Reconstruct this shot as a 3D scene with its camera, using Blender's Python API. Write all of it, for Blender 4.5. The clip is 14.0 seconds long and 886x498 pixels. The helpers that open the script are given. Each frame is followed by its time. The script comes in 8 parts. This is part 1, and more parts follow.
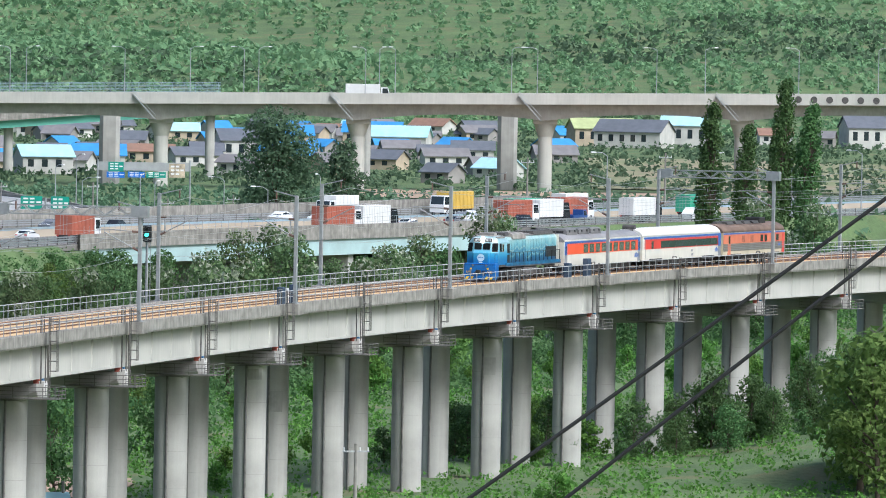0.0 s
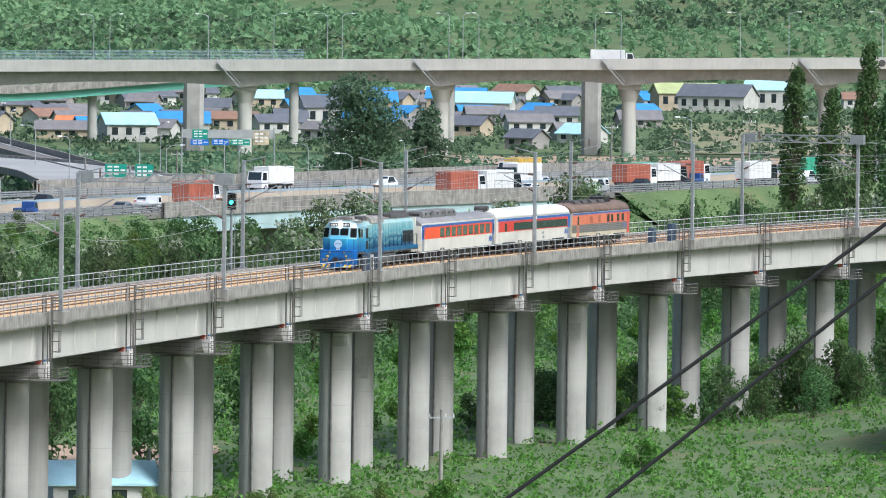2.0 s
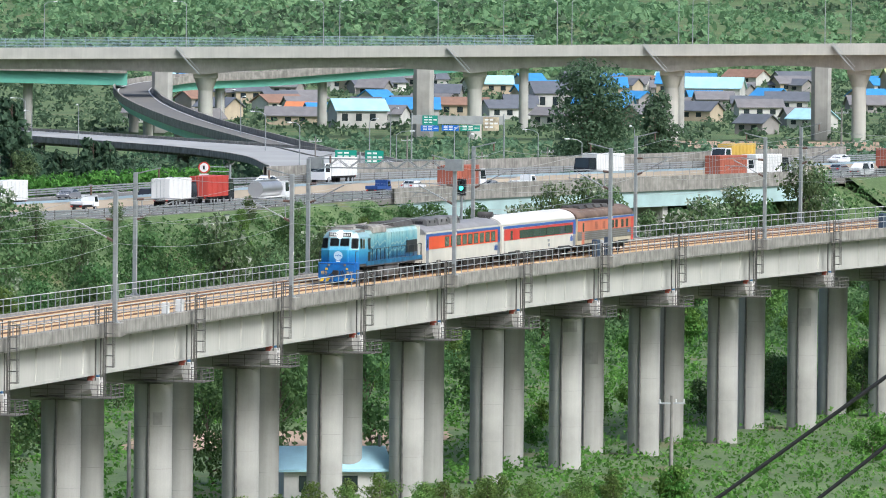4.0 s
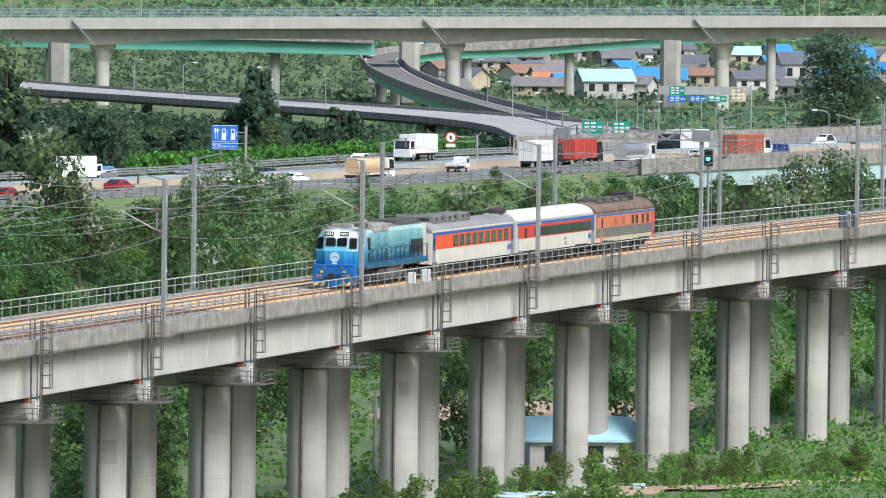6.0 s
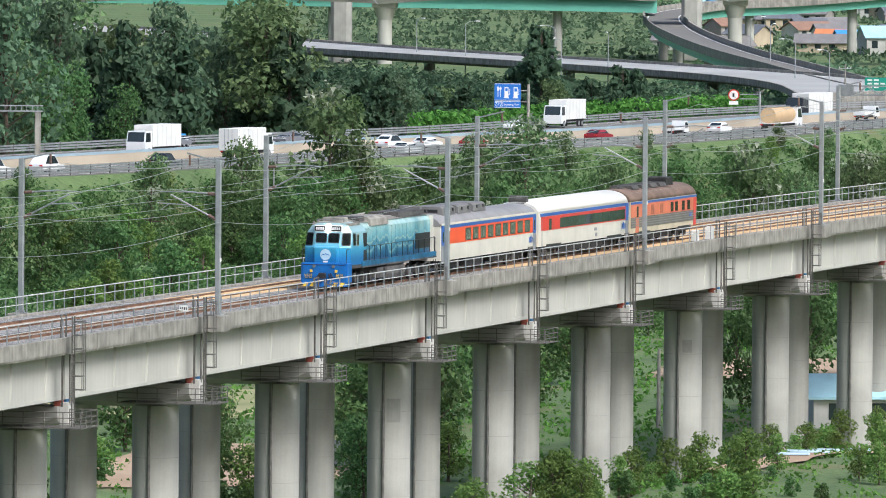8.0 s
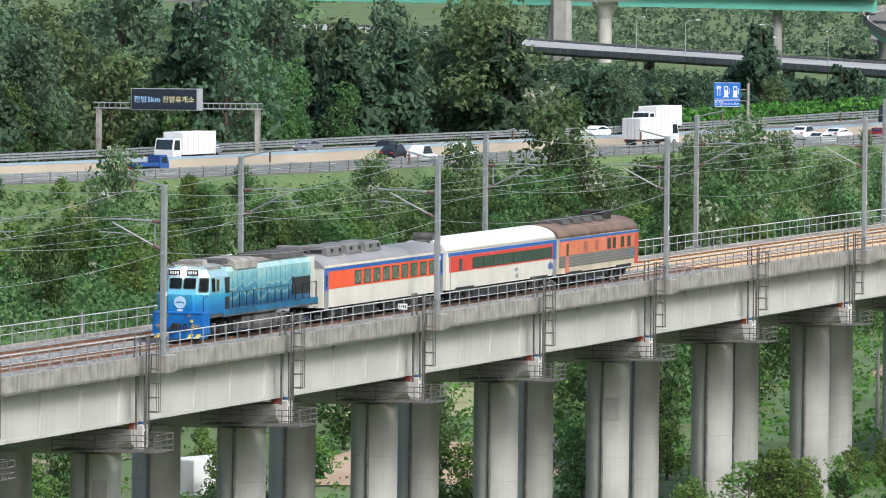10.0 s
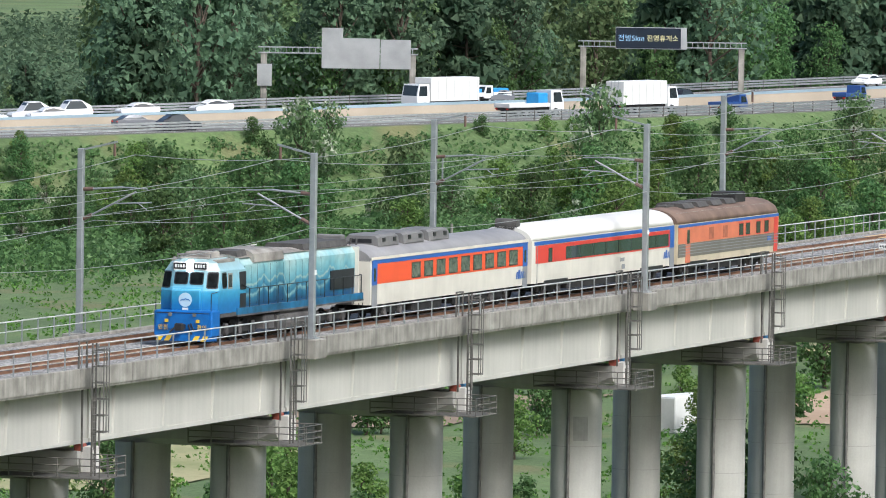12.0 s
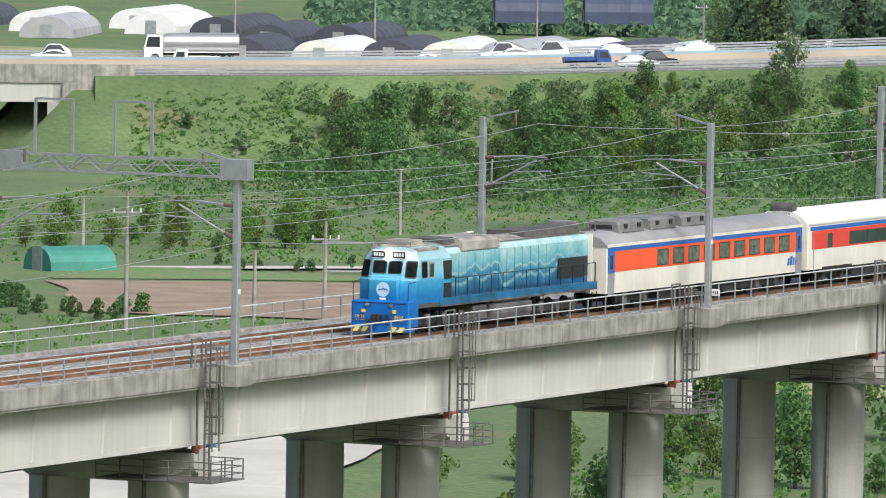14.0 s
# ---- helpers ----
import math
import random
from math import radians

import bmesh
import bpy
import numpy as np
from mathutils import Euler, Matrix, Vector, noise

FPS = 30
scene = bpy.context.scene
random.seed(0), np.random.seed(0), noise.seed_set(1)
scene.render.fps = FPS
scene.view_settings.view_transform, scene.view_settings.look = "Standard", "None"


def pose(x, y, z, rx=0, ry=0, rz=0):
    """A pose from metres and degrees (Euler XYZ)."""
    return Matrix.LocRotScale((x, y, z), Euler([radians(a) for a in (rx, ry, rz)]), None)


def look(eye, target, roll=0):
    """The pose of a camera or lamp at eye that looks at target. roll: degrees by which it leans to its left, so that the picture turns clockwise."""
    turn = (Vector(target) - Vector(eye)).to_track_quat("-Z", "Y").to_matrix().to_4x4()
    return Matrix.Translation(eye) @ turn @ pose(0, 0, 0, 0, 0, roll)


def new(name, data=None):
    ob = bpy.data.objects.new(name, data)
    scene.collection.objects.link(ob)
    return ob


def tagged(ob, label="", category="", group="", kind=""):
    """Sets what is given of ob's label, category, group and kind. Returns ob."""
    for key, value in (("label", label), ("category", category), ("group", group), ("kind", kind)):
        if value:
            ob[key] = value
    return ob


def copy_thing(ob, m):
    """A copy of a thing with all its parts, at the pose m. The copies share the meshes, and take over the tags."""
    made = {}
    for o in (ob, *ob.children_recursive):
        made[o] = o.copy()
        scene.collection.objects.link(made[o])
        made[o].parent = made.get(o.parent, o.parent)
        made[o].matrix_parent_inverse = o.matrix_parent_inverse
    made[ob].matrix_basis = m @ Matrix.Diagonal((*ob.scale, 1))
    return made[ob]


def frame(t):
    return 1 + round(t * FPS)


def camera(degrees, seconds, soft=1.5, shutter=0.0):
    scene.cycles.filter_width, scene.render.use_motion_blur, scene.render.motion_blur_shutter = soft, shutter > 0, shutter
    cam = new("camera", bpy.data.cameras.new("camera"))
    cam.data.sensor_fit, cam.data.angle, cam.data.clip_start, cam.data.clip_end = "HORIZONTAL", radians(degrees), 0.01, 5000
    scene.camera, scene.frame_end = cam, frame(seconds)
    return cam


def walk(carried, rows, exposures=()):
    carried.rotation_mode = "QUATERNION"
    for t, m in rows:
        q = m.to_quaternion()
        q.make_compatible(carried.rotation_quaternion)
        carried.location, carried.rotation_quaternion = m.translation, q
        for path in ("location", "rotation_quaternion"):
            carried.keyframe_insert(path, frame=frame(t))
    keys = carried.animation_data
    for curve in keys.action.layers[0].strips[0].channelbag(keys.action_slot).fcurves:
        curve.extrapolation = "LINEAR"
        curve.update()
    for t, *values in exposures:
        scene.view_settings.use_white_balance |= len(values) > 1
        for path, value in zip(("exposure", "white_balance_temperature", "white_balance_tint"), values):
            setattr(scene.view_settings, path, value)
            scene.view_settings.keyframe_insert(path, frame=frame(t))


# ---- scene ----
# ---- camera ----
GRADE_EYE = 44.60
cam = camera(5.34, 14.0, 1.0)


def aim(back, yaw, pitch, roll):
    turn = pose(0, 0, 0, 90 + pitch, 0, yaw) @ pose(0, 0, 0, 0, 0, roll)
    m = turn.copy()
    m.translation = Vector((0, 0, GRADE_EYE)) + turn.to_3x3() @ Vector((0, 0, back))
    return m


PATH = [
    (0, 0, -0.196, -1.579, 1.05),
    (0.5, 0, -0.013, -1.687, 0.86),
    (1, 0, 0.120, -1.636, 0.77),
    (1.5, 0, 0.187, -1.674, 0.76),
    (2, 0, 0.311, -1.792, 0.71),
    (2.5, 0, 0.743, -1.832, 0.79),
    (3, 0, 1.073, -1.852, 0.83),
    (3.2, 0, 1.226, -1.866, 0.72),
    (5.3, 0, 2.505, -1.983, 0.79),
    (5.5, 0, 2.697, -2.026, 0.77),
    (6, 0, 3.184, -2.089, 0.71),
    (6.5, 0, 3.868, -2.133, 0.64),
    (7, 0, 4.211, -2.274, 0.51),
    (7.2, 0, 4.381, -2.314, 0.51),
    (9.3, 0, 5.621, -2.425, 0.56),
    (9.5, 0, 5.793, -2.452, 0.64),
    (10, 0, 6.213, -2.379, 0.54),
    (10.5, 0, 6.963, -2.508, 0.49),
    (11, 0, 7.930, -2.671, 0.67),
    (11.5, 0, 8.428, -2.806, 0.68),
    (12, 4, 9.128, -2.786, 0.85),
    (12.5, 20, 10.049, -2.766, 0.66),
    (13, 37.5, 11.267, -3.122, 0.65),
    (13.5, 51, 13.187, -3.340, 0.97),
    (14, 54, 14.274, -3.354, 0.99),
]
walk(cam, [(t, aim(b, yaw, pitch, roll)) for t, b, yaw, pitch, roll in PATH], exposures=[(0, 0.42, 5500, 8), (3, 0.4, 5600, 8), (7, 0.42, 5750, 8), (12.5, 0.42, 5800, 8), (14, 0.42, 5950, 8)])

# ---- light ----
SUN_EL, SUN_AZ = 46.0, 136.0          # azimuth clockwise from +y
world = bpy.data.worlds.new("sky")
scene.world = world
world.use_nodes = True
wn = world.node_tree
sky = wn.nodes.new("ShaderNodeTexSky")
sky.sky_type = "NISHITA"
sky.sun_disc = False
sky.sun_elevation, sky.sun_rotation = radians(SUN_EL), radians(SUN_AZ)
sky.dust_density, sky.air_density = 6.0, 1.0
wn.links.new(sky.outputs[0], wn.nodes["Background"].inputs[0])
wn.nodes["Background"].inputs[1].default_value = 0.12
sun = new("sun", bpy.data.lights.new("sun", "SUN"))
sun.data.energy, sun.data.angle, sun.data.color = 2.6, radians(20), (1.0, 0.95, 0.88)
az = radians(SUN_AZ)
sun.matrix_world = look((0, 0, 300), (-math.sin(az) * math.cos(radians(SUN_EL)), -math.cos(az) * math.cos(radians(SUN_EL)), 300 - math.sin(radians(SUN_EL))))



# ---- materials ----
def mat(name, color, rough=0.7, vary=0.15, scale=3.0, fine=40.0, bump=0.0, metal=0.0, second=None, rand=0.0, spec=0.5, streak=0.0, emit=0.0):
    """Procedural surface: broad stains, fine grain, upright streaks and bump at real size."""
    m = bpy.data.materials.new(name)
    m.use_nodes = True
    n, l = m.node_tree.nodes, m.node_tree.links
    b = n["Principled BSDF"]
    b.inputs["Roughness"].default_value, b.inputs["Metallic"].default_value = rough, metal
    b.inputs["Specular IOR Level"].default_value = spec
    co = n.new("ShaderNodeTexCoord")
    big, small = n.new("ShaderNodeTexNoise"), n.new("ShaderNodeTexNoise")
    for node, s in ((big, scale), (small, fine)):
        node.inputs["Scale"].default_value, node.inputs["Detail"].default_value = s, 5
        l.new(co.outputs["Object"], node.inputs["Vector"])
    second = second or tuple(c * (1 - 2.2 * vary) for c in color)
    ramp = n.new("ShaderNodeValToRGB")
    ramp.color_ramp.elements[0].position, ramp.color_ramp.elements[1].position = 0.32, 0.66
    ramp.color_ramp.elements[0].color, ramp.color_ramp.elements[1].color = (*second, 1), (*color, 1)
    l.new(big.outputs["Fac"], ramp.inputs["Fac"])
    hsv = n.new("ShaderNodeHueSaturation")
    l.new(ramp.outputs[0], hsv.inputs["Color"])
    add = n.new("ShaderNodeMath")
    add.operation = "MULTIPLY_ADD"
    add.inputs[1].default_value, add.inputs[2].default_value = 1.6 * vary, 1 - 0.8 * vary
    l.new(small.outputs["Fac"], add.inputs[0])
    value = add.outputs[0]
    if streak:
        mp, sn = n.new("ShaderNodeMapping"), n.new("ShaderNodeTexNoise")
        mp.inputs["Scale"].default_value = (1.6, 1.6, 0.09)
        sn.inputs["Scale"].default_value, sn.inputs["Detail"].default_value = 1.5, 4
        l.new(co.outputs["Object"], mp.inputs["Vector"])
        l.new(mp.outputs[0], sn.inputs["Vector"])
        sm = n.new("ShaderNodeMath")
        sm.operation = "MULTIPLY_ADD"
        sm.inputs[1].default_value, sm.inputs[2].default_value = 2 * streak, 1 - streak
        l.new(sn.outputs["Fac"], sm.inputs[0])
        mu = n.new("ShaderNodeMath")
        mu.operation = "MULTIPLY"
        l.new(value, mu.inputs[0])
        l.new(sm.outputs[0], mu.inputs[1])
        value = mu.outputs[0]
    if rand:
        oi, rm, mu = n.new("ShaderNodeObjectInfo"), n.new("ShaderNodeMath"), n.new("ShaderNodeMath")
        rm.operation, mu.operation = "MULTIPLY_ADD", "MULTIPLY"
        rm.inputs[1].default_value, rm.inputs[2].default_value = 2 * rand, 1 - rand
        l.new(oi.outputs["Random"], rm.inputs[0])
        l.new(rm.outputs[0], mu.inputs[0])
        l.new(value, mu.inputs[1])
        value = mu.outputs[0]
    l.new(value, hsv.inputs["Value"])
    l.new(hsv.outputs[0], b.inputs["Base Color"])
    if bump:
        bp = n.new("ShaderNodeBump")
        bp.inputs["Strength"].default_value, bp.inputs["Distance"].default_value = 0.6, bump
        l.new(small.outputs["Fac"], bp.inputs["Height"])
        l.new(bp.outputs[0], b.inputs["Normal"])
    if emit:
        b.inputs["Emission Color"].default_value = (*color, 1)
        b.inputs["Emission Strength"].default_value = emit
    return m


def leaf_mat(name, dark, light, rand=0.25):
    """Foliage: every leaf clump its own tone, and each plant its own."""
    m = bpy.data.materials.new(name)
    m.use_nodes = True
    n, l = m.node_tree.nodes, m.node_tree.links
    b = n["Principled BSDF"]
    b.inputs["Roughness"].default_value = 0.6
    b.inputs["Specular IOR Level"].default_value = 0.08
    geo, oi, ramp = n.new("ShaderNodeNewGeometry"), n.new("ShaderNodeObjectInfo"), n.new("ShaderNodeValToRGB")
    ramp.color_ramp.elements[0].color, ramp.color_ramp.elements[1].color = (*dark, 1), (*light, 1)
    l.new(geo.outputs["Random Per Island"], ramp.inputs["Fac"])
    hsv, a, c = n.new("ShaderNodeHueSaturation"), n.new("ShaderNodeMath"), n.new("ShaderNodeMath")
    a.operation = c.operation = "MULTIPLY_ADD"
    a.inputs[1].default_value, a.inputs[2].default_value = 2 * rand, 1 - rand
    c.inputs[1].default_value, c.inputs[2].default_value = 0.035, 0.483
    l.new(oi.outputs["Random"], a.inputs[0])
    l.new(oi.outputs["Random"], c.inputs[0])
    l.new(ramp.outputs[0], hsv.inputs["Color"])
    co, ns, mr, mu = n.new("ShaderNodeTexCoord"), n.new("ShaderNodeTexNoise"), n.new("ShaderNodeMapRange"), n.new("ShaderNodeMath")
    ns.inputs["Scale"].default_value, ns.inputs["Detail"].default_value, ns.inputs["Roughness"].default_value = 1.6, 6, 0.75
    l.new(co.outputs["Object"], ns.inputs["Vector"])
    mr.inputs["From Min"].default_value, mr.inputs["From Max"].default_value = 0.3, 0.7
    mr.inputs["To Min"].default_value, mr.inputs["To Max"].default_value = 0.7, 1.3
    l.new(ns.outputs["Fac"], mr.inputs["Value"])
    mu.operation = "MULTIPLY"
    l.new(mr.outputs[0], mu.inputs[0])
    l.new(a.outputs[0], mu.inputs[1])
    l.new(mu.outputs[0], hsv.inputs["Value"])
    l.new(c.outputs[0], hsv.inputs["Hue"])
    l.new(hsv.outputs[0], b.inputs["Base Color"])
    tr, mix = n.new("ShaderNodeBsdfTranslucent"), n.new("ShaderNodeMixShader")
    mix.inputs[0].default_value = 0.45
    l.new(hsv.outputs[0], tr.inputs["Color"])
    l.new(b.outputs[0], mix.inputs[1])
    l.new(tr.outputs[0], mix.inputs[2])
    l.new(mix.outputs[0], n["Material Output"].inputs["Surface"])
    return m


CONCRETE = mat("concrete", (0.37, 0.36, 0.33), 0.85, 0.10, 0.5, 14, 0.01, streak=0.16, rand=0.06)
GIRDER = mat("girder_concrete", (0.46, 0.45, 0.405), 0.8, 0.07, 0.25, 9, 0.006, streak=0.12, rand=0.03)
PARAPET = mat("weathered_concrete", (0.305, 0.29, 0.255), 0.9, 0.2, 0.9, 18, 0.01, streak=0.6, rand=0.05)
COLUMN = mat("column_concrete", (0.41, 0.40, 0.365), 0.85, 0.10, 0.35, 10, 0.008, streak=0.16, rand=0.10)
PATCH = mat("patched_concrete", (0.33, 0.325, 0.30), 0.9, 0.1, 1.5, 20)
DARKSTEEL = mat("dark_steel", (0.19, 0.18, 0.165), 0.6, 0.2, 2, 30, metal=0.4)
GALV = mat("galvanised_steel", (0.42, 0.44, 0.45), 0.45, 0.10, 2, 30, metal=0.6)
RAILING = mat("railing_steel", (0.72, 0.72, 0.70), 0.4, 0.12, 2, 30, metal=0.35)
RUSTRAIL = mat("rusty_rail", (0.22, 0.115, 0.065), 0.7, 0.25, 1.0, 20, metal=0.2)
RAILTOP = mat("polished_rail", (0.55, 0.53, 0.5), 0.25, 0.05, 2, 20, metal=1.0)
def stone_mat(name, dark, light, size):
    """Loose broken stone: each stone its own tone, with broad stains."""
    m = mat(name, light, 0.95, 0.3, 0.15, 7, 0.12)
    n, l = m.node_tree.nodes, m.node_tree.links
    co, vo, sep, ramp = n.new("ShaderNodeTexCoord"), n.new("ShaderNodeTexVoronoi"), n.new("ShaderNodeSeparateColor"), n.new("ShaderNodeValToRGB")
    vo.inputs["Scale"].default_value = 1 / size
    l.new(co.outputs["Object"], vo.inputs["Vector"])
    l.new(vo.outputs["Color"], sep.inputs[0])
    ramp.color_ramp.elements[0].color, ramp.color_ramp.elements[1].color = (*dark, 1), (*light, 1)
    l.new(sep.outputs[0], ramp.inputs["Fac"])
    st, mr, mix = n.new("ShaderNodeTexNoise"), n.new("ShaderNodeMapRange"), n.new("ShaderNodeMix")
    st.inputs["Scale"].default_value, st.inputs["Detail"].default_value = 0.5, 5
    l.new(co.outputs["Object"], st.inputs["Vector"])
    mr.inputs["From Min"].default_value, mr.inputs["From Max"].default_value = 0.3, 0.7
    mr.inputs["To Min"].default_value, mr.inputs["To Max"].default_value = 0.7, 1.1
    l.new(st.outputs["Fac"], mr.inputs["Value"])
    mix.data_type, mix.blend_type = "RGBA", "MULTIPLY"
    mix.inputs["Factor"].default_value = 1.0
    l.new(ramp.outputs[0], mix.inputs[6])
    l.new(mr.outputs[0], mix.inputs[7])
    l.new(mix.outputs[2], n["Principled BSDF"].inputs["Base Color"])
    return m


BALLAST = stone_mat("ballast", (0.09, 0.085, 0.08), (0.44, 0.43, 0.405), 0.13)
RUSTBALLAST = mat("tan_ballast", (0.66, 0.46, 0.25), 0.95, 0.3, 0.5, 8, 0.1, second=(0.50, 0.33, 0.17))
SLEEPER = mat("sleeper_concrete", (0.46, 0.40, 0.33), 0.9, 0.15, 1, 12)
WHITEBLOCK = mat("white_block", (0.62, 0.6, 0.56), 0.8, 0.12, 1.5, 12, streak=0.2)
WIRE = mat("wire", (0.38, 0.40, 0.38), 0.5, 0.1, 1, 5, metal=0.5)
BLACKCABLE = mat("black_cable", (0.015, 0.015, 0.015), 0.7, 0.1, 1, 5)
INSULATOR = mat("insulator", (0.16, 0.10, 0.08), 0.3, 0.1, 5, 30)
BLUECAP = mat("blue_bearing", (0.05, 0.16, 0.32), 0.5, 0.1, 5, 30)
REDCAP = mat("red_bearing", (0.35, 0.09, 0.06), 0.5, 0.1, 5, 30)
ASPHALT = mat("asphalt", (0.165, 0.155, 0.14), 0.9, 0.15, 0.08, 3, 0.0, second=(0.15, 0.145, 0.135))
BARRIER = mat("median_barrier", (0.40, 0.34, 0.26), 0.85, 0.1, 0.1, 4)
BLUESTRIPE = mat("blue_grey_rail", (0.30, 0.40, 0.46), 0.5, 0.1, 0.2, 5)
WHITEPAINT = mat("white_paint", (0.75, 0.75, 0.73), 0.5, 0.06, 1, 15)
YELLOWPAINT = mat("yellow_paint", (0.75, 0.5, 0.04), 0.5, 0.1, 3, 20)
REDPAINT = mat("red_paint", (0.55, 0.05, 0.03), 0.5, 0.1, 3, 20)
BLACKPAINT = mat("black_paint", (0.02, 0.02, 0.022), 0.4, 0.1, 3, 20)
GLASSDARK = mat("dark_window", (0.025, 0.035, 0.04), 0.08, 0.1, 1, 3, spec=0.8)
TYRE = mat("tyre", (0.02, 0.02, 0.02), 0.8, 0.1, 5, 30)
SOIL = mat("bare_soil", (0.42, 0.31, 0.21), 0.95, 0.2, 0.08, 1.2, 0.05, second=(0.30, 0.21, 0.14))
FARMTRACK = mat("concrete_track", (0.50, 0.47, 0.41), 0.9, 0.12, 0.1, 2)


def ground_mat():
    """Grass, weeds and bare patches mixed at several scales."""
    m = mat("grassy_ground", (0.115, 0.17, 0.06), 0.95, 0.6, 0.06, 1.7, 0.25, second=(0.07, 0.11, 0.04))
    n, l = m.node_tree.nodes, m.node_tree.links
    b = n["Principled BSDF"]
    old = b.inputs["Base Color"].links[0].from_socket
    co, ns, rp, mix = n.new("ShaderNodeTexCoord"), n.new("ShaderNodeTexNoise"), n.new("ShaderNodeValToRGB"), n.new("ShaderNodeMix")
    ns.inputs["Scale"].default_value, ns.inputs["Detail"].default_value = 0.09, 10
    l.new(co.outputs["Object"], ns.inputs["Vector"])
    rp.color_ramp.elements[0].position, rp.color_ramp.elements[1].position = 0.56, 0.66
    l.new(ns.outputs["Fac"], rp.inputs["Fac"])
    mix.data_type = "RGBA"
    l.new(rp.outputs[0], mix.inputs["Factor"])
    l.new(old, mix.inputs[6])
    mix.inputs[7].default_value = (0.135, 0.14, 0.06, 1)
    l.new(mix.outputs[2], b.inputs["Base Color"])
    return m


GROUND = ground_mat()
LEAF_A = leaf_mat("leaf_green", (0.065, 0.125, 0.048), (0.135, 0.225, 0.08))
LEAF_B = leaf_mat("leaf_yellow_green", (0.10, 0.175, 0.045), (0.20, 0.295, 0.085))
LEAF_C = leaf_mat("leaf_acacia", (0.09, 0.15, 0.065), (0.185, 0.26, 0.115))
LEAF_P = leaf_mat("needle_dark", (0.05, 0.095, 0.058), (0.1, 0.16, 0.092), 0.2)
LEAF_G = leaf_mat("grey_green_leaf", (0.085, 0.145, 0.085), (0.15, 0.225, 0.13), 0.2)
# far hill leaves: distance haze put into the colour as a paler green
LEAF_H = leaf_mat("hill_leaf", (0.13, 0.22, 0.11), (0.23, 0.33, 0.165), 0.12)
LEAF_O = leaf_mat("leaf_orchard", (0.075, 0.17, 0.032), (0.17, 0.32, 0.07), 0.15)
BLOSSOM = leaf_mat("white_blossom", (0.25, 0.29, 0.18), (0.5, 0.53, 0.42), 0.1)
BARK = mat("bark", (0.13, 0.10, 0.075), 0.95, 0.25, 2, 14, 0.03)


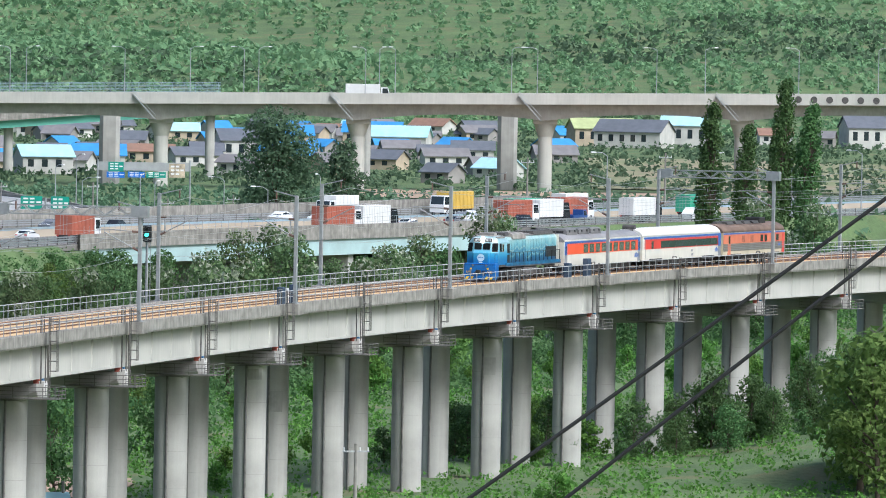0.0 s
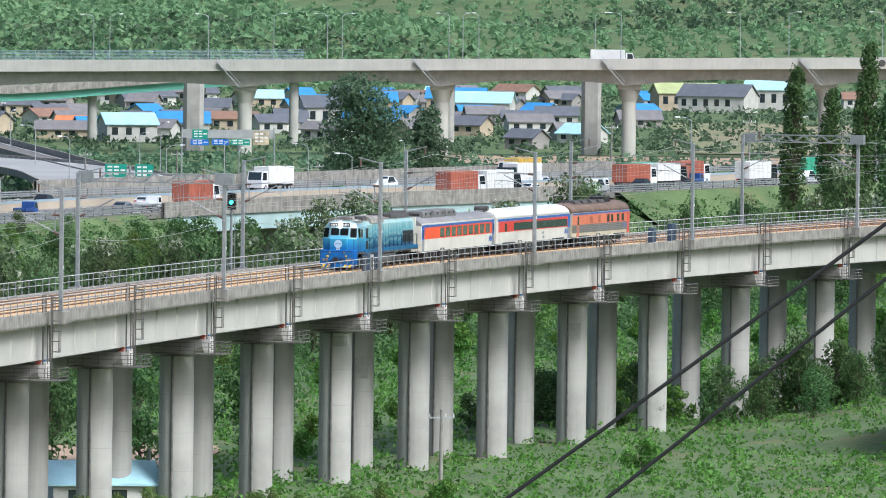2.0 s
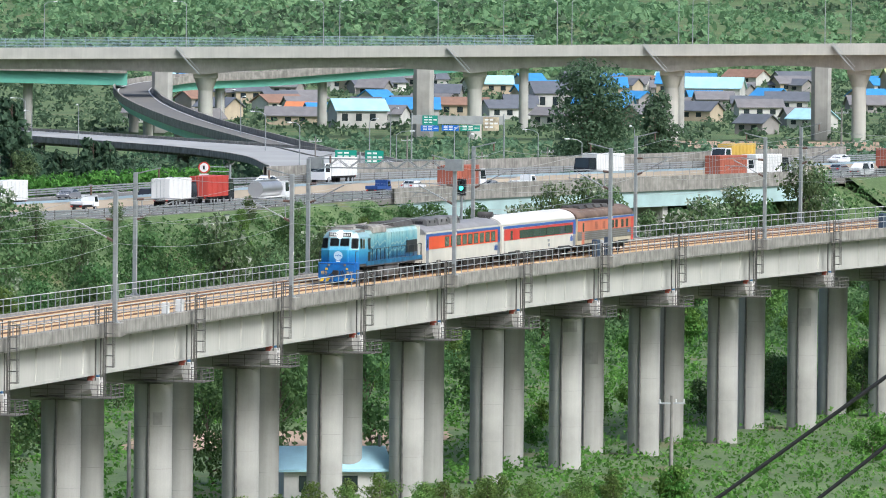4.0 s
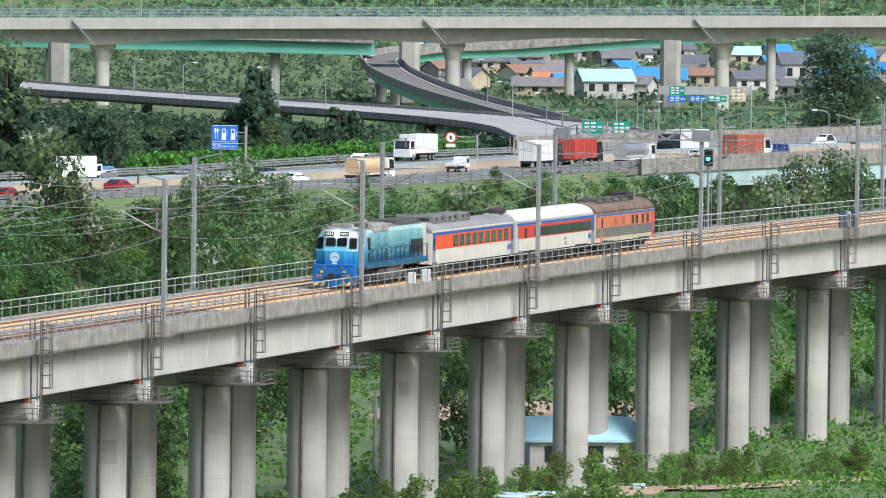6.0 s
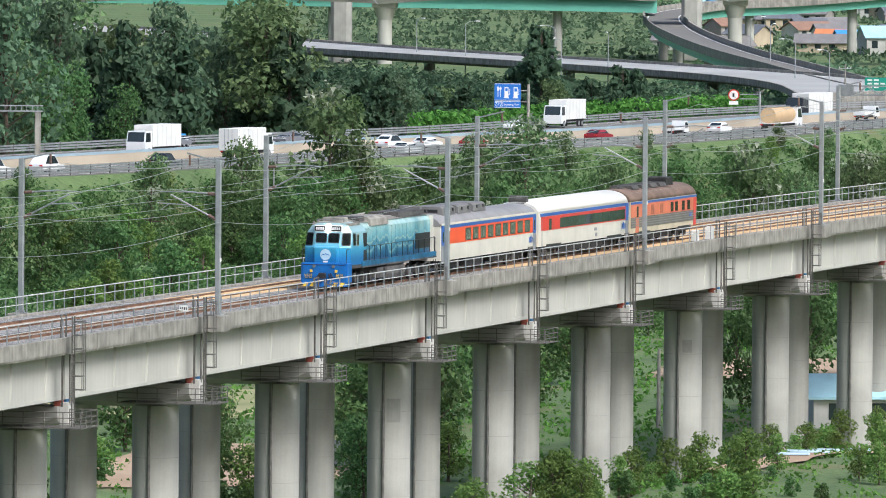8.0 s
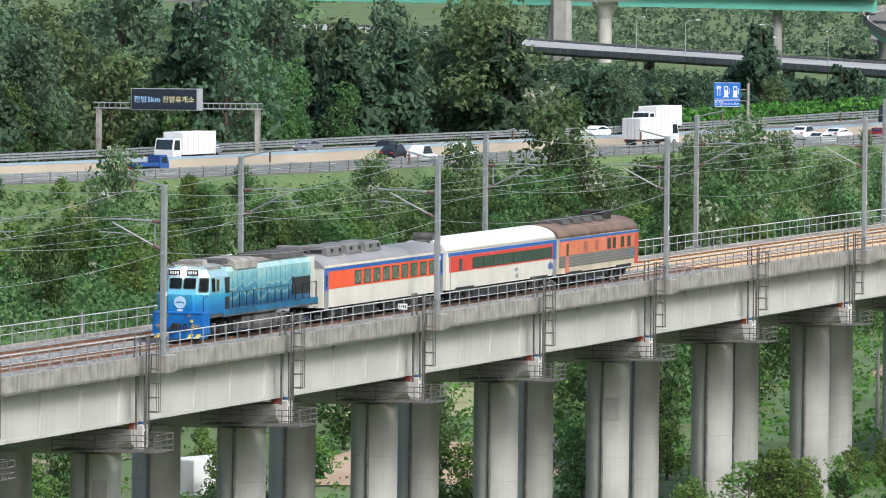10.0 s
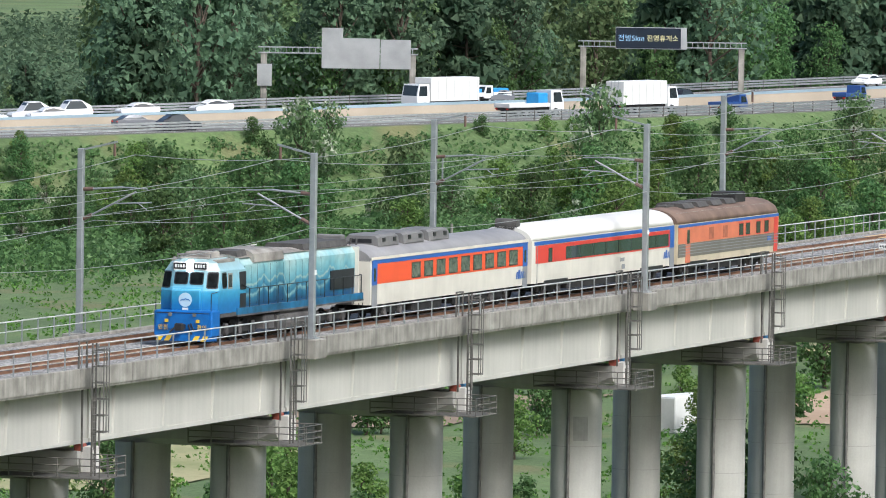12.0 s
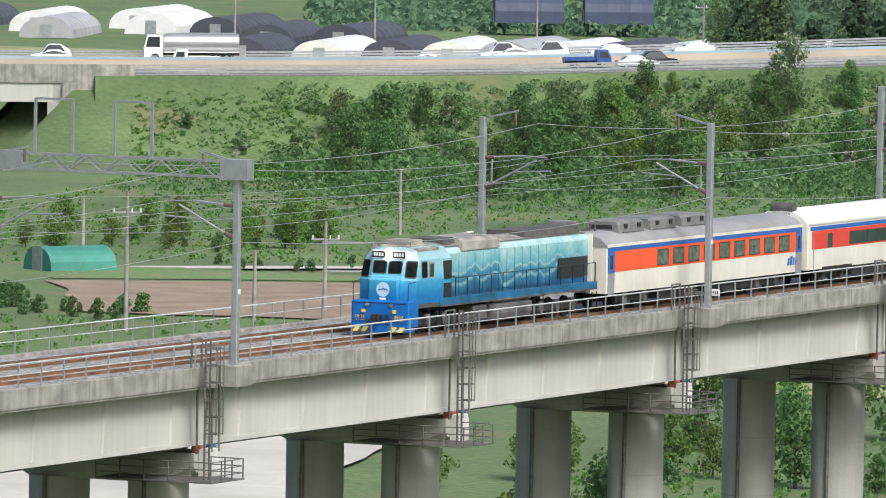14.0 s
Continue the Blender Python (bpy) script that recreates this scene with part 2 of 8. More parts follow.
# ---- mesh building ----
class Shape:
    """Vertices and faces gathered from simple solids, made into one mesh."""

    def __init__(self):
        self.v, self.f, self.smooth, self.mi = [], [], [], []

    def add(self, verts, faces, smooth=False, mi=0):
        k = len(self.v)
        self.v += [tuple(p) for p in verts]
        self.f += [tuple(i + k for i in f) for f in faces]
        self.smooth += [smooth] * len(faces)
        self.mi += [mi] * len(faces)
        return self

    def box(self, x0, x1, y0, y1, z0, z1, mi=0, c=0.0):
        """A box, with chamfered upright edges and top when c > 0."""
        if c:
            prof = [(x0 + c, y0), (x1 - c, y0), (x1, y0 + c), (x1, y1 - c), (x1 - c, y1), (x0 + c, y1), (x0, y1 - c), (x0, y0 + c)]
            cx, cy = (x0 + x1) / 2, (y0 + y1) / 2
            kx, ky = 1 - 2 * c / (x1 - x0), 1 - 2 * c / (y1 - y0)
            top = [(cx + (x - cx) * kx, cy + (y - cy) * ky, z1) for x, y in prof]
            v = [(x, y, z0) for x, y in prof] + [(x, y, z1 - c) for x, y in prof] + top
            f = [(i, (i + 1) % 8, 8 + (i + 1) % 8, 8 + i) for i in range(8)] + [(8 + i, 8 + (i + 1) % 8, 16 + (i + 1) % 8, 16 + i) for i in range(8)]
            return self.add(v, f + [tuple(range(16, 24)), tuple(range(7, -1, -1))], mi=mi)
        v = [(x, y, z) for z in (z0, z1) for x, y in ((x0, y0), (x1, y0), (x1, y1), (x0, y1))]
        return self.add(v, [(3, 2, 1, 0), (4, 5, 6, 7), (0, 1, 5, 4), (1, 2, 6, 5), (2, 3, 7, 6), (3, 0, 4, 7)], mi=mi)

    def tube(self, p, q, r, n=8, r2=None, mi=0, cap=True):
        p, q = Vector(p), Vector(q)
        d = (q - p).normalized()
        a = d.orthogonal().normalized()
        b = d.cross(a)
        r2 = r if r2 is None else r2
        v = []
        for c, rr in ((p, r), (q, r2)):
            v += [c + (a * math.cos(2 * math.pi * i / n) + b * math.sin(2 * math.pi * i / n)) * rr for i in range(n)]
        self.add(v, [(i, (i + 1) % n, n + (i + 1) % n, n + i) for i in range(n)], n > 6, mi)
        if cap:
            self.add(v, [tuple(range(n - 1, -1, -1)), tuple(range(n, 2 * n))], False, mi)
        return self

    def beam(self, p, q, w, h=None, mi=0):
        """A square bar from p to q, w wide and h high."""
        p, q, h = Vector(p), Vector(q), h or w
        d = (q - p).normalized()
        up = Vector((0, 0, 1)) if abs(d.z) < 0.9 else Vector((1, 0, 0))
        s = d.cross(up).normalized() * w / 2
        u = s.cross(d).normalized() * h / 2
        v = [c + k for c in (p, q) for k in (-s - u, s - u, s + u, -s + u)]
        return self.add(v, [(0, 1, 2, 3), (7, 6, 5, 4), (0, 4, 5, 1), (1, 5, 6, 2), (2, 6, 7, 3), (3, 7, 4, 0)], mi=mi)

    def sweep(self, profile, stations, smooth=False, mi=0, close=True):
        """profile: closed loop of (y, z); stations: functions of it at x, or (x, scale_y, scale_z, shift_z)."""
        n = len(profile)
        v = []
        for x, sy, sz, dz in stations:
            v += [(x, y * sy, z * sz + dz) for y, z in profile]
        f = []
        for k in range(len(stations) - 1):
            f += [(k * n + i, k * n + (i + 1) % n, (k + 1) * n + (i + 1) % n, (k + 1) * n + i) for i in range(n)]
        self.add(v, f, smooth, mi)
        if close:
            m = (len(stations) - 1) * n
            self.add(v, [tuple(range(n - 1, -1, -1)), tuple(range(m, m + n))], False, mi)
        return self

    def data(self, name, *mats):
        me = bpy.data.meshes.new(name)
        me.from_pydata(self.v, [], self.f)
        me.polygons.foreach_set("use_smooth", self.smooth)
        me.polygons.foreach_set("material_index", self.mi)
        for m in mats:
            me.materials.append(m)
        me.update()
        return me


def part(name, shape, material, parent, label="", m=None):
    """One mesh object under a thing or under a part."""
    mats = material if isinstance(material, (list, tuple)) else [material]
    ob = new(name, shape if isinstance(shape, bpy.types.Mesh) else shape.data(name, *mats))
    ob.parent = parent
    if m is not None:
        ob.matrix_basis = m
    return tagged(ob, label)


def thing(name, m, label, category, group="", kind=""):
    ob = new(name)
    ob.matrix_basis = m
    return tagged(ob, label, category, group, kind)


def solid(name, shape, material, label, category, kind="", m=None, group=""):
    mats = material if isinstance(material, (list, tuple)) else [material]
    ob = new(name, shape.data(name, *mats))
    if m is not None:
        ob.matrix_basis = m
    return tagged(ob, label, category, group, kind)


# ---- the railway's line ----
FOOT = 18.0                      # level of the mast feet above the valley floor
X0, Y0, H0, K0, K1, K2 = -41.549, 645.243, 1.37990, -0.05445, -0.10544, -0.02808
S_GRID = np.arange(-150.0, 1001.0, 5.0)
_u = np.clip(S_GRID, -50, 700) / 300 - 1
_h = H0 + K0 * _u + K1 * _u ** 2 + K2 * _u ** 3
_x = np.concatenate([[0], np.cumsum((np.cos(_h[1:]) + np.cos(_h[:-1])) * 2.5)])
_y = np.concatenate([[0], np.cumsum((np.sin(_h[1:]) + np.sin(_h[:-1])) * 2.5)])
_i = int(np.argmin(abs(S_GRID - 300)))
_x, _y = _x - _x[_i] + X0, _y - _y[_i] + Y0


def rail_at(s, off=0.0, z=0.0):
    """A point of the line at station s, off metres to its far side, z above the mast feet."""
    h = np.interp(s, S_GRID, _h)
    return Vector((np.interp(s, S_GRID, _x) - off * math.sin(h), np.interp(s, S_GRID, _y) + off * math.cos(h), FOOT + z))


def chord(s0, s1, off=0.0, z=0.0):
    """The pose whose x axis runs from station s0 to s1."""
    a, b = rail_at(s0, off, z), rail_at(s1, off, z)
    return Matrix.Translation(a) @ pose(0, 0, 0, 0, 0, math.degrees(math.atan2(b.y - a.y, b.x - a.x)))


def ribbon(profile, s0, s1, step=5.0, mi=0, shape=None):
    """A strip of constant cross-section (off, z) along the line."""
    sh = shape or Shape()
    ss = np.arange(s0, s1 + 0.01, step)
    n = len(profile)
    v = [rail_at(s, o, z) for s in ss for o, z in profile]
    f = [(k * n + i, k * n + (i + 1) % n, (k + 1) * n + (i + 1) % n, (k + 1) * n + i) for k in range(len(ss) - 1) for i in range(n)]
    return sh.add(v, f, mi=mi)


# ---- highway line: near edge, from the far right to the left ----
HWY = [(150, 1640, 10), (75, 1500, 10), (22, 1388, 10), (-34, 1274, 10), (-66, 1170, 10), (-92, 1112, 10), (-123, 1028, 10), (-150, 983, 9.8), (-177, 960, 9),
       (-206, 943, 8), (-236, 930, 7), (-268, 919, 6.5), (-330, 900, 6), (-420, 870, 5)]


def spline(points, per=10):
    """A smooth run of points through the given ones."""
    p = [Vector(q) for q in points]
    p = [2 * p[0] - p[1]] + p + [2 * p[-1] - p[-2]]
    out = []
    for i in range(1, len(p) - 2):
        for k in range(per):
            t = k / per
            a, b, c, d = p[i - 1:i + 3]
            out.append(0.5 * ((2 * b) + (c - a) * t + (2 * a - 5 * b + 4 * c - d) * t * t + (3 * b - a - 3 * c + d) * t ** 3))
    return out + [p[-2]]


HW = spline(HWY, 12)
HW_N = []
for i, p in enumerate(HW):
    d = (HW[min(i + 1, len(HW) - 1)] - HW[max(i - 1, 0)]).normalized()
    HW_N.append(Vector((-d.y, d.x, 0)).normalized() * -1)     # towards the far side
HW_LEN = np.concatenate([[0], np.cumsum([(HW[i + 1] - HW[i]).length for i in range(len(HW) - 1)])])
HW_XY = np.array([(p.x, p.y) for p in HW])
HW_Z = np.array([p.z for p in HW])
HW_NN = np.array([(v.x, v.y) for v in HW_N])


def hw_at(u, off=0.0, z=0.0):
    i = min(max(int(np.searchsorted(HW_LEN, u)) - 1, 0), len(HW) - 2)
    k = (u - HW_LEN[i]) / (HW_LEN[i + 1] - HW_LEN[i])
    return HW[i].lerp(HW[i + 1], k) + HW_N[i].lerp(HW_N[i + 1], k) * off + Vector((0, 0, z))


def hw_strip(profile, sh=None, mi=0, i0=0, i1=None):
    sh = sh or Shape()
    n = len(profile)
    rng = range(i0, i1 or len(HW))
    v = [HW[i] + HW_N[i] * o + Vector((0, 0, z)) for i in rng for o, z in profile]
    f = [(k * n + a, k * n + (a + 1) % n, (k + 1) * n + (a + 1) % n, (k + 1) * n + a) for k in range(len(rng) - 1) for a in range(n)]
    return sh.add(v, f, mi=mi)


def hw_dist(x, y):
    """Signed distance from the highway's near edge (positive on the far side) and its level there."""
    d2 = (HW_XY[:, 0] - x) ** 2 + (HW_XY[:, 1] - y) ** 2
    i = int(np.argmin(d2))
    s = (x - HW_XY[i, 0]) * HW_NN[i, 0] + (y - HW_XY[i, 1]) * HW_NN[i, 1]
    return math.copysign(math.sqrt(d2[i]), s), HW_Z[i]


BRIDGE_U = (HW_LEN[np.argmin(abs(HW_XY[:, 1] - 1372))], HW_LEN[np.argmin(abs(HW_XY[:, 1] - 1246))])
UNDERPASS_U = (HW_LEN[np.argmin(abs(HW_XY[:, 0] + 274.8))], HW_LEN[np.argmin(abs(HW_XY[:, 0] + 312))])


def ground_z(x, y):
    """Level of the land: a flat valley, the highway's bank, hills behind."""
    base = 0.5 * noise.noise((x * 0.01, y * 0.01, 0))
    if x < -150 and y > 700:
        base -= 2.0 * min(1, (-150 - x) / 90)
    if y > 2950:
        k = y - 2950 + 120 * noise.noise((x * 0.003, 1.3, 0))
        if k > 0:
            base += 0.04 * k * min(1, k / 300) + 12 * noise.noise((x * 0.005, y * 0.003, 2)) * min(1, k / 400)
    if 700 < y < 1700 and -450 < x < 220:
        d2 = (HW_XY[:, 0] - x) ** 2 + (HW_XY[:, 1] - y) ** 2
        i = int(np.argmin(d2))
        u = HW_LEN[i]
        d, z = hw_dist(x, y)
        gap = -d if d < 0 else max(0, d - 40)
        for lo, hi in (BRIDGE_U, UNDERPASS_U):
            if lo < u < hi:
                gap = max(gap, min(u - lo, hi - u) * 5.0 + 6)
        base = max(base, min(z - 0.9, z - 0.9 - (gap - 1.0) / 1.9))
    if 250 < y < 800 and x < 20:              # farm terrace on the near side of the viaduct
        k = int(np.argmin((_x - x) ** 2 + (_y - y) ** 2))
        off = (y - _y[k]) * math.cos(_h[k]) - (x - _x[k]) * math.sin(_h[k])
        level = min(5.3, 5.3 - (S_GRID[k] - 285) * 0.047)
        if off < -6 and level > 0:
            base = max(base, min(level, (-off - 6) * 0.7) + 0.4 * noise.noise((x * 0.05, y * 0.05, 4)))
    if x > 18 and y > 860 and y < 1300:       # the bank that rises where the viaduct ends
        base = max(base, min(4.0, (x - 26 - 0.02 * abs(y - 960)) * 0.2))
    return base


# ---- ground ----
def build_ground():
    sh = Shape()
    xs = np.concatenate([np.arange(-1500, -450, 70), np.arange(-450, 220, 5.5), np.arange(220, 1500, 70)])
    ys = np.concatenate([np.arange(-300, 300, 50), np.arange(300, 1310, 5.5), np.arange(1310, 1700, 12), np.arange(1700, 4601, 50)])
    v = [(x, y, ground_z(x, y)) for y in ys for x in xs]
    n = len(xs)
    f = [(j * n + i, j * n + i + 1, (j + 1) * n + i + 1, (j + 1) * n + i) for j in range(len(ys) - 1) for i in range(n - 1)]
    sh.add(v, f, True)
    solid("ground", sh, GROUND, "green valley floor with grass and low weeds", "ground", "structure")


build_ground()


# ---- viaduct ----
def build_span():
    """One 25 m span: x along the line, y towards the far side, z from the mast feet."""
    sp = thing("viaduct_span", chord(0, 25), "pale concrete girder span of the railway viaduct", "bridge span", "viaduct spans", "structure")
    L = 25.03
    part("deck_slab", Shape().box(0.02, L - 0.04, 0.5, 10.6, -0.85, -0.45), CONCRETE, sp)
    for name, y0, y1 in (("near_parapet", 0.3, 0.62), ("far_parapet", 10.5, 10.82)):
        sh = Shape().box(0.03, L - 0.06, y0, y1, -0.88, -0.02, c=0.03)
        for k in range(1, 8):
            sh.box(k * 3.12, k * 3.12 + 0.03, y0 - 0.012, y1 + 0.012, -0.86, -0.04)
        part(name, sh, PARAPET, sp, "rain-streaked concrete parapet")
    lip = Shape().box(0.03, L - 0.06, 0.36, 0.75, -1.0, -0.89)
    part("drip_lip", lip, PARAPET, sp)
    for y, sgn in ((1.35, -1), (4.0, -1), (7.0, 1), (9.75, 1)):
        sh = Shape()
        sh.box(0.12, L - 0.15, y - 0.13, y + 0.13, -3.45, -0.9)
        sh.box(0.12, L - 0.15, y - 0.19, y + 0.19, -3.6, -3.40)
        sh.box(0.12, L - 0.15, y - 0.45, y + 0.45, -1.05, -0.9)
        for k in range(4):
            x = 2.9 + k * 6.2
            a, b = y + sgn * 0.13, y + sgn * 0.2
            c = y + sgn * 0.30
            vs = [(x, a, -3.40), (x + 0.36, a, -3.40), (x + 0.36, a, -1.05), (x, a, -1.05), (x + 0.06, b, -3.40), (x + 0.3, b, -3.40), (x + 0.3, c, -1.05), (x + 0.06, c, -1.05)]
            sh.add(vs, [(0, 3, 7, 4), (5, 6, 2, 1), (4, 7, 6, 5), (4, 5, 1, 0)] if sgn < 0 else [(4, 7, 3, 0), (1, 2, 6, 5), (5, 6, 7, 4), (0, 1, 5, 4)])
        part("girder", sh, GIRDER, sp)
    for x in (0.3, 12.3, L - 0.6):
        part("diaphragm", Shape().box(x, x + 0.3, 1.4, 9.7, -3.2, -0.9), CONCRETE, sp)
    for x in (0.2, L - 1.9, L - 0.5):
        part("drain_pipe", Shape().tube((x, 0.72, -0.9), (x, 0.72, -3.9), 0.055, 8), DARKSTEEL, sp)
    # cables slung under the girders
    part("under_rail", Shape().tube((0.3, 2.0, -3.75), (L - 0.4, 2.0, -3.75), 0.06, 6), DARKSTEEL, sp)
    return sp


def build_fence(far):
    """Railing of one span."""
    y = 10.66 if far else 0.46
    fe = thing("railing", chord(0, 25), "galvanised two-rail railing on the viaduct parapet", "railing", "viaduct railings")
    for z, r in ((1.02, 0.035), (0.55, 0.024)):
        part("rail", Shape().tube((0.0, y, z), (25.03, y, z), r, 8), RAILING, fe)
    post = Shape().box(-0.03, 0.03, -0.03, 0.03, -0.03, 1.02).data("post", GALV)
    for k in range(13):
        part("post", post, None, fe, m=pose(0.6 + k * 1.98, y, 0))
    return fe


def build_pier():
    pi = thing("viaduct_pier", chord(0, 25), "twin round concrete columns under a hammerhead cap", "bridge pier", "viaduct piers", "structure")
    prof = [(-0.9, -5.35), (0.9, -5.35), (1.15, -5.05), (1.15, -3.95), (-1.15, -3.95), (-1.15, -5.05)]
    sh = Shape()
    pts = []
    for y, dz in ((1.25, 0.55), (2.5, 0.0), (9.6, 0.0), (10.8, 0.55)):
        pts += [(x, y, z + dz if z < -5 else z) for x, z in prof]
    n = 6
    f = [(k * n + (i + 1) % n, k * n + i, (k + 1) * n + i, (k + 1) * n + (i + 1) % n) for k in range(3) for i in range(n)]
    sh.add(pts, f + [tuple(range(n)), tuple(range(4 * n - 1, 3 * n - 1, -1))])
    part("cap", sh, CONCRETE, pi)
    for y in (3.6, 8.6):
        col = part("column", Shape().tube((0, y, -19.5), (0, y, -5.3), 1.36, 40, 1.36), COLUMN, pi, "round grey concrete column")
        sh = Shape()
        for z in (-8.3, -11.3, -14.3):
            sh.tube((0, y, z), (0, y, z - 0.03), 1.367, 40, cap=False)
        part("lift_joint", sh, PATCH, col)
        a = math.radians(181)
        part("downpipe", Shape().tube((1.42 * math.cos(a), y + 1.42 * math.sin(a), -19), (1.42 * math.cos(a), y + 1.42 * math.sin(a), -5.2), 0.1, 8), DARKSTEEL, col)
    for y in (1.35, 4.0, 7.0, 9.75):
        for x in (-0.55, 0.55):
            part("bearing", Shape().box(x - 0.2, x + 0.2, y - 0.25, y + 0.25, -3.95, -3.6, c=0.04), BLUECAP if y < 2 and x > 0 else REDCAP if y < 2 else CONCRETE, pi)
    part("cable_box", Shape().box(-0.75, 0.25, 0.72, 1.24, -4.98, -3.75, c=0.03), WHITEBLOCK, pi, "whitish concrete block at the cap's end")
    # inspection platform round the cap's end
    pf = part("platform", Shape().box(-3.7, -0.5, -0.95, 1.2, -5.03, -4.97).box(-3.7, -1.3, 1.2, 4.8, -5.03, -4.97), DARKSTEEL, pi, "steel grating inspection platform")
    sh = Shape()
    loop = [(-3.65, 4.8), (-3.65, -0.9), (-0.55, -0.9), (-0.55, 0.7)]
    for z in (-4.72, -4.42, -4.1):
        for a, b in zip(loop, loop[1:]):
            sh.tube((*a, z), (*b, z), 0.028, 6)
    for x, y in ((-3.65, 4.8), (-3.65, 3.6), (-3.65, 2.4), (-3.65, 1.2), (-3.65, 0.1), (-3.65, -0.9), (-2.6, -0.9), (-1.6, -0.9), (-0.55, -0.9), (-0.55, 0.0), (-0.55, 0.7)):
        sh.box(x - 0.025, x + 0.025, y - 0.025, y + 0.025, -4.97, -4.08)
    part("hand_rail", sh, DARKSTEEL, pf)
    # ladder with a cage from the railing to the platform
    lad = Shape().beam((-2.75, -0.12, -4.95), (-2.75, -0.12, 1.15), 0.07).beam((-2.3, -0.12, -4.95), (-2.3, -0.12, 1.15), 0.07)
    for k in range(18):
        lad.tube((-2.75, -0.12, -4.7 + k * 0.32), (-2.3, -0.12, -4.7 + k * 0.32), 0.02, 6)
    ld = part("ladder", lad, DARKSTEEL, pi, "caged steel ladder down to the platform")
    sh = Shape()
    for k in range(6):
        z = -2.9 + k * 0.75
        sh.beam((-2.83, -0.12, z), (-2.83, -0.72, z), 0.05).beam((-2.83, -0.72, z), (-2.18, -0.72, z), 0.05).beam((-2.18, -0.72, z), (-2.18, -0.12, z), 0.05)
    for x in (-2.83, -2.5, -2.18):
        sh.beam((x, -0.72, -2.95), (x, -0.72, 0.95), 0.04)
    part("cage", sh, DARKSTEEL, ld)
    gate = Shape()
    for x in (-3.0, -2.05):
        gate.beam((x, 0.46, -0.05), (x, 0.46, 1.25), 0.08)
    gate.beam((-3.0, 0.46, 1.22), (-2.05, 0.46, 1.22), 0.07).beam((-3.0, -0.5, 1.0), (-2.05, -0.5, 1.0), 0.05)
    part("gate_frame", gate, DARKSTEEL, ld)
    return pi


S_FIRST, S_LAST = -50, 675
span0, fence_n, fence_f, pier0 = build_span(), build_fence(False), build_fence(True), build_pier()
for s in range(S_FIRST, S_LAST, 25):
    if s:
        copy_thing(span0, chord(s, s + 25))
        copy_thing(fence_n, chord(s, s + 25))
        copy_thing(fence_f, chord(s, s + 25))
        copy_thing(pier0, chord(s, s + 25))

# repair patches on some columns
for s, y, z, w, h in ((250, 3.6, -9.0, 0.9, 1.5), (325, 3.6, -8.2, 0.7, 0.9), (450, 3.6, -6.4, 1.4, 0.9), (525, 3.6, -8.6, 1.1, 1.6), (475, 8.6, -10.2, 1.2, 1.8), (150, 3.6, -8.0, 0.8, 1.3)):
    sh = Shape()
    a0 = math.radians(208)
    k = w / 1.36 / 5
    vs = [(1.382 * math.cos(a0 + (i - 2.5) * k), y + 1.382 * math.sin(a0 + (i - 2.5) * k), zz) for zz in (z, z + h) for i in range(6)]
    sh.add(vs, [(i, i + 1, i + 7, i + 6) for i in range(5)])
    solid("repair_patch", sh, PATCH, "darker mortar repair patch on a bridge column", "mortar patch", m=chord(s, s + 25), group="column repairs")

# ballast, sleepers and rails
bal = ribbon([(0.63, -0.2), (1.0, -0.12), (2.2, -0.10), (2.45, -0.19), (4.35, -0.19), (4.6, -0.10), (6.5, -0.10), (6.75, -0.19), (8.65, -0.19), (8.9, -0.10), (10.0, -0.10), (10.49, -0.16), (10.49, -0.5), (0.63, -0.5)], S_FIRST, S_LAST)
solid("ballast_bed", bal, BALLAST, "grey crushed-stone ballast with rusty tint", "ballast", "stuff")
TRACK_OFF = (3.4, 7.7)
for off in TRACK_OFF:
    tr = thing("railway_track", Matrix(), "ballasted railway track with rusty rails", "railway track", "tracks", "structure")
    for g in (-0.755, 0.755):
        o = off + g
        rail = part("rail", ribbon([(o - 0.075, -0.17), (o + 0.075, -0.17), (o + 0.035, -0.13), (o + 0.038, -0.012), (o - 0.038, -0.012), (o - 0.035, -0.13)], S_FIRST, S_LAST), RUSTRAIL, tr, "rust-brown steel rail")
        part("running_face", ribbon([(o - 0.03, -0.011), (o + 0.03, -0.011), (o + 0.025, 0.0), (o - 0.025, 0.0)], S_FIRST, S_LAST), RAILTOP, rail)
    part("rusty_strip", ribbon([(off - 1.95, -0.11), (off - 1.3, -0.075), (off - 0.95, -0.15), (off + 0.95, -0.15), (off + 1.3, -0.075), (off + 1.95, -0.11)], 270 if off < 5 else 220, S_LAST), RUSTBALLAST, tr, "tan-stained ballast along the track")
    sl = Shape()
    for s in np.arange(S_FIRST + 1, S_LAST - 1, 0.6):
        a, b, c = rail_at(s, off - 1.15, -0.185), rail_at(s, off + 1.15, -0.185), rail_at(s + 1, off, 0) - rail_at(s, off, 0)
        sl.beam(a, b, 0.25, 0.05)
    sleepers = part("sleepers", sl, SLEEPER, tr, "concrete sleepers")
    tagged(sleepers, kind="stuff")


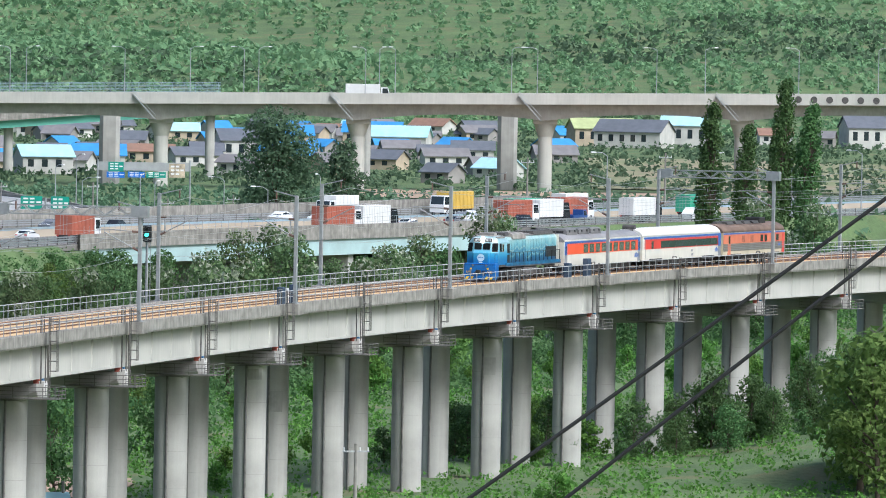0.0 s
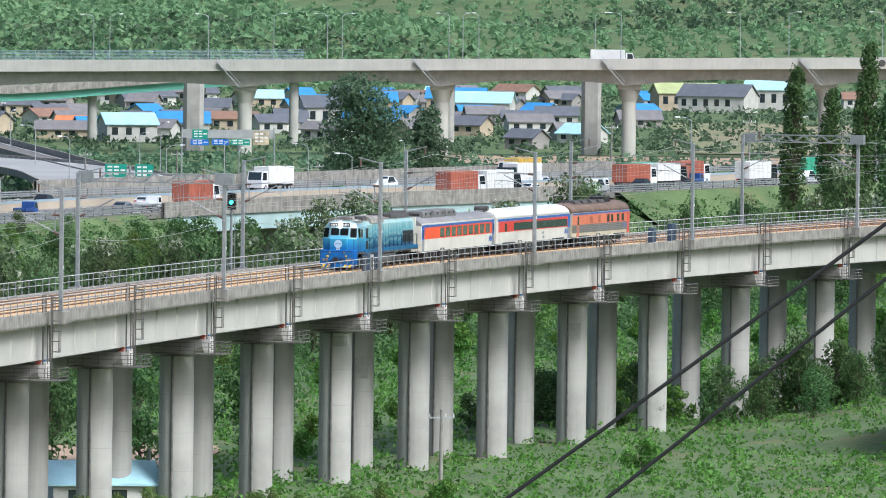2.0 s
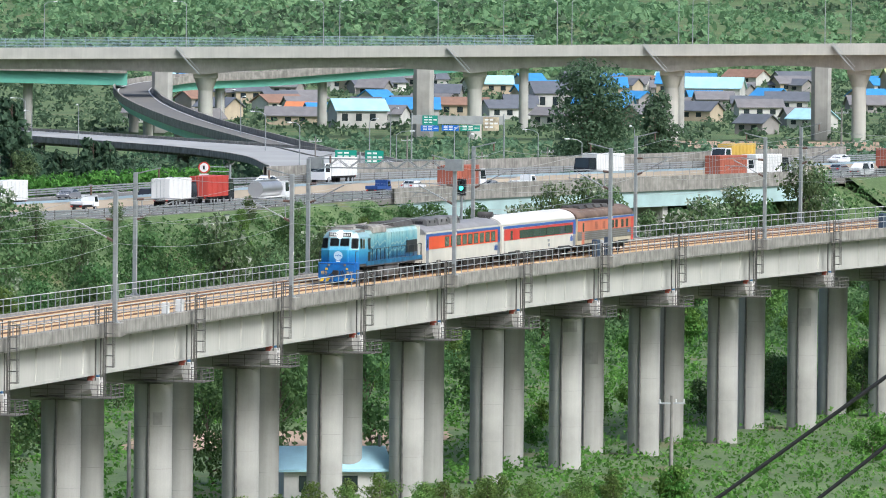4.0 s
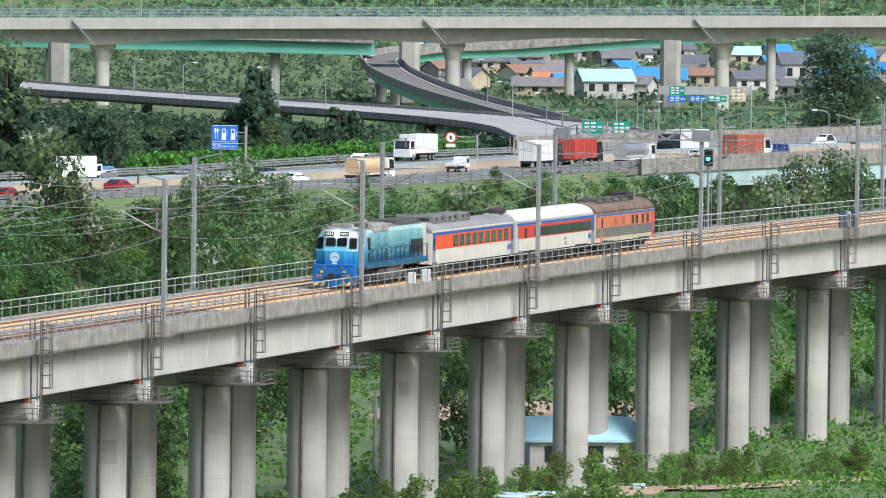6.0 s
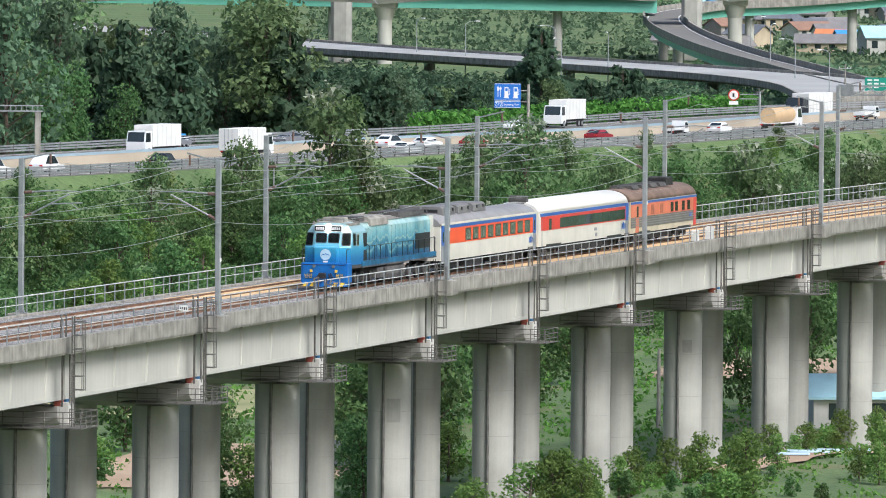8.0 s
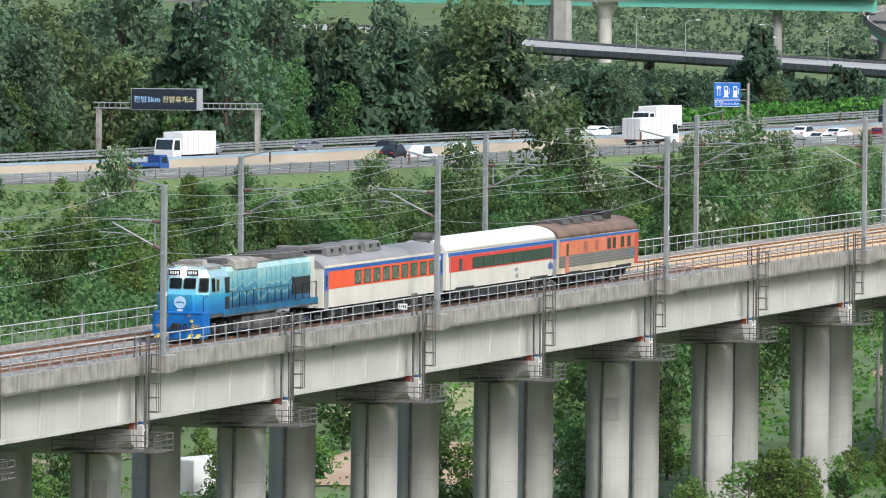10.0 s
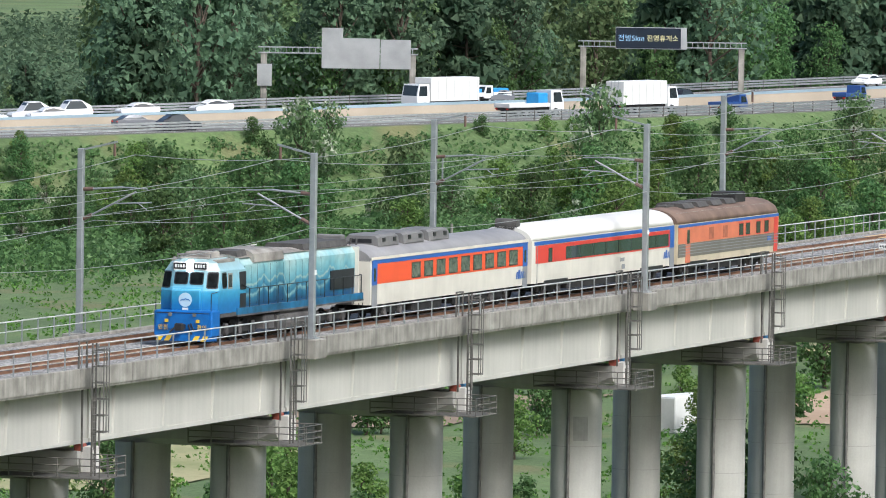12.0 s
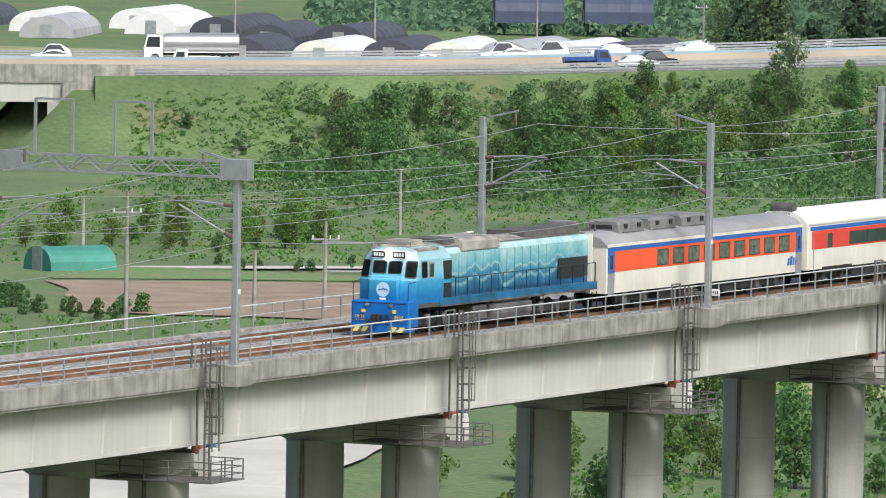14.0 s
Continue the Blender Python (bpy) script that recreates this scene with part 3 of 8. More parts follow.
# ---- overhead line ----
def build_mast(kind):
    """A lattice-free steel mast with its cantilever; y towards the track."""
    ma = thing("catenary_mast", Matrix(), "grey steel catenary mast with a cantilever bracket", "catenary mast", "catenary masts")
    h = 9.0
    part("pole", Shape().box(-0.15, 0.15, -0.15, 0.15, 0.02, h, c=0.03), GALV, ma)
    part("base_plate", Shape().box(-0.3, 0.3, -0.3, 0.3, 0.0, 0.05).box(-0.2, 0.2, -0.2, 0.2, 0.05, 0.14), GALV, ma)
    part("number_plate", Shape().box(-0.12, 0.12, -0.17, -0.152, 3.1, 3.32), WHITEPAINT, ma)
    top = part("feeder_arm", Shape().beam((0, -0.1, h - 0.12), (0, 1.9, h + 0.36), 0.09), GALV, ma)
    part("insulator", Shape().tube((0, 1.75, h + 0.25), (0, 1.75, h - 0.35), 0.07, 8), INSULATOR, top)
    br = part("cantilever", Shape().tube((0, 0.15, 7.0), (0, 2.2, 7.15), 0.05, 8).tube((0, 2.2, 7.15), (0, 3.5, 7.1), 0.035, 6)
              .tube((0, 0.15, 5.55), (0, 2.9, 6.95), 0.05, 8).tube((0, 1.75, 6.35), (0, 3.7, 6.45), 0.035, 6).tube((0, 3.0, 6.4), (0, 3.45, 6.1), 0.022, 6), GALV, ma)
    for p, q in (((0, 0.15, 7.0), (0, 0.65, 7.04)), ((0, 0.15, 5.55), (0, 0.6, 5.78))):
        part("insulator", Shape().tube(p, q, 0.1, 10), INSULATOR, br)
    if kind:
        part("standoff", Shape().beam((0, 0.15, 7.05), (0, 0.5, 7.05), 0.07).beam((0, 0.5, 7.05), (0, 0.5, 5.7), 0.07).beam((0, 0.15, 5.75), (0, 0.5, 5.75), 0.07), GALV, ma)
    return ma


mast_a, mast_b = build_mast(False), build_mast(True)
ped0 = None
for k in range(-1, 15):
    s = 50 * k
    m = chord(s, s + 2)
    if k != 15:
        sh = Shape().box(-0.75, 0.75, -0.62, 0.28, -0.95, -0.0, c=0.05)
        if ped0 is None:
            ped0 = solid("mast_pedestal", sh, PARAPET, "concrete pedestal under a catenary mast on the parapet", "pedestal", m=m, group="mast pedestals")
        else:
            copy_thing(ped0, m)
    src = mast_b if k % 2 else mast_a
    at_near = m @ pose(0, -0.12, 0)
    at_far = chord(s - 2.2, s) @ pose(0, 11.15, 0.0, 0, 0, 180)
    if src.get("used"):
        copy_thing(src, at_near)
    else:
        src.matrix_basis = at_near
        src["used"] = 1
    copy_thing(src, at_far)
    sh = Shape().box(-0.6, 0.6, -0.6, 0.3, -0.95, 0.0, c=0.05)
    copy_thing(ped0, at_far)
for ob in (mast_a, mast_b, *[o for o in scene.objects if o.name.startswith("catenary_mast")]):
    if "used" in ob:
        del ob["used"]


def wire_run(name, off, z, sag, label, r=0.012):
    sh = Shape()
    for k in range(-1, 14):
        pts = []
        for i in range(9):
            t = i / 8
            pts.append(rail_at(50 * (k + t), off, z - sag * 4 * t * (1 - t)))
        for a, b in zip(pts, pts[1:]):
            sh.tube(a, b, r, 5, cap=False)
    return solid(name, sh, WIRE, label, "overhead wire", group="overhead wires")


for off in TRACK_OFF:
    wire_run("contact_wire", off, 6.05, 0.0, "contact wire strung above a track", 0.013)
    wire_run("messenger_wire", off, 7.1, 0.55, "sagging messenger wire above a track", 0.013)
for off in (1.8, 9.2):
    wire_run("feeder_wire", off, 8.65, 0.9, "feeder wire hung from the mast tops", 0.018)
for off in (-0.2, 11.3):
    wire_run("return_wire", off, 5.4, 0.8, "return wire clamped along the masts", 0.016)


def build_portal(s, z=8.6):
    """A lattice beam across both tracks."""
    po = thing("catenary_portal", chord(s, s + 2), "grey lattice portal beam spanning both tracks", "portal", "catenary portals")
    for y in (-0.28, 0.28):
        for zz in (z - 0.35, z + 0.35):
            part("chord", Shape().beam((y, -0.2, zz), (y, 11.3, zz), 0.09), GALV, po)
    sh = Shape()
    for i in range(12):
        y0, y1 = -0.1 + i * 0.95, -0.1 + (i + 1) * 0.95
        a, b = (z - 0.35, z + 0.35) if i % 2 else (z + 0.35, z - 0.35)
        for x in (-0.28, 0.28):
            sh.beam((x, y0, a), (x, y1, b), 0.06)
        sh.beam((-0.28, y0, z + 0.35), (0.28, y1, z + 0.35), 0.05)
    part("lattice", sh, GALV, po)
    part("end_plate", Shape().box(-0.33, 0.33, -0.75, 0.6, z - 0.45, z + 0.45), GALV, po)
    part("end_plate", Shape().box(-0.33, 0.33, 10.6, 11.7, z - 0.45, z + 0.45), GALV, po)
    return po


for s in (0, 400, 600):
    build_portal(s)
po = [o for o in scene.objects if o.name.startswith("catenary_portal")][0]
for y in (4.2, 8.2):
    fr = part("bracket_frame", Shape().beam((0, y, 8.9), (0, y, 11.4), 0.12).beam((0, y + 1.9, 8.9), (0, y + 1.9, 11.4), 0.12).beam((0, y, 11.4), (0, y + 1.9, 11.4), 0.1), GALV, po)


# ---- train ----
def livery_mat():
    """Blue mountain livery: deep blue at the foot, pale cyan at the top, with light ridge lines."""
    m = mat("mountain_livery", (0.1, 0.4, 0.6), 0.35, 0.06, 1.5, 20)
    n, l = m.node_tree.nodes, m.node_tree.links
    b = n["Principled BSDF"]
    co, sep = n.new("ShaderNodeTexCoord"), n.new("ShaderNodeSeparateXYZ")
    l.new(co.outputs["Object"], sep.inputs[0])
    ns = n.new("ShaderNodeTexNoise")
    ns.noise_dimensions = "1D"
    ns.inputs["Scale"].default_value, ns.inputs["Detail"].default_value = 0.55, 2
    l.new(sep.outputs["X"], ns.inputs["W"])
    hz = n.new("ShaderNodeMath")
    hz.operation = "MULTIPLY_ADD"
    hz.inputs[1].default_value = -1.9
    l.new(ns.outputs["Fac"], hz.inputs[0])
    l.new(sep.outputs["Z"], hz.inputs[2])
    mr = n.new("ShaderNodeMapRange")
    mr.inputs["From Min"].default_value, mr.inputs["From Max"].default_value = 0.0, 3.2
    l.new(hz.outputs[0], mr.inputs["Value"])
    ramp = n.new("ShaderNodeValToRGB")
    e = ramp.color_ramp.elements
    e[0].position, e[0].color = 0.0, (0.01, 0.085, 0.24, 1)
    e[1].position, e[1].color = 1.0, (0.60, 0.74, 0.70, 1)
    for pos, c in ((0.25, (0.012, 0.11, 0.27, 1)), (0.36, (0.035, 0.22, 0.38, 1)), (0.41, (0.34, 0.58, 0.62, 1)), (0.445, (0.035, 0.22, 0.38, 1)), (0.53, (0.09, 0.34, 0.48, 1)), (0.56, (0.46, 0.60, 0.55, 1)),
                   (0.59, (0.13, 0.42, 0.54, 1)), (0.75, (0.33, 0.62, 0.66, 1))):
        el = e.new(pos)
        el.color = c
    l.new(mr.outputs[0], ramp.inputs["Fac"])
    dirt = n.new("ShaderNodeTexNoise")
    dirt.inputs["Scale"].default_value, dirt.inputs["Detail"].default_value = 2.5, 6
    l.new(co.outputs["Object"], dirt.inputs["Vector"])
    mix = n.new("ShaderNodeMix")
    mix.data_type = "RGBA"
    mix.blend_type = "MULTIPLY"
    mix.inputs["Factor"].default_value = 0.6
    l.new(ramp.outputs[0], mix.inputs[6])
    l.new(dirt.outputs["Fac"], mix.inputs[7])
    l.new(mix.outputs[2], b.inputs["Base Color"])
    return m


def face_mat():
    m = mat("cab_livery", (0.1, 0.4, 0.6), 0.3, 0.06, 1.5, 20)
    n, l = m.node_tree.nodes, m.node_tree.links
    b = n["Principled BSDF"]
    co, sep, mr, ramp = n.new("ShaderNodeTexCoord"), n.new("ShaderNodeSeparateXYZ"), n.new("ShaderNodeMapRange"), n.new("ShaderNodeValToRGB")
    l.new(co.outputs["Object"], sep.inputs[0])
    mr.inputs["From Min"].default_value, mr.inputs["From Max"].default_value = 1.3, 4.0
    l.new(sep.outputs["Z"], mr.inputs["Value"])
    e = ramp.color_ramp.elements
    e[0].position, e[0].color = 0.0, (0.012, 0.14, 0.42, 1)
    e[1].position, e[1].color = 1.0, (0.33, 0.46, 0.47, 1)
    for pos, c in ((0.22, (0.02, 0.20, 0.50, 1)), (0.42, (0.06, 0.36, 0.60, 1)), (0.62, (0.26, 0.56, 0.68, 1)), (0.8, (0.33, 0.54, 0.60, 1))):
        e.new(pos).color = c
    l.new(mr.outputs[0], ramp.inputs["Fac"])
    dirt, mix = n.new("ShaderNodeTexNoise"), n.new("ShaderNodeMix")
    dirt.inputs["Scale"].default_value, dirt.inputs["Detail"].default_value = 3.5, 6
    l.new(co.outputs["Object"], dirt.inputs["Vector"])
    mix.data_type, mix.blend_type = "RGBA", "MULTIPLY"
    mix.inputs["Factor"].default_value = 0.4
    l.new(ramp.outputs[0], mix.inputs[6])
    l.new(dirt.outputs["Fac"], mix.inputs[7])
    l.new(mix.outputs[2], b.inputs["Base Color"])
    return m


LIVERY, FACE = livery_mat(), face_mat()
BLUEDEEP = mat("deep_blue_paint", (0.01, 0.13, 0.43), 0.4, 0.12, 2, 20)
DIRTYROOF = mat("sooty_roof", (0.36, 0.34, 0.30), 0.7, 0.25, 0.9, 15, second=(0.14, 0.125, 0.11))
SOOT = mat("soot", (0.09, 0.085, 0.08), 0.8, 0.2, 2, 20)
BOGIE = mat("bogie_grime", (0.03, 0.028, 0.027), 0.7, 0.3, 2, 20)
# dusty grey of the tank; on axle boxes its paleness paints highlights
TANK = mat("dusty_tank", (0.14, 0.13, 0.125), 0.7, 0.3, 1, 15)
GRILLE = mat("radiator_grille", (0.025, 0.027, 0.03), 0.5, 0.2, 2, 60)
CREAM = mat("cream_paint", (0.66, 0.63, 0.55), 0.4, 0.07, 0.6, 12, streak=0.08)
ORANGE = mat("orange_red_paint", (0.76, 0.10, 0.035), 0.4, 0.06, 0.7, 15)
CRIMSON = mat("crimson_paint", (0.60, 0.055, 0.04), 0.4, 0.06, 0.7, 15)
ROYAL = mat("royal_blue_paint", (0.035, 0.12, 0.42), 0.4, 0.08, 1, 15)
GREYROOF = mat("grey_coach_roof", (0.28, 0.275, 0.275), 0.6, 0.12, 0.5, 10)
WHITEROOF = mat("white_coach_roof", (0.72, 0.70, 0.65), 0.45, 0.06, 0.5, 10)
BROWNROOF = mat("brown_roof", (0.20, 0.135, 0.10), 0.7, 0.2, 0.8, 12)
ACGREY = mat("air_conditioner_grey", (0.18, 0.175, 0.17), 0.6, 0.12, 1.5, 20)
SALMON = mat("faded_orange_paint", (0.62, 0.19, 0.10), 0.5, 0.1, 0.8, 12)
OLIVE = mat("grey_olive_band", (0.17, 0.16, 0.13), 0.5, 0.12, 0.8, 12)
BEIGE = mat("beige_skirt", (0.58, 0.51, 0.37), 0.5, 0.1, 0.8, 12)
ENDGREY = mat("end_panel_grey", (0.27, 0.28, 0.29), 0.5, 0.1, 1, 12)
CURTAIN = mat("curtained_window", (0.14, 0.16, 0.13), 0.1, 0.3, 3.0, 6, second=(0.05, 0.07, 0.065), spec=0.8)
TINTED = mat("tinted_window_band", (0.03, 0.055, 0.06), 0.08, 0.4, 0.8, 3, second=(0.015, 0.028, 0.03), spec=0.8)
CABGLASS = mat("cab_window_glass", (0.014, 0.018, 0.019), 0.12, 0.3, 3, 10, spec=0.04)
LAMP = mat("lit_headlamp", (1.0, 0.97, 0.9), 0.3, 0.0, 1, 1, emit=9.0)


def bogie(parent, x, axles, r=0.46, wheelbase=1.9):
    bo = part("bogie", Shape().box(x - wheelbase * (axles - 1) / 2 - 0.75, x + wheelbase * (axles - 1) / 2 + 0.75, -1.15, -0.98, 0.42, 0.78, c=0.05)
              .box(x - wheelbase * (axles - 1) / 2 - 0.75, x + wheelbase * (axles - 1) / 2 + 0.75, 0.98, 1.15, 0.42, 0.78, c=0.05).box(x - 0.5, x + 0.5, -1.0, 1.0, 0.5, 0.85), BOGIE, parent, "grimy steel bogie")
    for k in range(axles):
        wx = x + (k - (axles - 1) / 2) * wheelbase
        part("wheelset", Shape().tube((wx, -0.82, r), (wx, -0.69, r), r, 20).tube((wx, 0.69, r), (wx, 0.82, r), r, 20).tube((wx, -0.95, r), (wx, 0.95, r), 0.09, 8), BOGIE, bo)
        # highlights on the bogie put into the colour: paler than the frame
        for y in (-1.2, 1.2):
            part("axle_box", Shape().tube((wx, y - 0.09, r), (wx, y + 0.09, r), 0.2, 10).box(wx - 0.22, wx + 0.22, y - 0.06, y + 0.06, r + 0.15, r + 0.42), TANK, bo)
    return bo


def numerals(body, size, m, material, parent, name):
    cu = bpy.data.curves.new(name, "FONT")
    cu.body, cu.size, cu.extrude, cu.align_x, cu.align_y = body, size, 0.006, "CENTER", "CENTER"
    cu.materials.append(material)
    ob = new(name, cu)
    ob.parent = parent
    ob.matrix_basis = m
    return ob


def arch(w, h0, h1, bend=0.55, n=8):
    """A car body's cross-section: upright sides to h1 - bend and a rounded roof."""
    pts = [(-w, h0), (w, h0)]
    for i in range(n + 1):
        a = math.pi / 2 * i / n
        pts.append((w - 0.45 * w * (1 - math.cos(a)) - 0.0, h1 - bend + bend * math.sin(a)))
    return pts + [(-y, z) for y, z in reversed(pts[2:])]


def build_locomotive():
    """x forward from the middle, z from the rail tops; nose at x = 10.45."""
    lo = thing("locomotive", Matrix(), "blue diesel locomotive with a painted mountain livery, lit headlamps", "locomotive")
    part("underframe", Shape().box(-10.1, 9.6, -1.45, 1.45, 1.25, 1.6), SOOT, lo)
    part("sill_plate", Shape().box(-10.1, 7.0, -1.52, -1.452, 1.3, 1.62).box(-10.1, 7.0, 1.452, 1.52, 1.3, 1.62), mat("sill_blue", (0.025, 0.16, 0.32), 0.5, 0.3, 1, 15), lo)
    part("sill_edge", Shape().box(-10.1, 7.0, -1.54, -1.45, 1.22, 1.3).box(-10.1, 7.0, 1.45, 1.54, 1.22, 1.3), TANK, lo, "dirty grey sill edge")
    # pilot and porch
    sh = Shape().box(9.2, 10.25, -1.5, 1.5, 0.42, 1.62, c=0.06)
    sh.box(10.25, 10.3, -1.35, 1.35, 0.75, 1.45)
    pil = part("pilot", sh, BLUEDEEP, lo, "deep blue front porch and snow plough")
    part("plough", Shape().add([(9.5, -1.45, 0.16), (9.5, 1.45, 0.16), (10.35, 1.3, 0.16), (10.35, -1.3, 0.16), (9.5, -1.45, 0.45), (9.5, 1.45, 0.45), (10.28, 1.42, 0.45), (10.28, -1.42, 0.45)],
                                 [(3, 2, 1, 0), (4, 5, 6, 7), (0, 1, 5, 4), (1, 2, 6, 5), (2, 3, 7, 6), (3, 0, 4, 7)]), BLUEDEEP, pil)
    for y in (-1.15, -0.72, 0.72, 1.15):
        part("hazard_stripe", Shape().add([(10.37, y - 0.2, 0.17), (10.37, y + 0.06, 0.17), (10.31, y + 0.2, 0.42), (10.31, y - 0.06, 0.42)], [(0, 1, 2, 3)]), YELLOWPAINT, pil)
    part("coupler", Shape().box(10.25, 10.75, -0.16, 0.16, 0.72, 1.0, c=0.05).box(10.6, 10.85, -0.22, 0.22, 0.68, 1.04, c=0.06).tube((10.3, -0.25, 0.95), (10.5, -0.6, 0.55), 0.04, 6).tube((10.3, 0.3, 0.95), (10.5, 0.55, 0.5), 0.04, 6)
         .tube((10.3, 0.42, 1.0), (10.55, 0.7, 0.65), 0.035, 6), BLACKPAINT, pil)
    for y in (-0.8, 0.8):
        part("hose_cock", Shape().box(10.3, 10.42, y - 0.07, y + 0.07, 1.05, 1.2), YELLOWPAINT, pil)
        part("marker_lamp", Shape().tube((10.3, y * 0.78, 1.42), (10.38, y * 0.78, 1.42), 0.09, 12), ACGREY, pil)
        numerals("확인" if y > 0 else "안전", 0.28, pose(10.315, y * 1.25, 0.8, 90, 0, 90), YELLOWPAINT, pil, "porch_lettering")
    part("porch_rail", Shape().tube((10.2, -1.42, 1.62), (10.2, -1.42, 2.45), 0.02, 6).tube((10.2, 1.42, 1.62), (10.2, 1.42, 2.45), 0.02, 6).tube((10.2, -1.42, 2.45), (9.3, -1.42, 2.5), 0.02, 6)
         .tube((10.2, 1.42, 2.45), (9.3, 1.42, 2.5), 0.02, 6).tube((10.31, -1.35, 1.5), (10.31, 1.35, 1.5), 0.02, 6), BLACKPAINT, lo)
    # cab: chamfered face, sloped above the sill
    def ring(x_mid, x_side, w, z, wm=0.78):
        return [(x_side, -w, z), (x_mid, -wm, z), (x_mid, wm, z), (x_side, w, z)]
    back = 6.6
    lv = [ring(9.78, 9.45, 1.46, 1.45), ring(9.78, 9.42, 1.48, 2.55), ring(9.62, 9.3, 1.46, 2.75), ring(9.42, 9.05, 1.42, 3.48), ring(9.30, 8.95, 1.18, 3.86, 0.72), ring(9.05, 8.8, 0.75, 4.05, 0.5)]
    v, f = [], []
    for r in lv:
        w, z = r[3][1], r[0][2]
        v += r + [(back, w, z), (back, -w, z)]
    for k in range(len(lv) - 1):
        f += [(k * 6 + i, k * 6 + (i + 1) % 6, (k + 1) * 6 + (i + 1) % 6, (k + 1) * 6 + i) for i in range(6)]
    f += [tuple(range(5, -1, -1)), tuple(range((len(lv) - 1) * 6, len(lv) * 6))]
    cab = part("cab", Shape().add(v, f), FACE, lo, "cab painted from deep blue up to pale cyan")
    part("nose_panel", Shape().box(9.6, 9.98, -0.78, 0.78, 1.62, 2.62, c=0.08), FACE, cab)
    part("emblem", Shape().tube((9.975, 0, 2.12), (9.99, 0, 2.12), 0.34, 28), mat("emblem_pale", (0.45, 0.62, 0.75), 0.4, 0.05, 3, 20), cab, "pale round emblem with a mountain")
    sh = Shape()
    zz = [(-0.24, 2.08), (-0.14, 2.14), (-0.06, 2.1), (0.02, 2.2), (0.1, 2.12), (0.16, 2.16), (0.25, 2.06)]
    for a, b in zip(zz, zz[1:]):
        sh.beam((9.994, *a), (9.994, *b), 0.035)
    part("emblem_ridge", sh, BLUEDEEP, cab)
    part("nameplate", Shape().box(9.98, 9.995, -0.16, 0.16, 1.64, 1.74), WHITEPAINT, cab)
    def pane(corners, lift=0.02, frame=0.035):
        c = [Vector(p) for p in corners]
        nrm = (c[1] - c[0]).cross(c[2] - c[0]).normalized()
        inner = [p + nrm * lift for p in c]
        mid = sum(inner, Vector()) / 4
        # rounded corners
        pts = []
        for i in range(4):
            a, b, d = inner[i - 1], inner[i], inner[(i + 1) % 4]
            ra = (a - b).normalized() * 0.07
            rd = (d - b).normalized() * 0.07
            pts += [b + ra, b + (ra + rd) * 0.3, b + rd]
        g = part("window", Shape().add(pts, [tuple(range(12))]), CABGLASS, cab, "dark cab window")
        outer = [mid + (p - mid) * (1 + frame * 2 / max((p - mid).length, 0.1)) - nrm * 0.008 for p in pts]
        part("window_rubber", Shape().add(outer, [tuple(range(12))]), BLACKPAINT, g)
    def on_face(z):       # x of the face's middle at a height
        return 9.62 + (9.42 - 9.62) * (z - 2.75) / 0.73
    for y0, y1 in ((-0.70, -0.10), (0.10, 0.70)):
        pane([(on_face(2.88), y0, 2.88), (on_face(2.88), y1, 2.88), (on_face(3.38), y1, 3.38), (on_face(3.38), y0, 3.38)])
    for sgn in (1, -1):
        a, b = Vector((9.62, 0.78, 2.75)), Vector((9.3, 1.46, 2.75))
        c, d = Vector((9.42, 0.78, 3.48)), Vector((9.05, 1.42, 3.48))
        def q(u, w):
            p = (a.lerp(b, u)).lerp(c.lerp(d, u), w)
            return (p.x, p.y * sgn, p.z)
        k = [q(0.24, -0.08), q(0.88, -0.08), q(0.88, 0.86), q(0.24, 0.86)]
        pane(k if sgn > 0 else k[::-1], 0.06)
        pane([(8.35, -1.475, 2.7), (8.85, -1.475, 2.7), (8.85, -1.445, 3.35), (8.35, -1.445, 3.35)] if sgn < 0 else [(8.85, 1.475, 2.7), (8.35, 1.475, 2.7), (8.35, 1.445, 3.35), (8.85, 1.445, 3.35)], 0.015)
        part("side_window_frame", Shape().box(7.6, 8.15, sgn * 1.47 - 0.012, sgn * 1.47 + 0.012, 2.6, 3.35), DIRTYROOF, cab)
        part("sliding_window", Shape().box(7.68, 8.07, sgn * 1.482 - 0.008, sgn * 1.482 + 0.008, 2.68, 3.28), GLASSDARK, cab)
        nb = part("number_box", Shape().box(9.1, 9.42, sgn * 0.52 - 0.37, sgn * 0.52 + 0.37, 3.52, 3.90, c=0.05), WHITEPAINT, cab)
        part("number_panel", Shape().box(9.415, 9.43, sgn * 0.52 - 0.33, sgn * 0.52 + 0.33, 3.56, 3.86), BLACKPAINT, nb)
        for i in range(4):
            part("digit_bar", Shape().box(9.43, 9.436, sgn * 0.52 - 0.25 + i * 0.135, sgn * 0.52 - 0.16 + i * 0.135, 3.63, 3.79), WHITEPAINT, nb)
    part("headlamp", Shape().tube((9.2, 0, 3.86), (9.53, 0, 3.86), 0.15, 16).tube((9.3, 0, 3.57), (9.53, 0, 3.57), 0.15, 16), LAMP, cab, "lit headlamps between the number boxes")
    # cab roof clutter
    part("cab_roof", Shape().box(6.6, 8.95, -0.75, 0.75, 4.05, 4.12, c=0.03).box(6.6, 8.8, -1.2, -0.75, 3.86, 4.0).box(6.6, 8.8, 0.75, 1.2, 3.86, 4.0), DIRTYROOF, cab)
    part("roof_air_conditioner", Shape().box(7.2, 8.5, -0.65, 0.65, 4.1, 4.36, c=0.05), DIRTYROOF, lo)
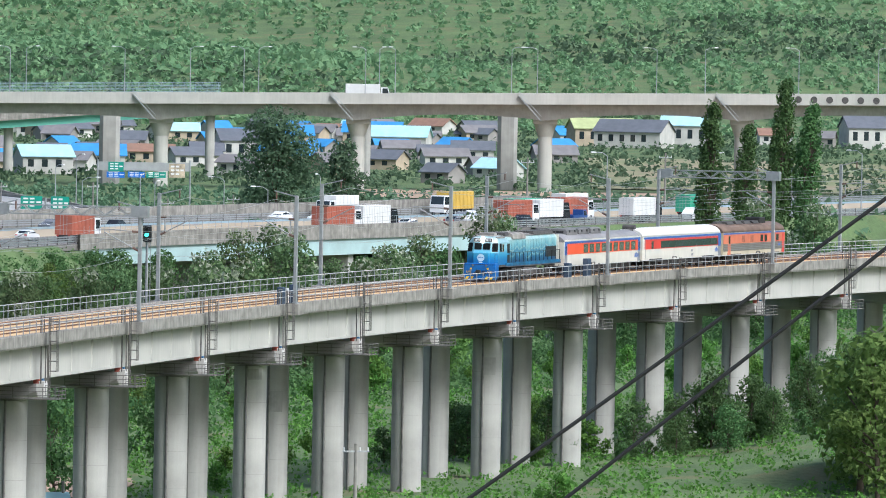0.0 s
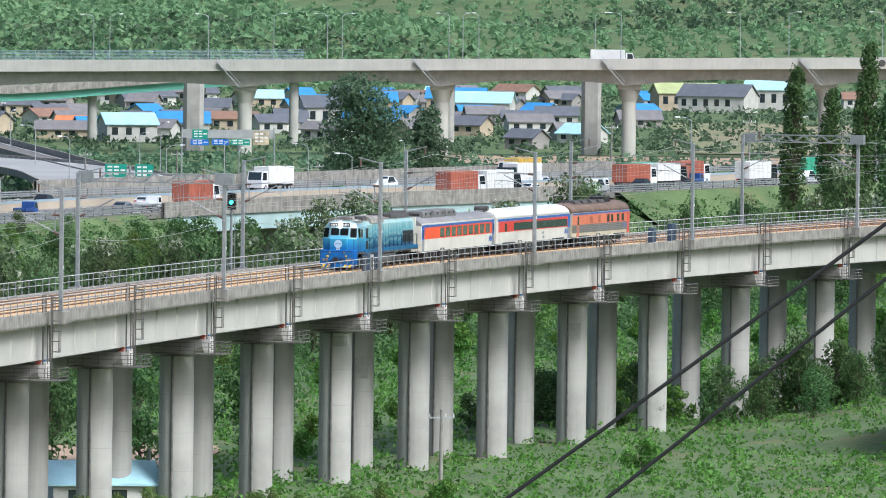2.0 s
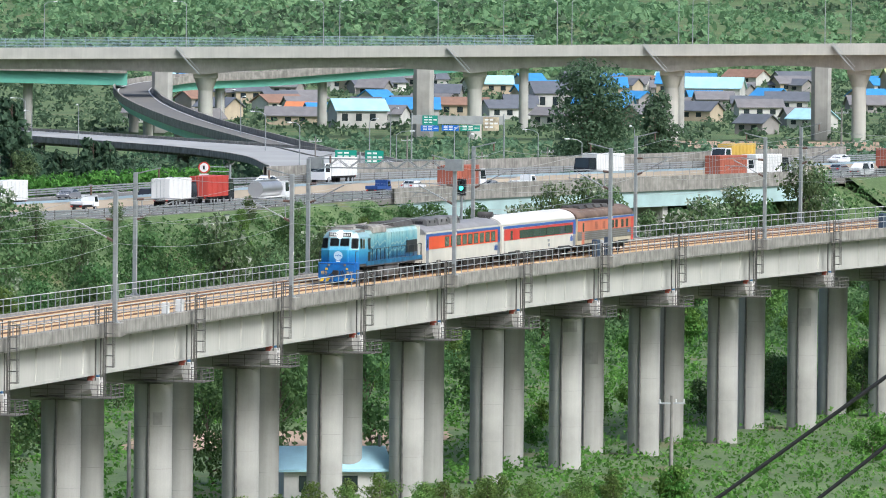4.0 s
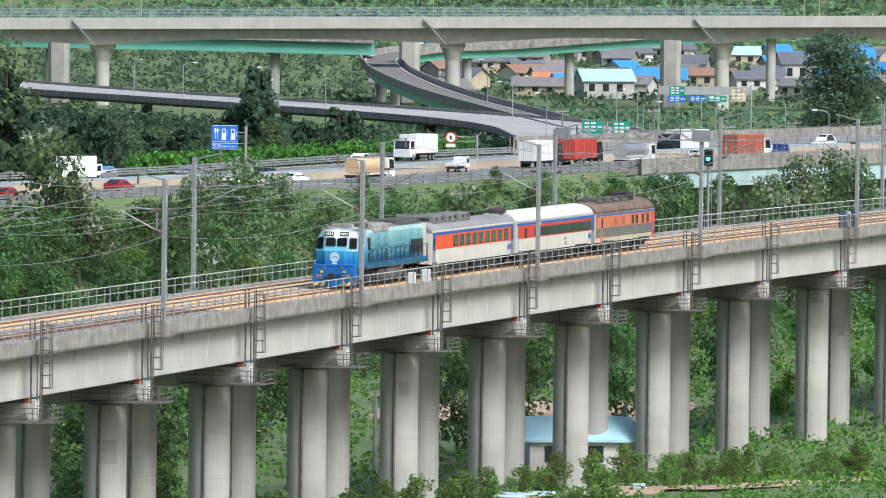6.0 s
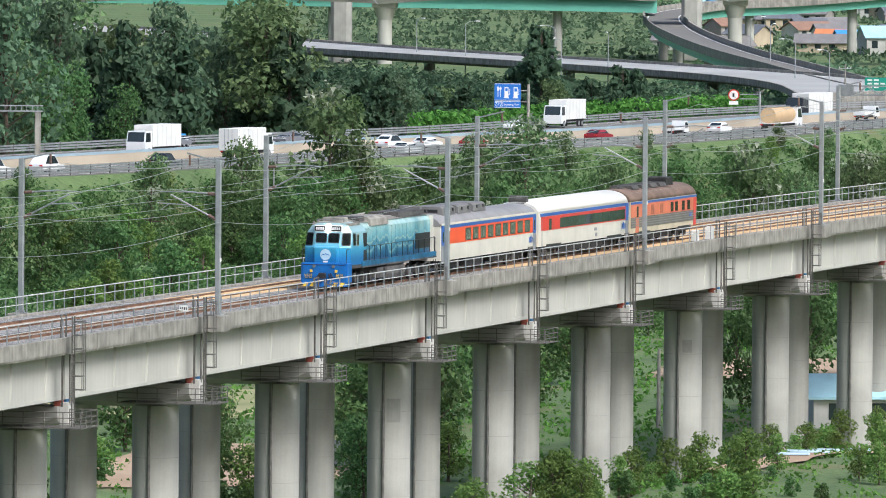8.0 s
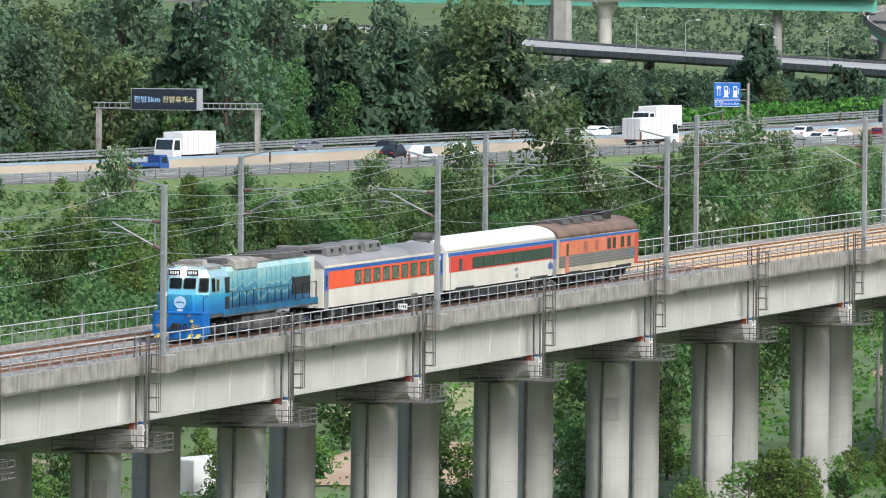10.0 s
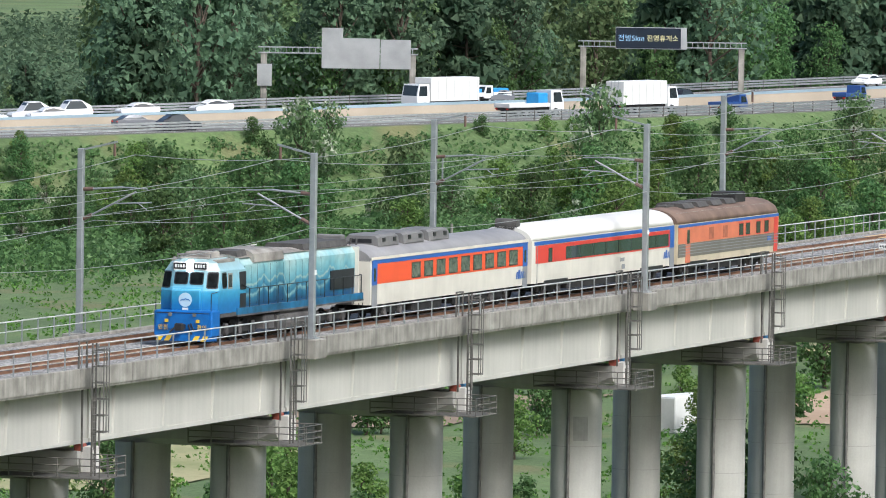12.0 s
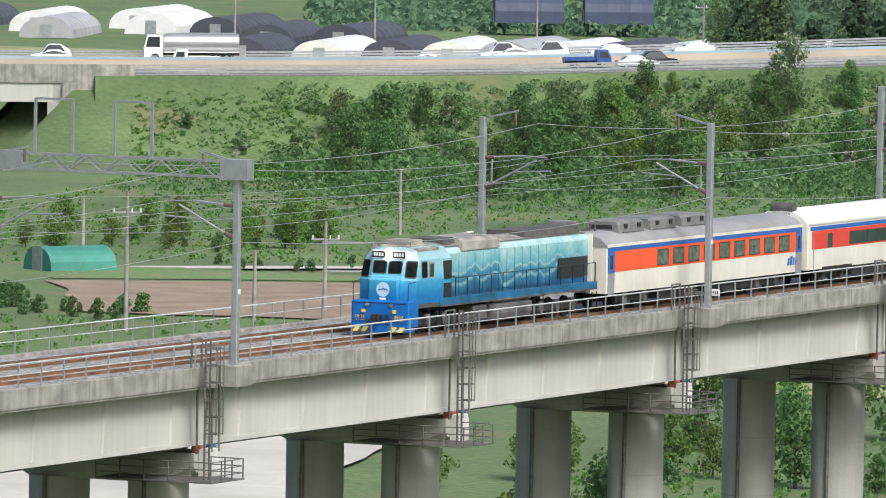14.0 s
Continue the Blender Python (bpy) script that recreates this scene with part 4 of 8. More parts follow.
    part("roof_rack", Shape().beam((8.9, -0.85, 4.25), (8.9, 0.85, 4.25), 0.06).beam((8.9, -0.85, 4.1), (8.9, -0.85, 4.3), 0.05).beam((8.9, 0.85, 4.1), (8.9, 0.85, 4.3), 0.05).beam((8.6, -0.95, 4.2), (6.8, -0.95, 4.2), 0.05), ACGREY, lo)
    part("horn", Shape().tube((8.2, -1.15, 3.95), (8.55, -1.15, 4.02), 0.05, 8, 0.1), DIRTYROOF, lo)
    part("roof_beacon", Shape().tube((7.7, -1.1, 3.98), (7.7, -1.1, 4.22), 0.09, 8), DIRTYROOF, lo)
    part("roof_locker", Shape().box(7.1, 7.35, -1.3, -1.0, 3.85, 4.1), DIRTYROOF, lo)
    # long hood
    prof = [(-1.18, 1.42), (1.18, 1.42), (1.20, 3.62), (0.98, 3.95), (0.4, 4.08), (-0.4, 4.08), (-0.98, 3.95), (-1.20, 3.62)]
    hood = part("hood", Shape().sweep(prof, [(-9.7, 1, 1, 0), (5.6, 1, 1, 0)]), LIVERY, lo, "hood painted with blue and white mountain ridges")
    part("hood_roof", Shape().sweep([(-1.08, 3.96), (1.08, 3.96), (0.42, 4.11), (-0.42, 4.11)], [(-9.7, 1, 1, 0), (5.6, 1, 1, 0)]), DIRTYROOF, hood)
    part("air_intake", Shape().sweep([(-1.36, 1.42), (1.36, 1.42), (1.38, 3.45), (0.9, 3.95), (-0.9, 3.95), (-1.38, 3.45)], [(5.6, 1, 1, 0), (6.62, 1, 1, 0)]), FACE, hood)
    for y in (-1.4, 1.4):
        part("intake_grille", Shape().box(5.65, 6.5, y - 0.02, y + 0.02, 2.5, 3.35), GRILLE, hood)
        part("intake_grille", Shape().box(5.65, 6.5, y - 0.02, y + 0.02, 1.6, 2.3), GRILLE, hood)
    for i, x in enumerate(np.arange(-5.8, 5.4, 0.86)):
        for y in (-1.195, 1.195):
            part("hood_door", Shape().box(x, x + 0.8, y - 0.022, y + 0.022, 1.75, 3.55), LIVERY, hood)
            part("door_seam", Shape().box(x + 0.81, x + 0.85, y - 0.012, y + 0.012, 1.7, 3.58), SOOT, hood)
    for x in (-8.9, -7.9):
        part("upper_louvre", Shape().box(x, x + 0.85, -1.235, -1.18, 3.0, 3.35), LIVERY, hood)
    for y in (-1.21, 1.21):
        part("radiator_grille", Shape().box(-9.55, -6.3, y - 0.03, y + 0.03, 1.9, 2.85), GRILLE, hood, "black radiator grille")
    part("dynamic_brake_hatch", Shape().sweep([(-1.25, 3.7), (1.25, 3.7), (1.2, 4.1), (0.9, 4.28), (-0.9, 4.28), (-1.2, 4.1)], [(0.2, 1, 1, 0), (4.2, 1, 1, 0)]), DIRTYROOF, hood)
    part("exhaust_cover", Shape().sweep([(-0.9, 4.05), (0.9, 4.05), (0.8, 4.33), (-0.8, 4.33)], [(4.3, 1, 1, 0), (5.5, 1, 0.99, 0)]), SOOT, hood)
    part("roof_screen", Shape().sweep([(-1.05, 4.0), (1.05, 4.0), (0.95, 4.3), (-0.95, 4.3)], [(-9.0, 1, 1, 0), (-3.0, 1, 1, 0)]), SOOT, hood, "sooty roof radiator screens")
    part("silver_panel", Shape().sweep([(-1.27, 3.55), (-1.2, 4.2), (-0.5, 4.36), (-0.5, 4.3), (-1.1, 4.1), (-1.2, 3.5)], [(-0.6, 1, 1, 0), (0.15, 1, 1, 0)]), WHITEROOF, hood)
    part("antenna_box", Shape().box(-9.6, -9.1, -0.7, 0.7, 4.08, 4.5, c=0.05), ACGREY, hood)
    part("rear_face", Shape().box(-9.82, -9.7, -1.38, 1.38, 1.42, 3.9), CREAM, hood)
    # walkway railings
    for y in (-1.48, 1.48):
        wr = part("walkway_rail", Shape().tube((-9.9, y, 2.5), (5.3, y, 2.5), 0.022, 6).tube((5.3, y, 2.5), (6.3, y, 2.75), 0.022, 6), BLACKPAINT, lo)
        for k in range(13):
            part("stanchion", Shape().tube((-9.9 + k * 1.27, y, 1.4), (-9.9 + k * 1.27, y, 2.5), 0.024, 6), BLACKPAINT, wr)
    part("end_railing", Shape().tube((-10.1, -1.4, 1.4), (-10.1, -1.4, 2.5), 0.03, 6).tube((-10.1, 1.4, 1.4), (-10.1, 1.4, 2.5), 0.03, 6).tube((-10.1, -1.4, 2.5), (-10.1, 1.4, 2.5), 0.03, 6), BLACKPAINT, lo)
    for y in (-1.42, 1.42):
        for x in (6.9, -10.0):
            part("step", Shape().box(x - 0.25, x + 0.25, y - 0.06, y + 0.06, 0.35, 0.4).box(x - 0.25, x + 0.25, y - 0.06, y + 0.06, 0.75, 0.8).beam((x - 0.25, y, 0.3), (x - 0.25, y, 1.1), 0.04).beam((x + 0.25, y, 0.3), (x + 0.25, y, 1.1), 0.04), BLACKPAINT, lo)
    part("fuel_tank", Shape().sweep([(-1.35, 0.35), (1.35, 0.35), (1.45, 0.6), (1.45, 1.0), (1.3, 1.12), (-1.3, 1.12), (-1.45, 1.0), (-1.45, 0.6)], [(-3.0, 1, 1, 0), (1.6, 1, 1, 0)]), TANK, lo, "dusty grey fuel tank")
    part("air_reservoir", Shape().tube((-2.8, -1.3, 1.3), (1.2, -1.3, 1.3), 0.2, 12).tube((-2.8, 1.3, 1.3), (1.2, 1.3, 1.3), 0.2, 12), TANK, lo)
    part("battery_box", Shape().box(1.8, 3.2, -1.42, 1.42, 0.45, 1.1, c=0.05), TANK, lo)
    bogie(lo, 6.0, 3, 0.5, 1.75)
    bogie(lo, -6.2, 3, 0.5, 1.75)
    return lo


def coach_shell(parent, half, roof_mat, low_mat, z_side=3.15, top=3.95, w=1.52, flare=0.35):
    """Lower body and roof with the ends drawn in."""
    pr = [(-w * 0.985, 0.92), (w * 0.985, 0.92), (w, 1.3), (w, z_side), (-w, z_side), (-w, 1.3)]
    body = part("body", Shape().sweep(pr, [(-half, 0.97, 1, 0), (-half + flare, 1, 1, 0), (half - flare, 1, 1, 0), (half, 0.97, 1, 0)]), low_mat, parent, "cream-white lower body")
    rf = [(w * math.cos(a), z_side + (top - z_side) * math.sin(a) ** 0.9) for a in [math.pi * i / 14 for i in range(15)]]
    part("roof", Shape().sweep(rf, [(-half, 0.96, 0.985, 0), (-half + flare, 1, 1, 0), (half - flare, 1, 1, 0), (half, 0.96, 0.985, 0)], True), roof_mat, parent)
    return body


def side_band(name, x0, x1, z0, z1, material, parent, w=1.52, t=0.012):
    for y in (-w, w):
        part(name, Shape().box(x0, x1, y - t, y + t, z0, z1), material, parent)


def gangway(parent, half):
    for e in (-1, 1):
        part("gangway", Shape().box(min(e * half, e * (half + 0.35)), max(e * half, e * (half + 0.35)), -0.65, 0.65, 0.95, 3.2, c=0.05), SOOT, parent, "black rubber gangway bellows")


def word_mark(parent, x, z, w):
    """Operator's mark as plain slanted shapes."""
    for y, sgn in ((-w - 0.016, 1), (w + 0.016, -1)):
        for i, (dx, ww, hh) in enumerate(((0, 0.2, 0.36), (0.28, 0.3, 0.46), (0.66, 0.18, 0.36), (0.92, 0.18, 0.36), (1.16, 0.08, 0.36), (1.3, 0.16, 0.3))):
            xx = x + sgn * dx
            part("operator_mark", Shape().add([(xx, y, z), (xx + sgn * ww, y, z), (xx + sgn * (ww + 0.1), y, z + hh), (xx + sgn * 0.1, y, z + hh)], [(0, 1, 2, 3)]), ROYAL, parent)


def build_coach():
    co = thing("passenger_coach", Matrix(), "white coach with an orange-red window band and grey roof", "railway coach")
    h = 11.7
    body = coach_shell(co, h, GREYROOF, CREAM, 3.15, 3.84)
    side_band("window_band", -h + 0.85, h - 0.85, 1.95, 2.95, ORANGE, co)
    side_band("blue_stripe", -h + 0.3, h - 0.3, 2.955, 3.16, ROYAL, co)
    for e in (-1, 1):
        x0, x1 = sorted((e * (h - 0.84), e * (h - 0.12)))
        for y in (-1.522, 1.522):
            part("end_panel", Shape().box(x0, x1, y - 0.014, y + 0.014, 1.9, 3.15), ROYAL, co)
            part("end_skirt", Shape().box(x0, x1, y - 0.014, y + 0.014, 0.8, 1.895), ENDGREY, co)
            part("door_window", Shape().box(x0 + 0.22, x1 - 0.22, y - 0.022, y + 0.022, 2.1, 2.75), GLASSDARK, co)
    for k in range(9):
        x = -h + 1.7 + k * 1.83
        for y in (-1.53, 1.53):
            wi = part("window", Shape().box(x, x + 1.22, y - 0.012, y + 0.012, 2.08, 2.78, c=0.0), CURTAIN, co)
            part("window_rim", Shape().box(x - 0.05, x + 1.27, y - 0.008, y + 0.008, 2.03, 2.83), BLACKPAINT, wi)
    part("gutter", Shape().box(-h, h, -1.55, -1.5, 3.16, 3.3).box(-h, h, 1.5, 1.55, 3.16, 3.3), CREAM, co)
    for x in (7.6, 3.9, 0.2):
        ac = part("air_conditioner", Shape().sweep([(-0.95, 3.75), (0.95, 3.75), (0.9, 4.2), (0.75, 4.32), (-0.75, 4.32), (-0.9, 4.2)], [(x - 1.5, 0.95, 0.985, 0), (x - 1.1, 1, 1, 0), (x + 1.1, 1, 1, 0), (x + 1.5, 0.95, 0.985, 0)]), ACGREY, co, "grey roof air-conditioning unit")
        for dx in (-0.95, 0.6):
            part("vent", Shape().box(x + dx, x + dx + 0.35, -0.96, 0.96, 3.95, 4.15), BLACKPAINT, ac)
        part("front_vent", Shape().box(x + 1.49, x + 1.52, -0.55, 0.55, 3.9, 4.1), BLACKPAINT, ac)
    for p, q in (((9.6, -0.4, 3.75), (9.6, -0.4, 4.15)), ((10.1, 0.1, 3.75), (10.1, 0.1, 4.15)), ((10.5, -0.6, 3.85), (9.2, -0.6, 3.95))):
        part("roof_pipe", Shape().tube(p, q, 0.05, 6), SOOT, co)
    word_mark(co, -h + 1.9, 1.3, 1.52)
    part("placard", Shape().box(-3.2, -2.7, -1.545, -1.52, 1.55, 1.8), mat("placard_grey", (0.35, 0.25, 0.24), 0.6), co)
    part("underfloor_equipment", Shape().box(-6.4, -1.2, -1.2, 1.2, 0.4, 0.95, c=0.06).box(0.6, 4.9, -1.25, 1.25, 0.35, 0.95, c=0.06), BOGIE, co)
    gangway(co, h)
    bogie(co, 7.9, 2, 0.46, 2.3)
    bogie(co, -7.9, 2, 0.46, 2.3)
    return co


def build_observation():
    co = thing("test_coach", Matrix(), "white-roofed coach with a red band and long tinted windows", "railway coach")
    h = 11.7
    body = coach_shell(co, h, WHITEROOF, CREAM)
    side_band("red_band", -h + 0.85, h - 0.5, 1.95, 2.88, CRIMSON, co)
    side_band("blue_stripe", -h + 0.3, h - 0.3, 2.90, 3.1, ROYAL, co)
    for y in (-1.53, 1.53):
        wb = part("window_strip", Shape().box(-h + 1.1, h - 5.3, y - 0.014, y + 0.014, 2.03, 2.68), TINTED, co, "dark tinted window strip")
        for k in range(8):
            part("mullion", Shape().box(-h + 1.1 + 2.1 * k, -h + 1.16 + 2.1 * k, y - 0.02, y + 0.02, 2.03, 2.68), BLACKPAINT, wb)
        part("small_window", Shape().box(h - 3.1, h - 2.5, y - 0.014, y + 0.014, 1.98, 2.7), TINTED, co)
        part("blue_end", Shape().box(-h + 0.1, -h + 0.84, y - 0.012, y + 0.012, 1.9, 3.1), ROYAL, co)
        part("end_skirt", Shape().box(-h + 0.1, -h + 0.84, y - 0.012, y + 0.012, 0.8, 1.895), ENDGREY, co)
        part("door_line", Shape().box(h - 0.75, h - 0.7, y - 0.012, y + 0.012, 0.8, 2.9), ENDGREY, co)
        part("access_hatch", Shape().box(-3.3, -2.8, y - 0.012, y + 0.012, 1.1, 1.35), ENDGREY, co)
        part("placard", Shape().box(-3.2, -2.6, y - 0.012, y + 0.012, 1.5, 1.7), ENDGREY, co)
        # black panels paint the shade of the openings over the bogies
        for x in (7.9, -7.9):
            part("bogie_cutout", Shape().box(x - 1.9, x + 1.9, y * 0.985 - 0.012, y * 0.985 + 0.012, 0.7, 1.02), BLACKPAINT, co)
    word_mark(co, -h + 1.9, 1.35, 1.52)
    part("roof_blower", Shape().tube((h - 0.3, -0.6, 4.0), (h - 0.3, 0.6, 4.0), 0.3, 14).box(h - 0.7, h, -0.5, 0.5, 3.7, 4.0), SOOT, co)
    part("underfloor_equipment", Shape().box(-5.6, 5.4, -1.3, 1.3, 0.4, 0.8, c=0.06), BOGIE, co)
    gangway(co, h)
    bogie(co, 7.9, 2, 0.46, 2.3)
    bogie(co, -7.9, 2, 0.46, 2.3)
    return co


def build_inspection():
    co = thing("inspection_car", Matrix(), "orange and grey inspection car with a brown equipment-laden roof", "railway car")
    h = 9.0
    body = coach_shell(co, h, BROWNROOF, BEIGE, 3.1, 3.95, 1.5)
    side_band("orange_band", -h + 0.06, h - 0.06, 2.02, 2.9, SALMON, co, 1.5)
    side_band("blue_stripe", -h + 0.06, h - 0.06, 2.91, 3.06, ROYAL, co, 1.5)
    side_band("grey_band", -h + 0.06, h - 0.06, 1.28, 2.01, OLIVE, co, 1.5)
    for z in (1.42, 1.58, 1.74, 1.9):
        side_band("rib", -h + 0.1, h - 0.1, z, z + 0.035, ENDGREY, co, 1.5, 0.03)
    for y in (-1.505, 1.505):
        for x in (-7.1, -5.6, -3.7, -2.5):
            wi = part("window", Shape().box(x, x + 0.75, y - 0.014, y + 0.014, 2.1, 2.75), GLASSDARK, co)
            part("window_rim", Shape().box(x - 0.07, x + 0.82, y - 0.01, y + 0.01, 2.03, 2.82), CRIMSON, wi)
        for x in (0.3, 2.8):
            part("louvre", Shape().box(x, x + 0.85, y - 0.014, y + 0.014, 2.1, 2.75), mat("louvre_orange", (0.42, 0.14, 0.08), 0.6, 0.2, 3, 30), co)
        part("door", Shape().box(6.9, 7.7, y - 0.016, y + 0.016, 0.95, 2.85), SALMON, co, "faded orange side door")
        part("door_window", Shape().box(7.05, 7.5, y - 0.022, y + 0.022, 2.0, 2.75), GLASSDARK, co)
        part("end_mark", Shape().box(-7.6, -6.9, y - 0.02, y + 0.02, 1.6, 1.85), ROYAL, co)
        part("rear_door", Shape().box(-8.75, -8.1, y - 0.016, y + 0.016, 0.95, 2.85), CRIMSON, co)
        # dark of the bogie openings, painted as flat black panels
        for x in (5.6, -5.6):
            part("bogie_cutout", Shape().box(x - 1.7, x + 1.7, y - 0.014, y + 0.014, 0.68, 1.0), BLACKPAINT, co)
    for x in (5.2, 2.7, 0.2, -2.2):
        part("roof_vent", Shape().sweep([(-0.9, 3.85), (0.9, 3.85), (0.7, 4.12), (-0.7, 4.12)], [(x - 0.85, 1, 1, 0), (x + 0.85, 1, 1, 0)]), SOOT, co)
    part("roof_cabin", Shape().box(-5.2, -3.5, -0.75, 0.75, 3.85, 4.42, c=0.06), BOGIE, co)
    part("roof_duct", Shape().box(-3.4, 7.4, -0.25, 0.25, 3.9, 4.05), SOOT, co)
    part("roof_walk", Shape().box(-8.4, 8.4, -1.15, -0.95, 3.6, 3.68).box(-8.4, 8.4, 0.95, 1.15, 3.6, 3.68), DIRTYROOF, co)
    part("underfloor_equipment", Shape().box(-3.2, 3.2, -1.2, 1.2, 0.4, 0.75, c=0.06), BOGIE, co)
    gangway(co, h)
    bogie(co, 5.6, 2, 0.46, 2.1)
    bogie(co, -5.6, 2, 0.46, 2.1)
    return co


# each car: the thing, its middle behind the nose, half its bogie distance
TRAIN = [(build_locomotive(), 10.1, 6.0), (build_coach(), 33.0, 7.9), (build_observation(), 57.1, 7.9), (build_inspection(), 78.5, 5.6)]


def nose_station(t):
    """Station of the locomotive's nose."""
    return 521.67 - 36.105 * t + 0.02583 * t * t


def car_pose(s, half):
    a, b = rail_at(s - half, TRACK_OFF[0]), rail_at(s + half, TRACK_OFF[0])
    mid = (a + b) / 2
    return Matrix.Translation(mid) @ pose(0, 0, 0, 0, 0, math.degrees(math.atan2(a.y - b.y, a.x - b.x)))


def motions():
    for car, back, half in TRAIN:
        walk(car, [(t, car_pose(nose_station(t) + back, half)) for t in np.arange(0, 14.01, 1.0).tolist()])
    traffic()


# ---- highway ----
def build_highway():
    solid("highway", hw_strip([(0, 0), (40, 0), (40, -0.8), (0, -0.8)]), ASPHALT, "grey asphalt highway with two carriageways", "road", "structure")
    for o, w in ((1.6, 0.2), (15.4, 0.2), (18.6, 0.2), (38.2, 0.2)):
        solid("edge_line", hw_strip([(o, 0.012), (o + w, 0.012), (o + w, 0.004), (o, 0.004)]), WHITEPAINT, "white edge line on the highway", "road marking", "structure")
    solid("median_barrier", hw_strip([(16.7, 0), (17.3, 0), (17.12, 1.0), (16.88, 1.0)]), BARRIER, "tan concrete median barrier", "barrier", "structure")
    solid("median_cap", hw_strip([(16.86, 1.005), (17.14, 1.005), (17.14, 1.3), (16.86, 1.3)]), BLUESTRIPE, "blue-grey glare rail on the median", "rail", "structure")
    gaps = [0, *[int(np.searchsorted(HW_LEN, u)) for u in (BRIDGE_U[0] - 3, BRIDGE_U[1] + 3, UNDERPASS_U[0] - 2, UNDERPASS_U[1] + 4)], len(HW)]
    for a, b in ((gaps[0], gaps[1]), (gaps[2], gaps[3]), (gaps[4], gaps[5])):
        for o, e in ((0, -1), (40, 1)):
            solid("verge", hw_strip([(o, -0.04), (o + e * 0.8, -0.1), (o + e * 9.0, -5.9), (o, -6.4)], i0=a, i1=b), GROUND, "grassy verge of the highway", "verge", "structure")
    dash = Shape()
    for o in (5.4, 9.0, 12.5, 23.0, 27.0, 31.0):
        for k in range(40):
            a, b = hw_at(70 + k * 20.0, o, 0.012), hw_at(78 + k * 20.0, o, 0.012)
            dash.beam(a, b, 0.16, 0.012)
    solid("lane_dashes", dash, WHITEPAINT, "dashed white lane lines", "road marking", "structure")
    hatch = Shape()
    for k in range(22):
        u = 640 + k * 2.4
        hatch.beam(hw_at(u, 36.4, 0.012), hw_at(u + 1.4, 38.0, 0.012), 0.7, 0.012)
    solid("shoulder_hatching", hatch, WHITEPAINT, "white diagonal hatching on the shoulder", "road marking", "structure")
    for o in (0.35, 39.6):
        sh = Shape()
        for z in (0.28, 0.58, 0.88):
            hw_strip([(o - 0.05, z), (o + 0.05, z), (o + 0.05, z + 0.2), (o - 0.05, z + 0.2)], sh)
        gr = solid("guard_rail", sh, GALV, "weathered steel guard rail along the highway", "guard rail", "structure")
        post = Shape().box(-0.07, 0.07, -0.07, 0.07, -0.4, 1.12).data("guard_post", DARKSTEEL)
        for k in range(140):
            part("guard_post", post, None, gr, m=Matrix.Translation(hw_at(170 + k * 4.0, o)))


build_highway()


def hw_u(x, y):
    return float(HW_LEN[int(np.argmin((HW_XY[:, 0] - x) ** 2 + (HW_XY[:, 1] - y) ** 2))])


def hw_pose(u, off, back=False):
    a, b = hw_at(u - 1.5, off), hw_at(u + 1.5, off)
    if back:
        a, b = b, a
    d = b - a
    return Matrix.Translation((a + b) / 2) @ pose(0, 0, 0, 0, 0, math.degrees(math.atan2(d.y, d.x))) @ pose(0, 0, 0, 0, -math.degrees(math.asin(d.z / d.length)), 0)


PALETEAL = mat("pale_teal_girder", (0.42, 0.56, 0.55), 0.5, 0.08, 0.3, 4)
TEAL = mat("teal_girder", (0.16, 0.47, 0.36), 0.5, 0.08, 0.2, 3)


def build_small_bridge():
    """Steel-girder bridge that carries the highway over a side road."""
    i0, i1 = int(np.searchsorted(HW_LEN, BRIDGE_U[0] - 4)), int(np.searchsorted(HW_LEN, BRIDGE_U[1] + 4))
    br = thing("highway_bridge", Matrix(), "highway bridge with pale teal girders and a concrete parapet", "bridge", kind="structure")
    sh = Shape()
    for o in (-0.15, 9, 20, 31, 39.6):
        hw_strip([(o, -3.0), (o + 0.3, -3.0), (o + 0.3, -0.82), (o, -0.82)], sh, i0=i0, i1=i1)
    part("girders", sh, PALETEAL, br, "pale teal steel girders")
    part("parapet", hw_strip([(-0.45, -0.8), (-0.16, -0.8), (-0.16, 1.25), (-0.45, 1.25)], i0=i0, i1=i1), PARAPET, br, "streaked concrete parapet")
    fence = Shape()
    for i in range(i0, i1 - 1):
        for k in range(5):
            p = HW[i].lerp(HW[i + 1], k / 5) + HW_N[i] * -0.3
            fence.beam(p + Vector((0, 0, 1.25)), p + Vector((0, 0, 2.3)), 0.06)
    part("fence_posts", fence, GALV, br)
    part("soffit", hw_strip([(0.2, -0.85), (39.5, -0.85), (39.5, -0.95), (0.2, -0.95)], i0=i0, i1=i1), CONCRETE, br)
    for k in (0.33, 0.66):
        u = BRIDGE_U[0] + (BRIDGE_U[1] - BRIDGE_U[0]) * k
        part("pier", Shape().box(-0.8, 0.8, 0.5, 39, -13, -3.0), COLUMN, br, m=hw_pose(u, 0) @ pose(0, 0, 0, 0, 0, 180))


build_small_bridge()


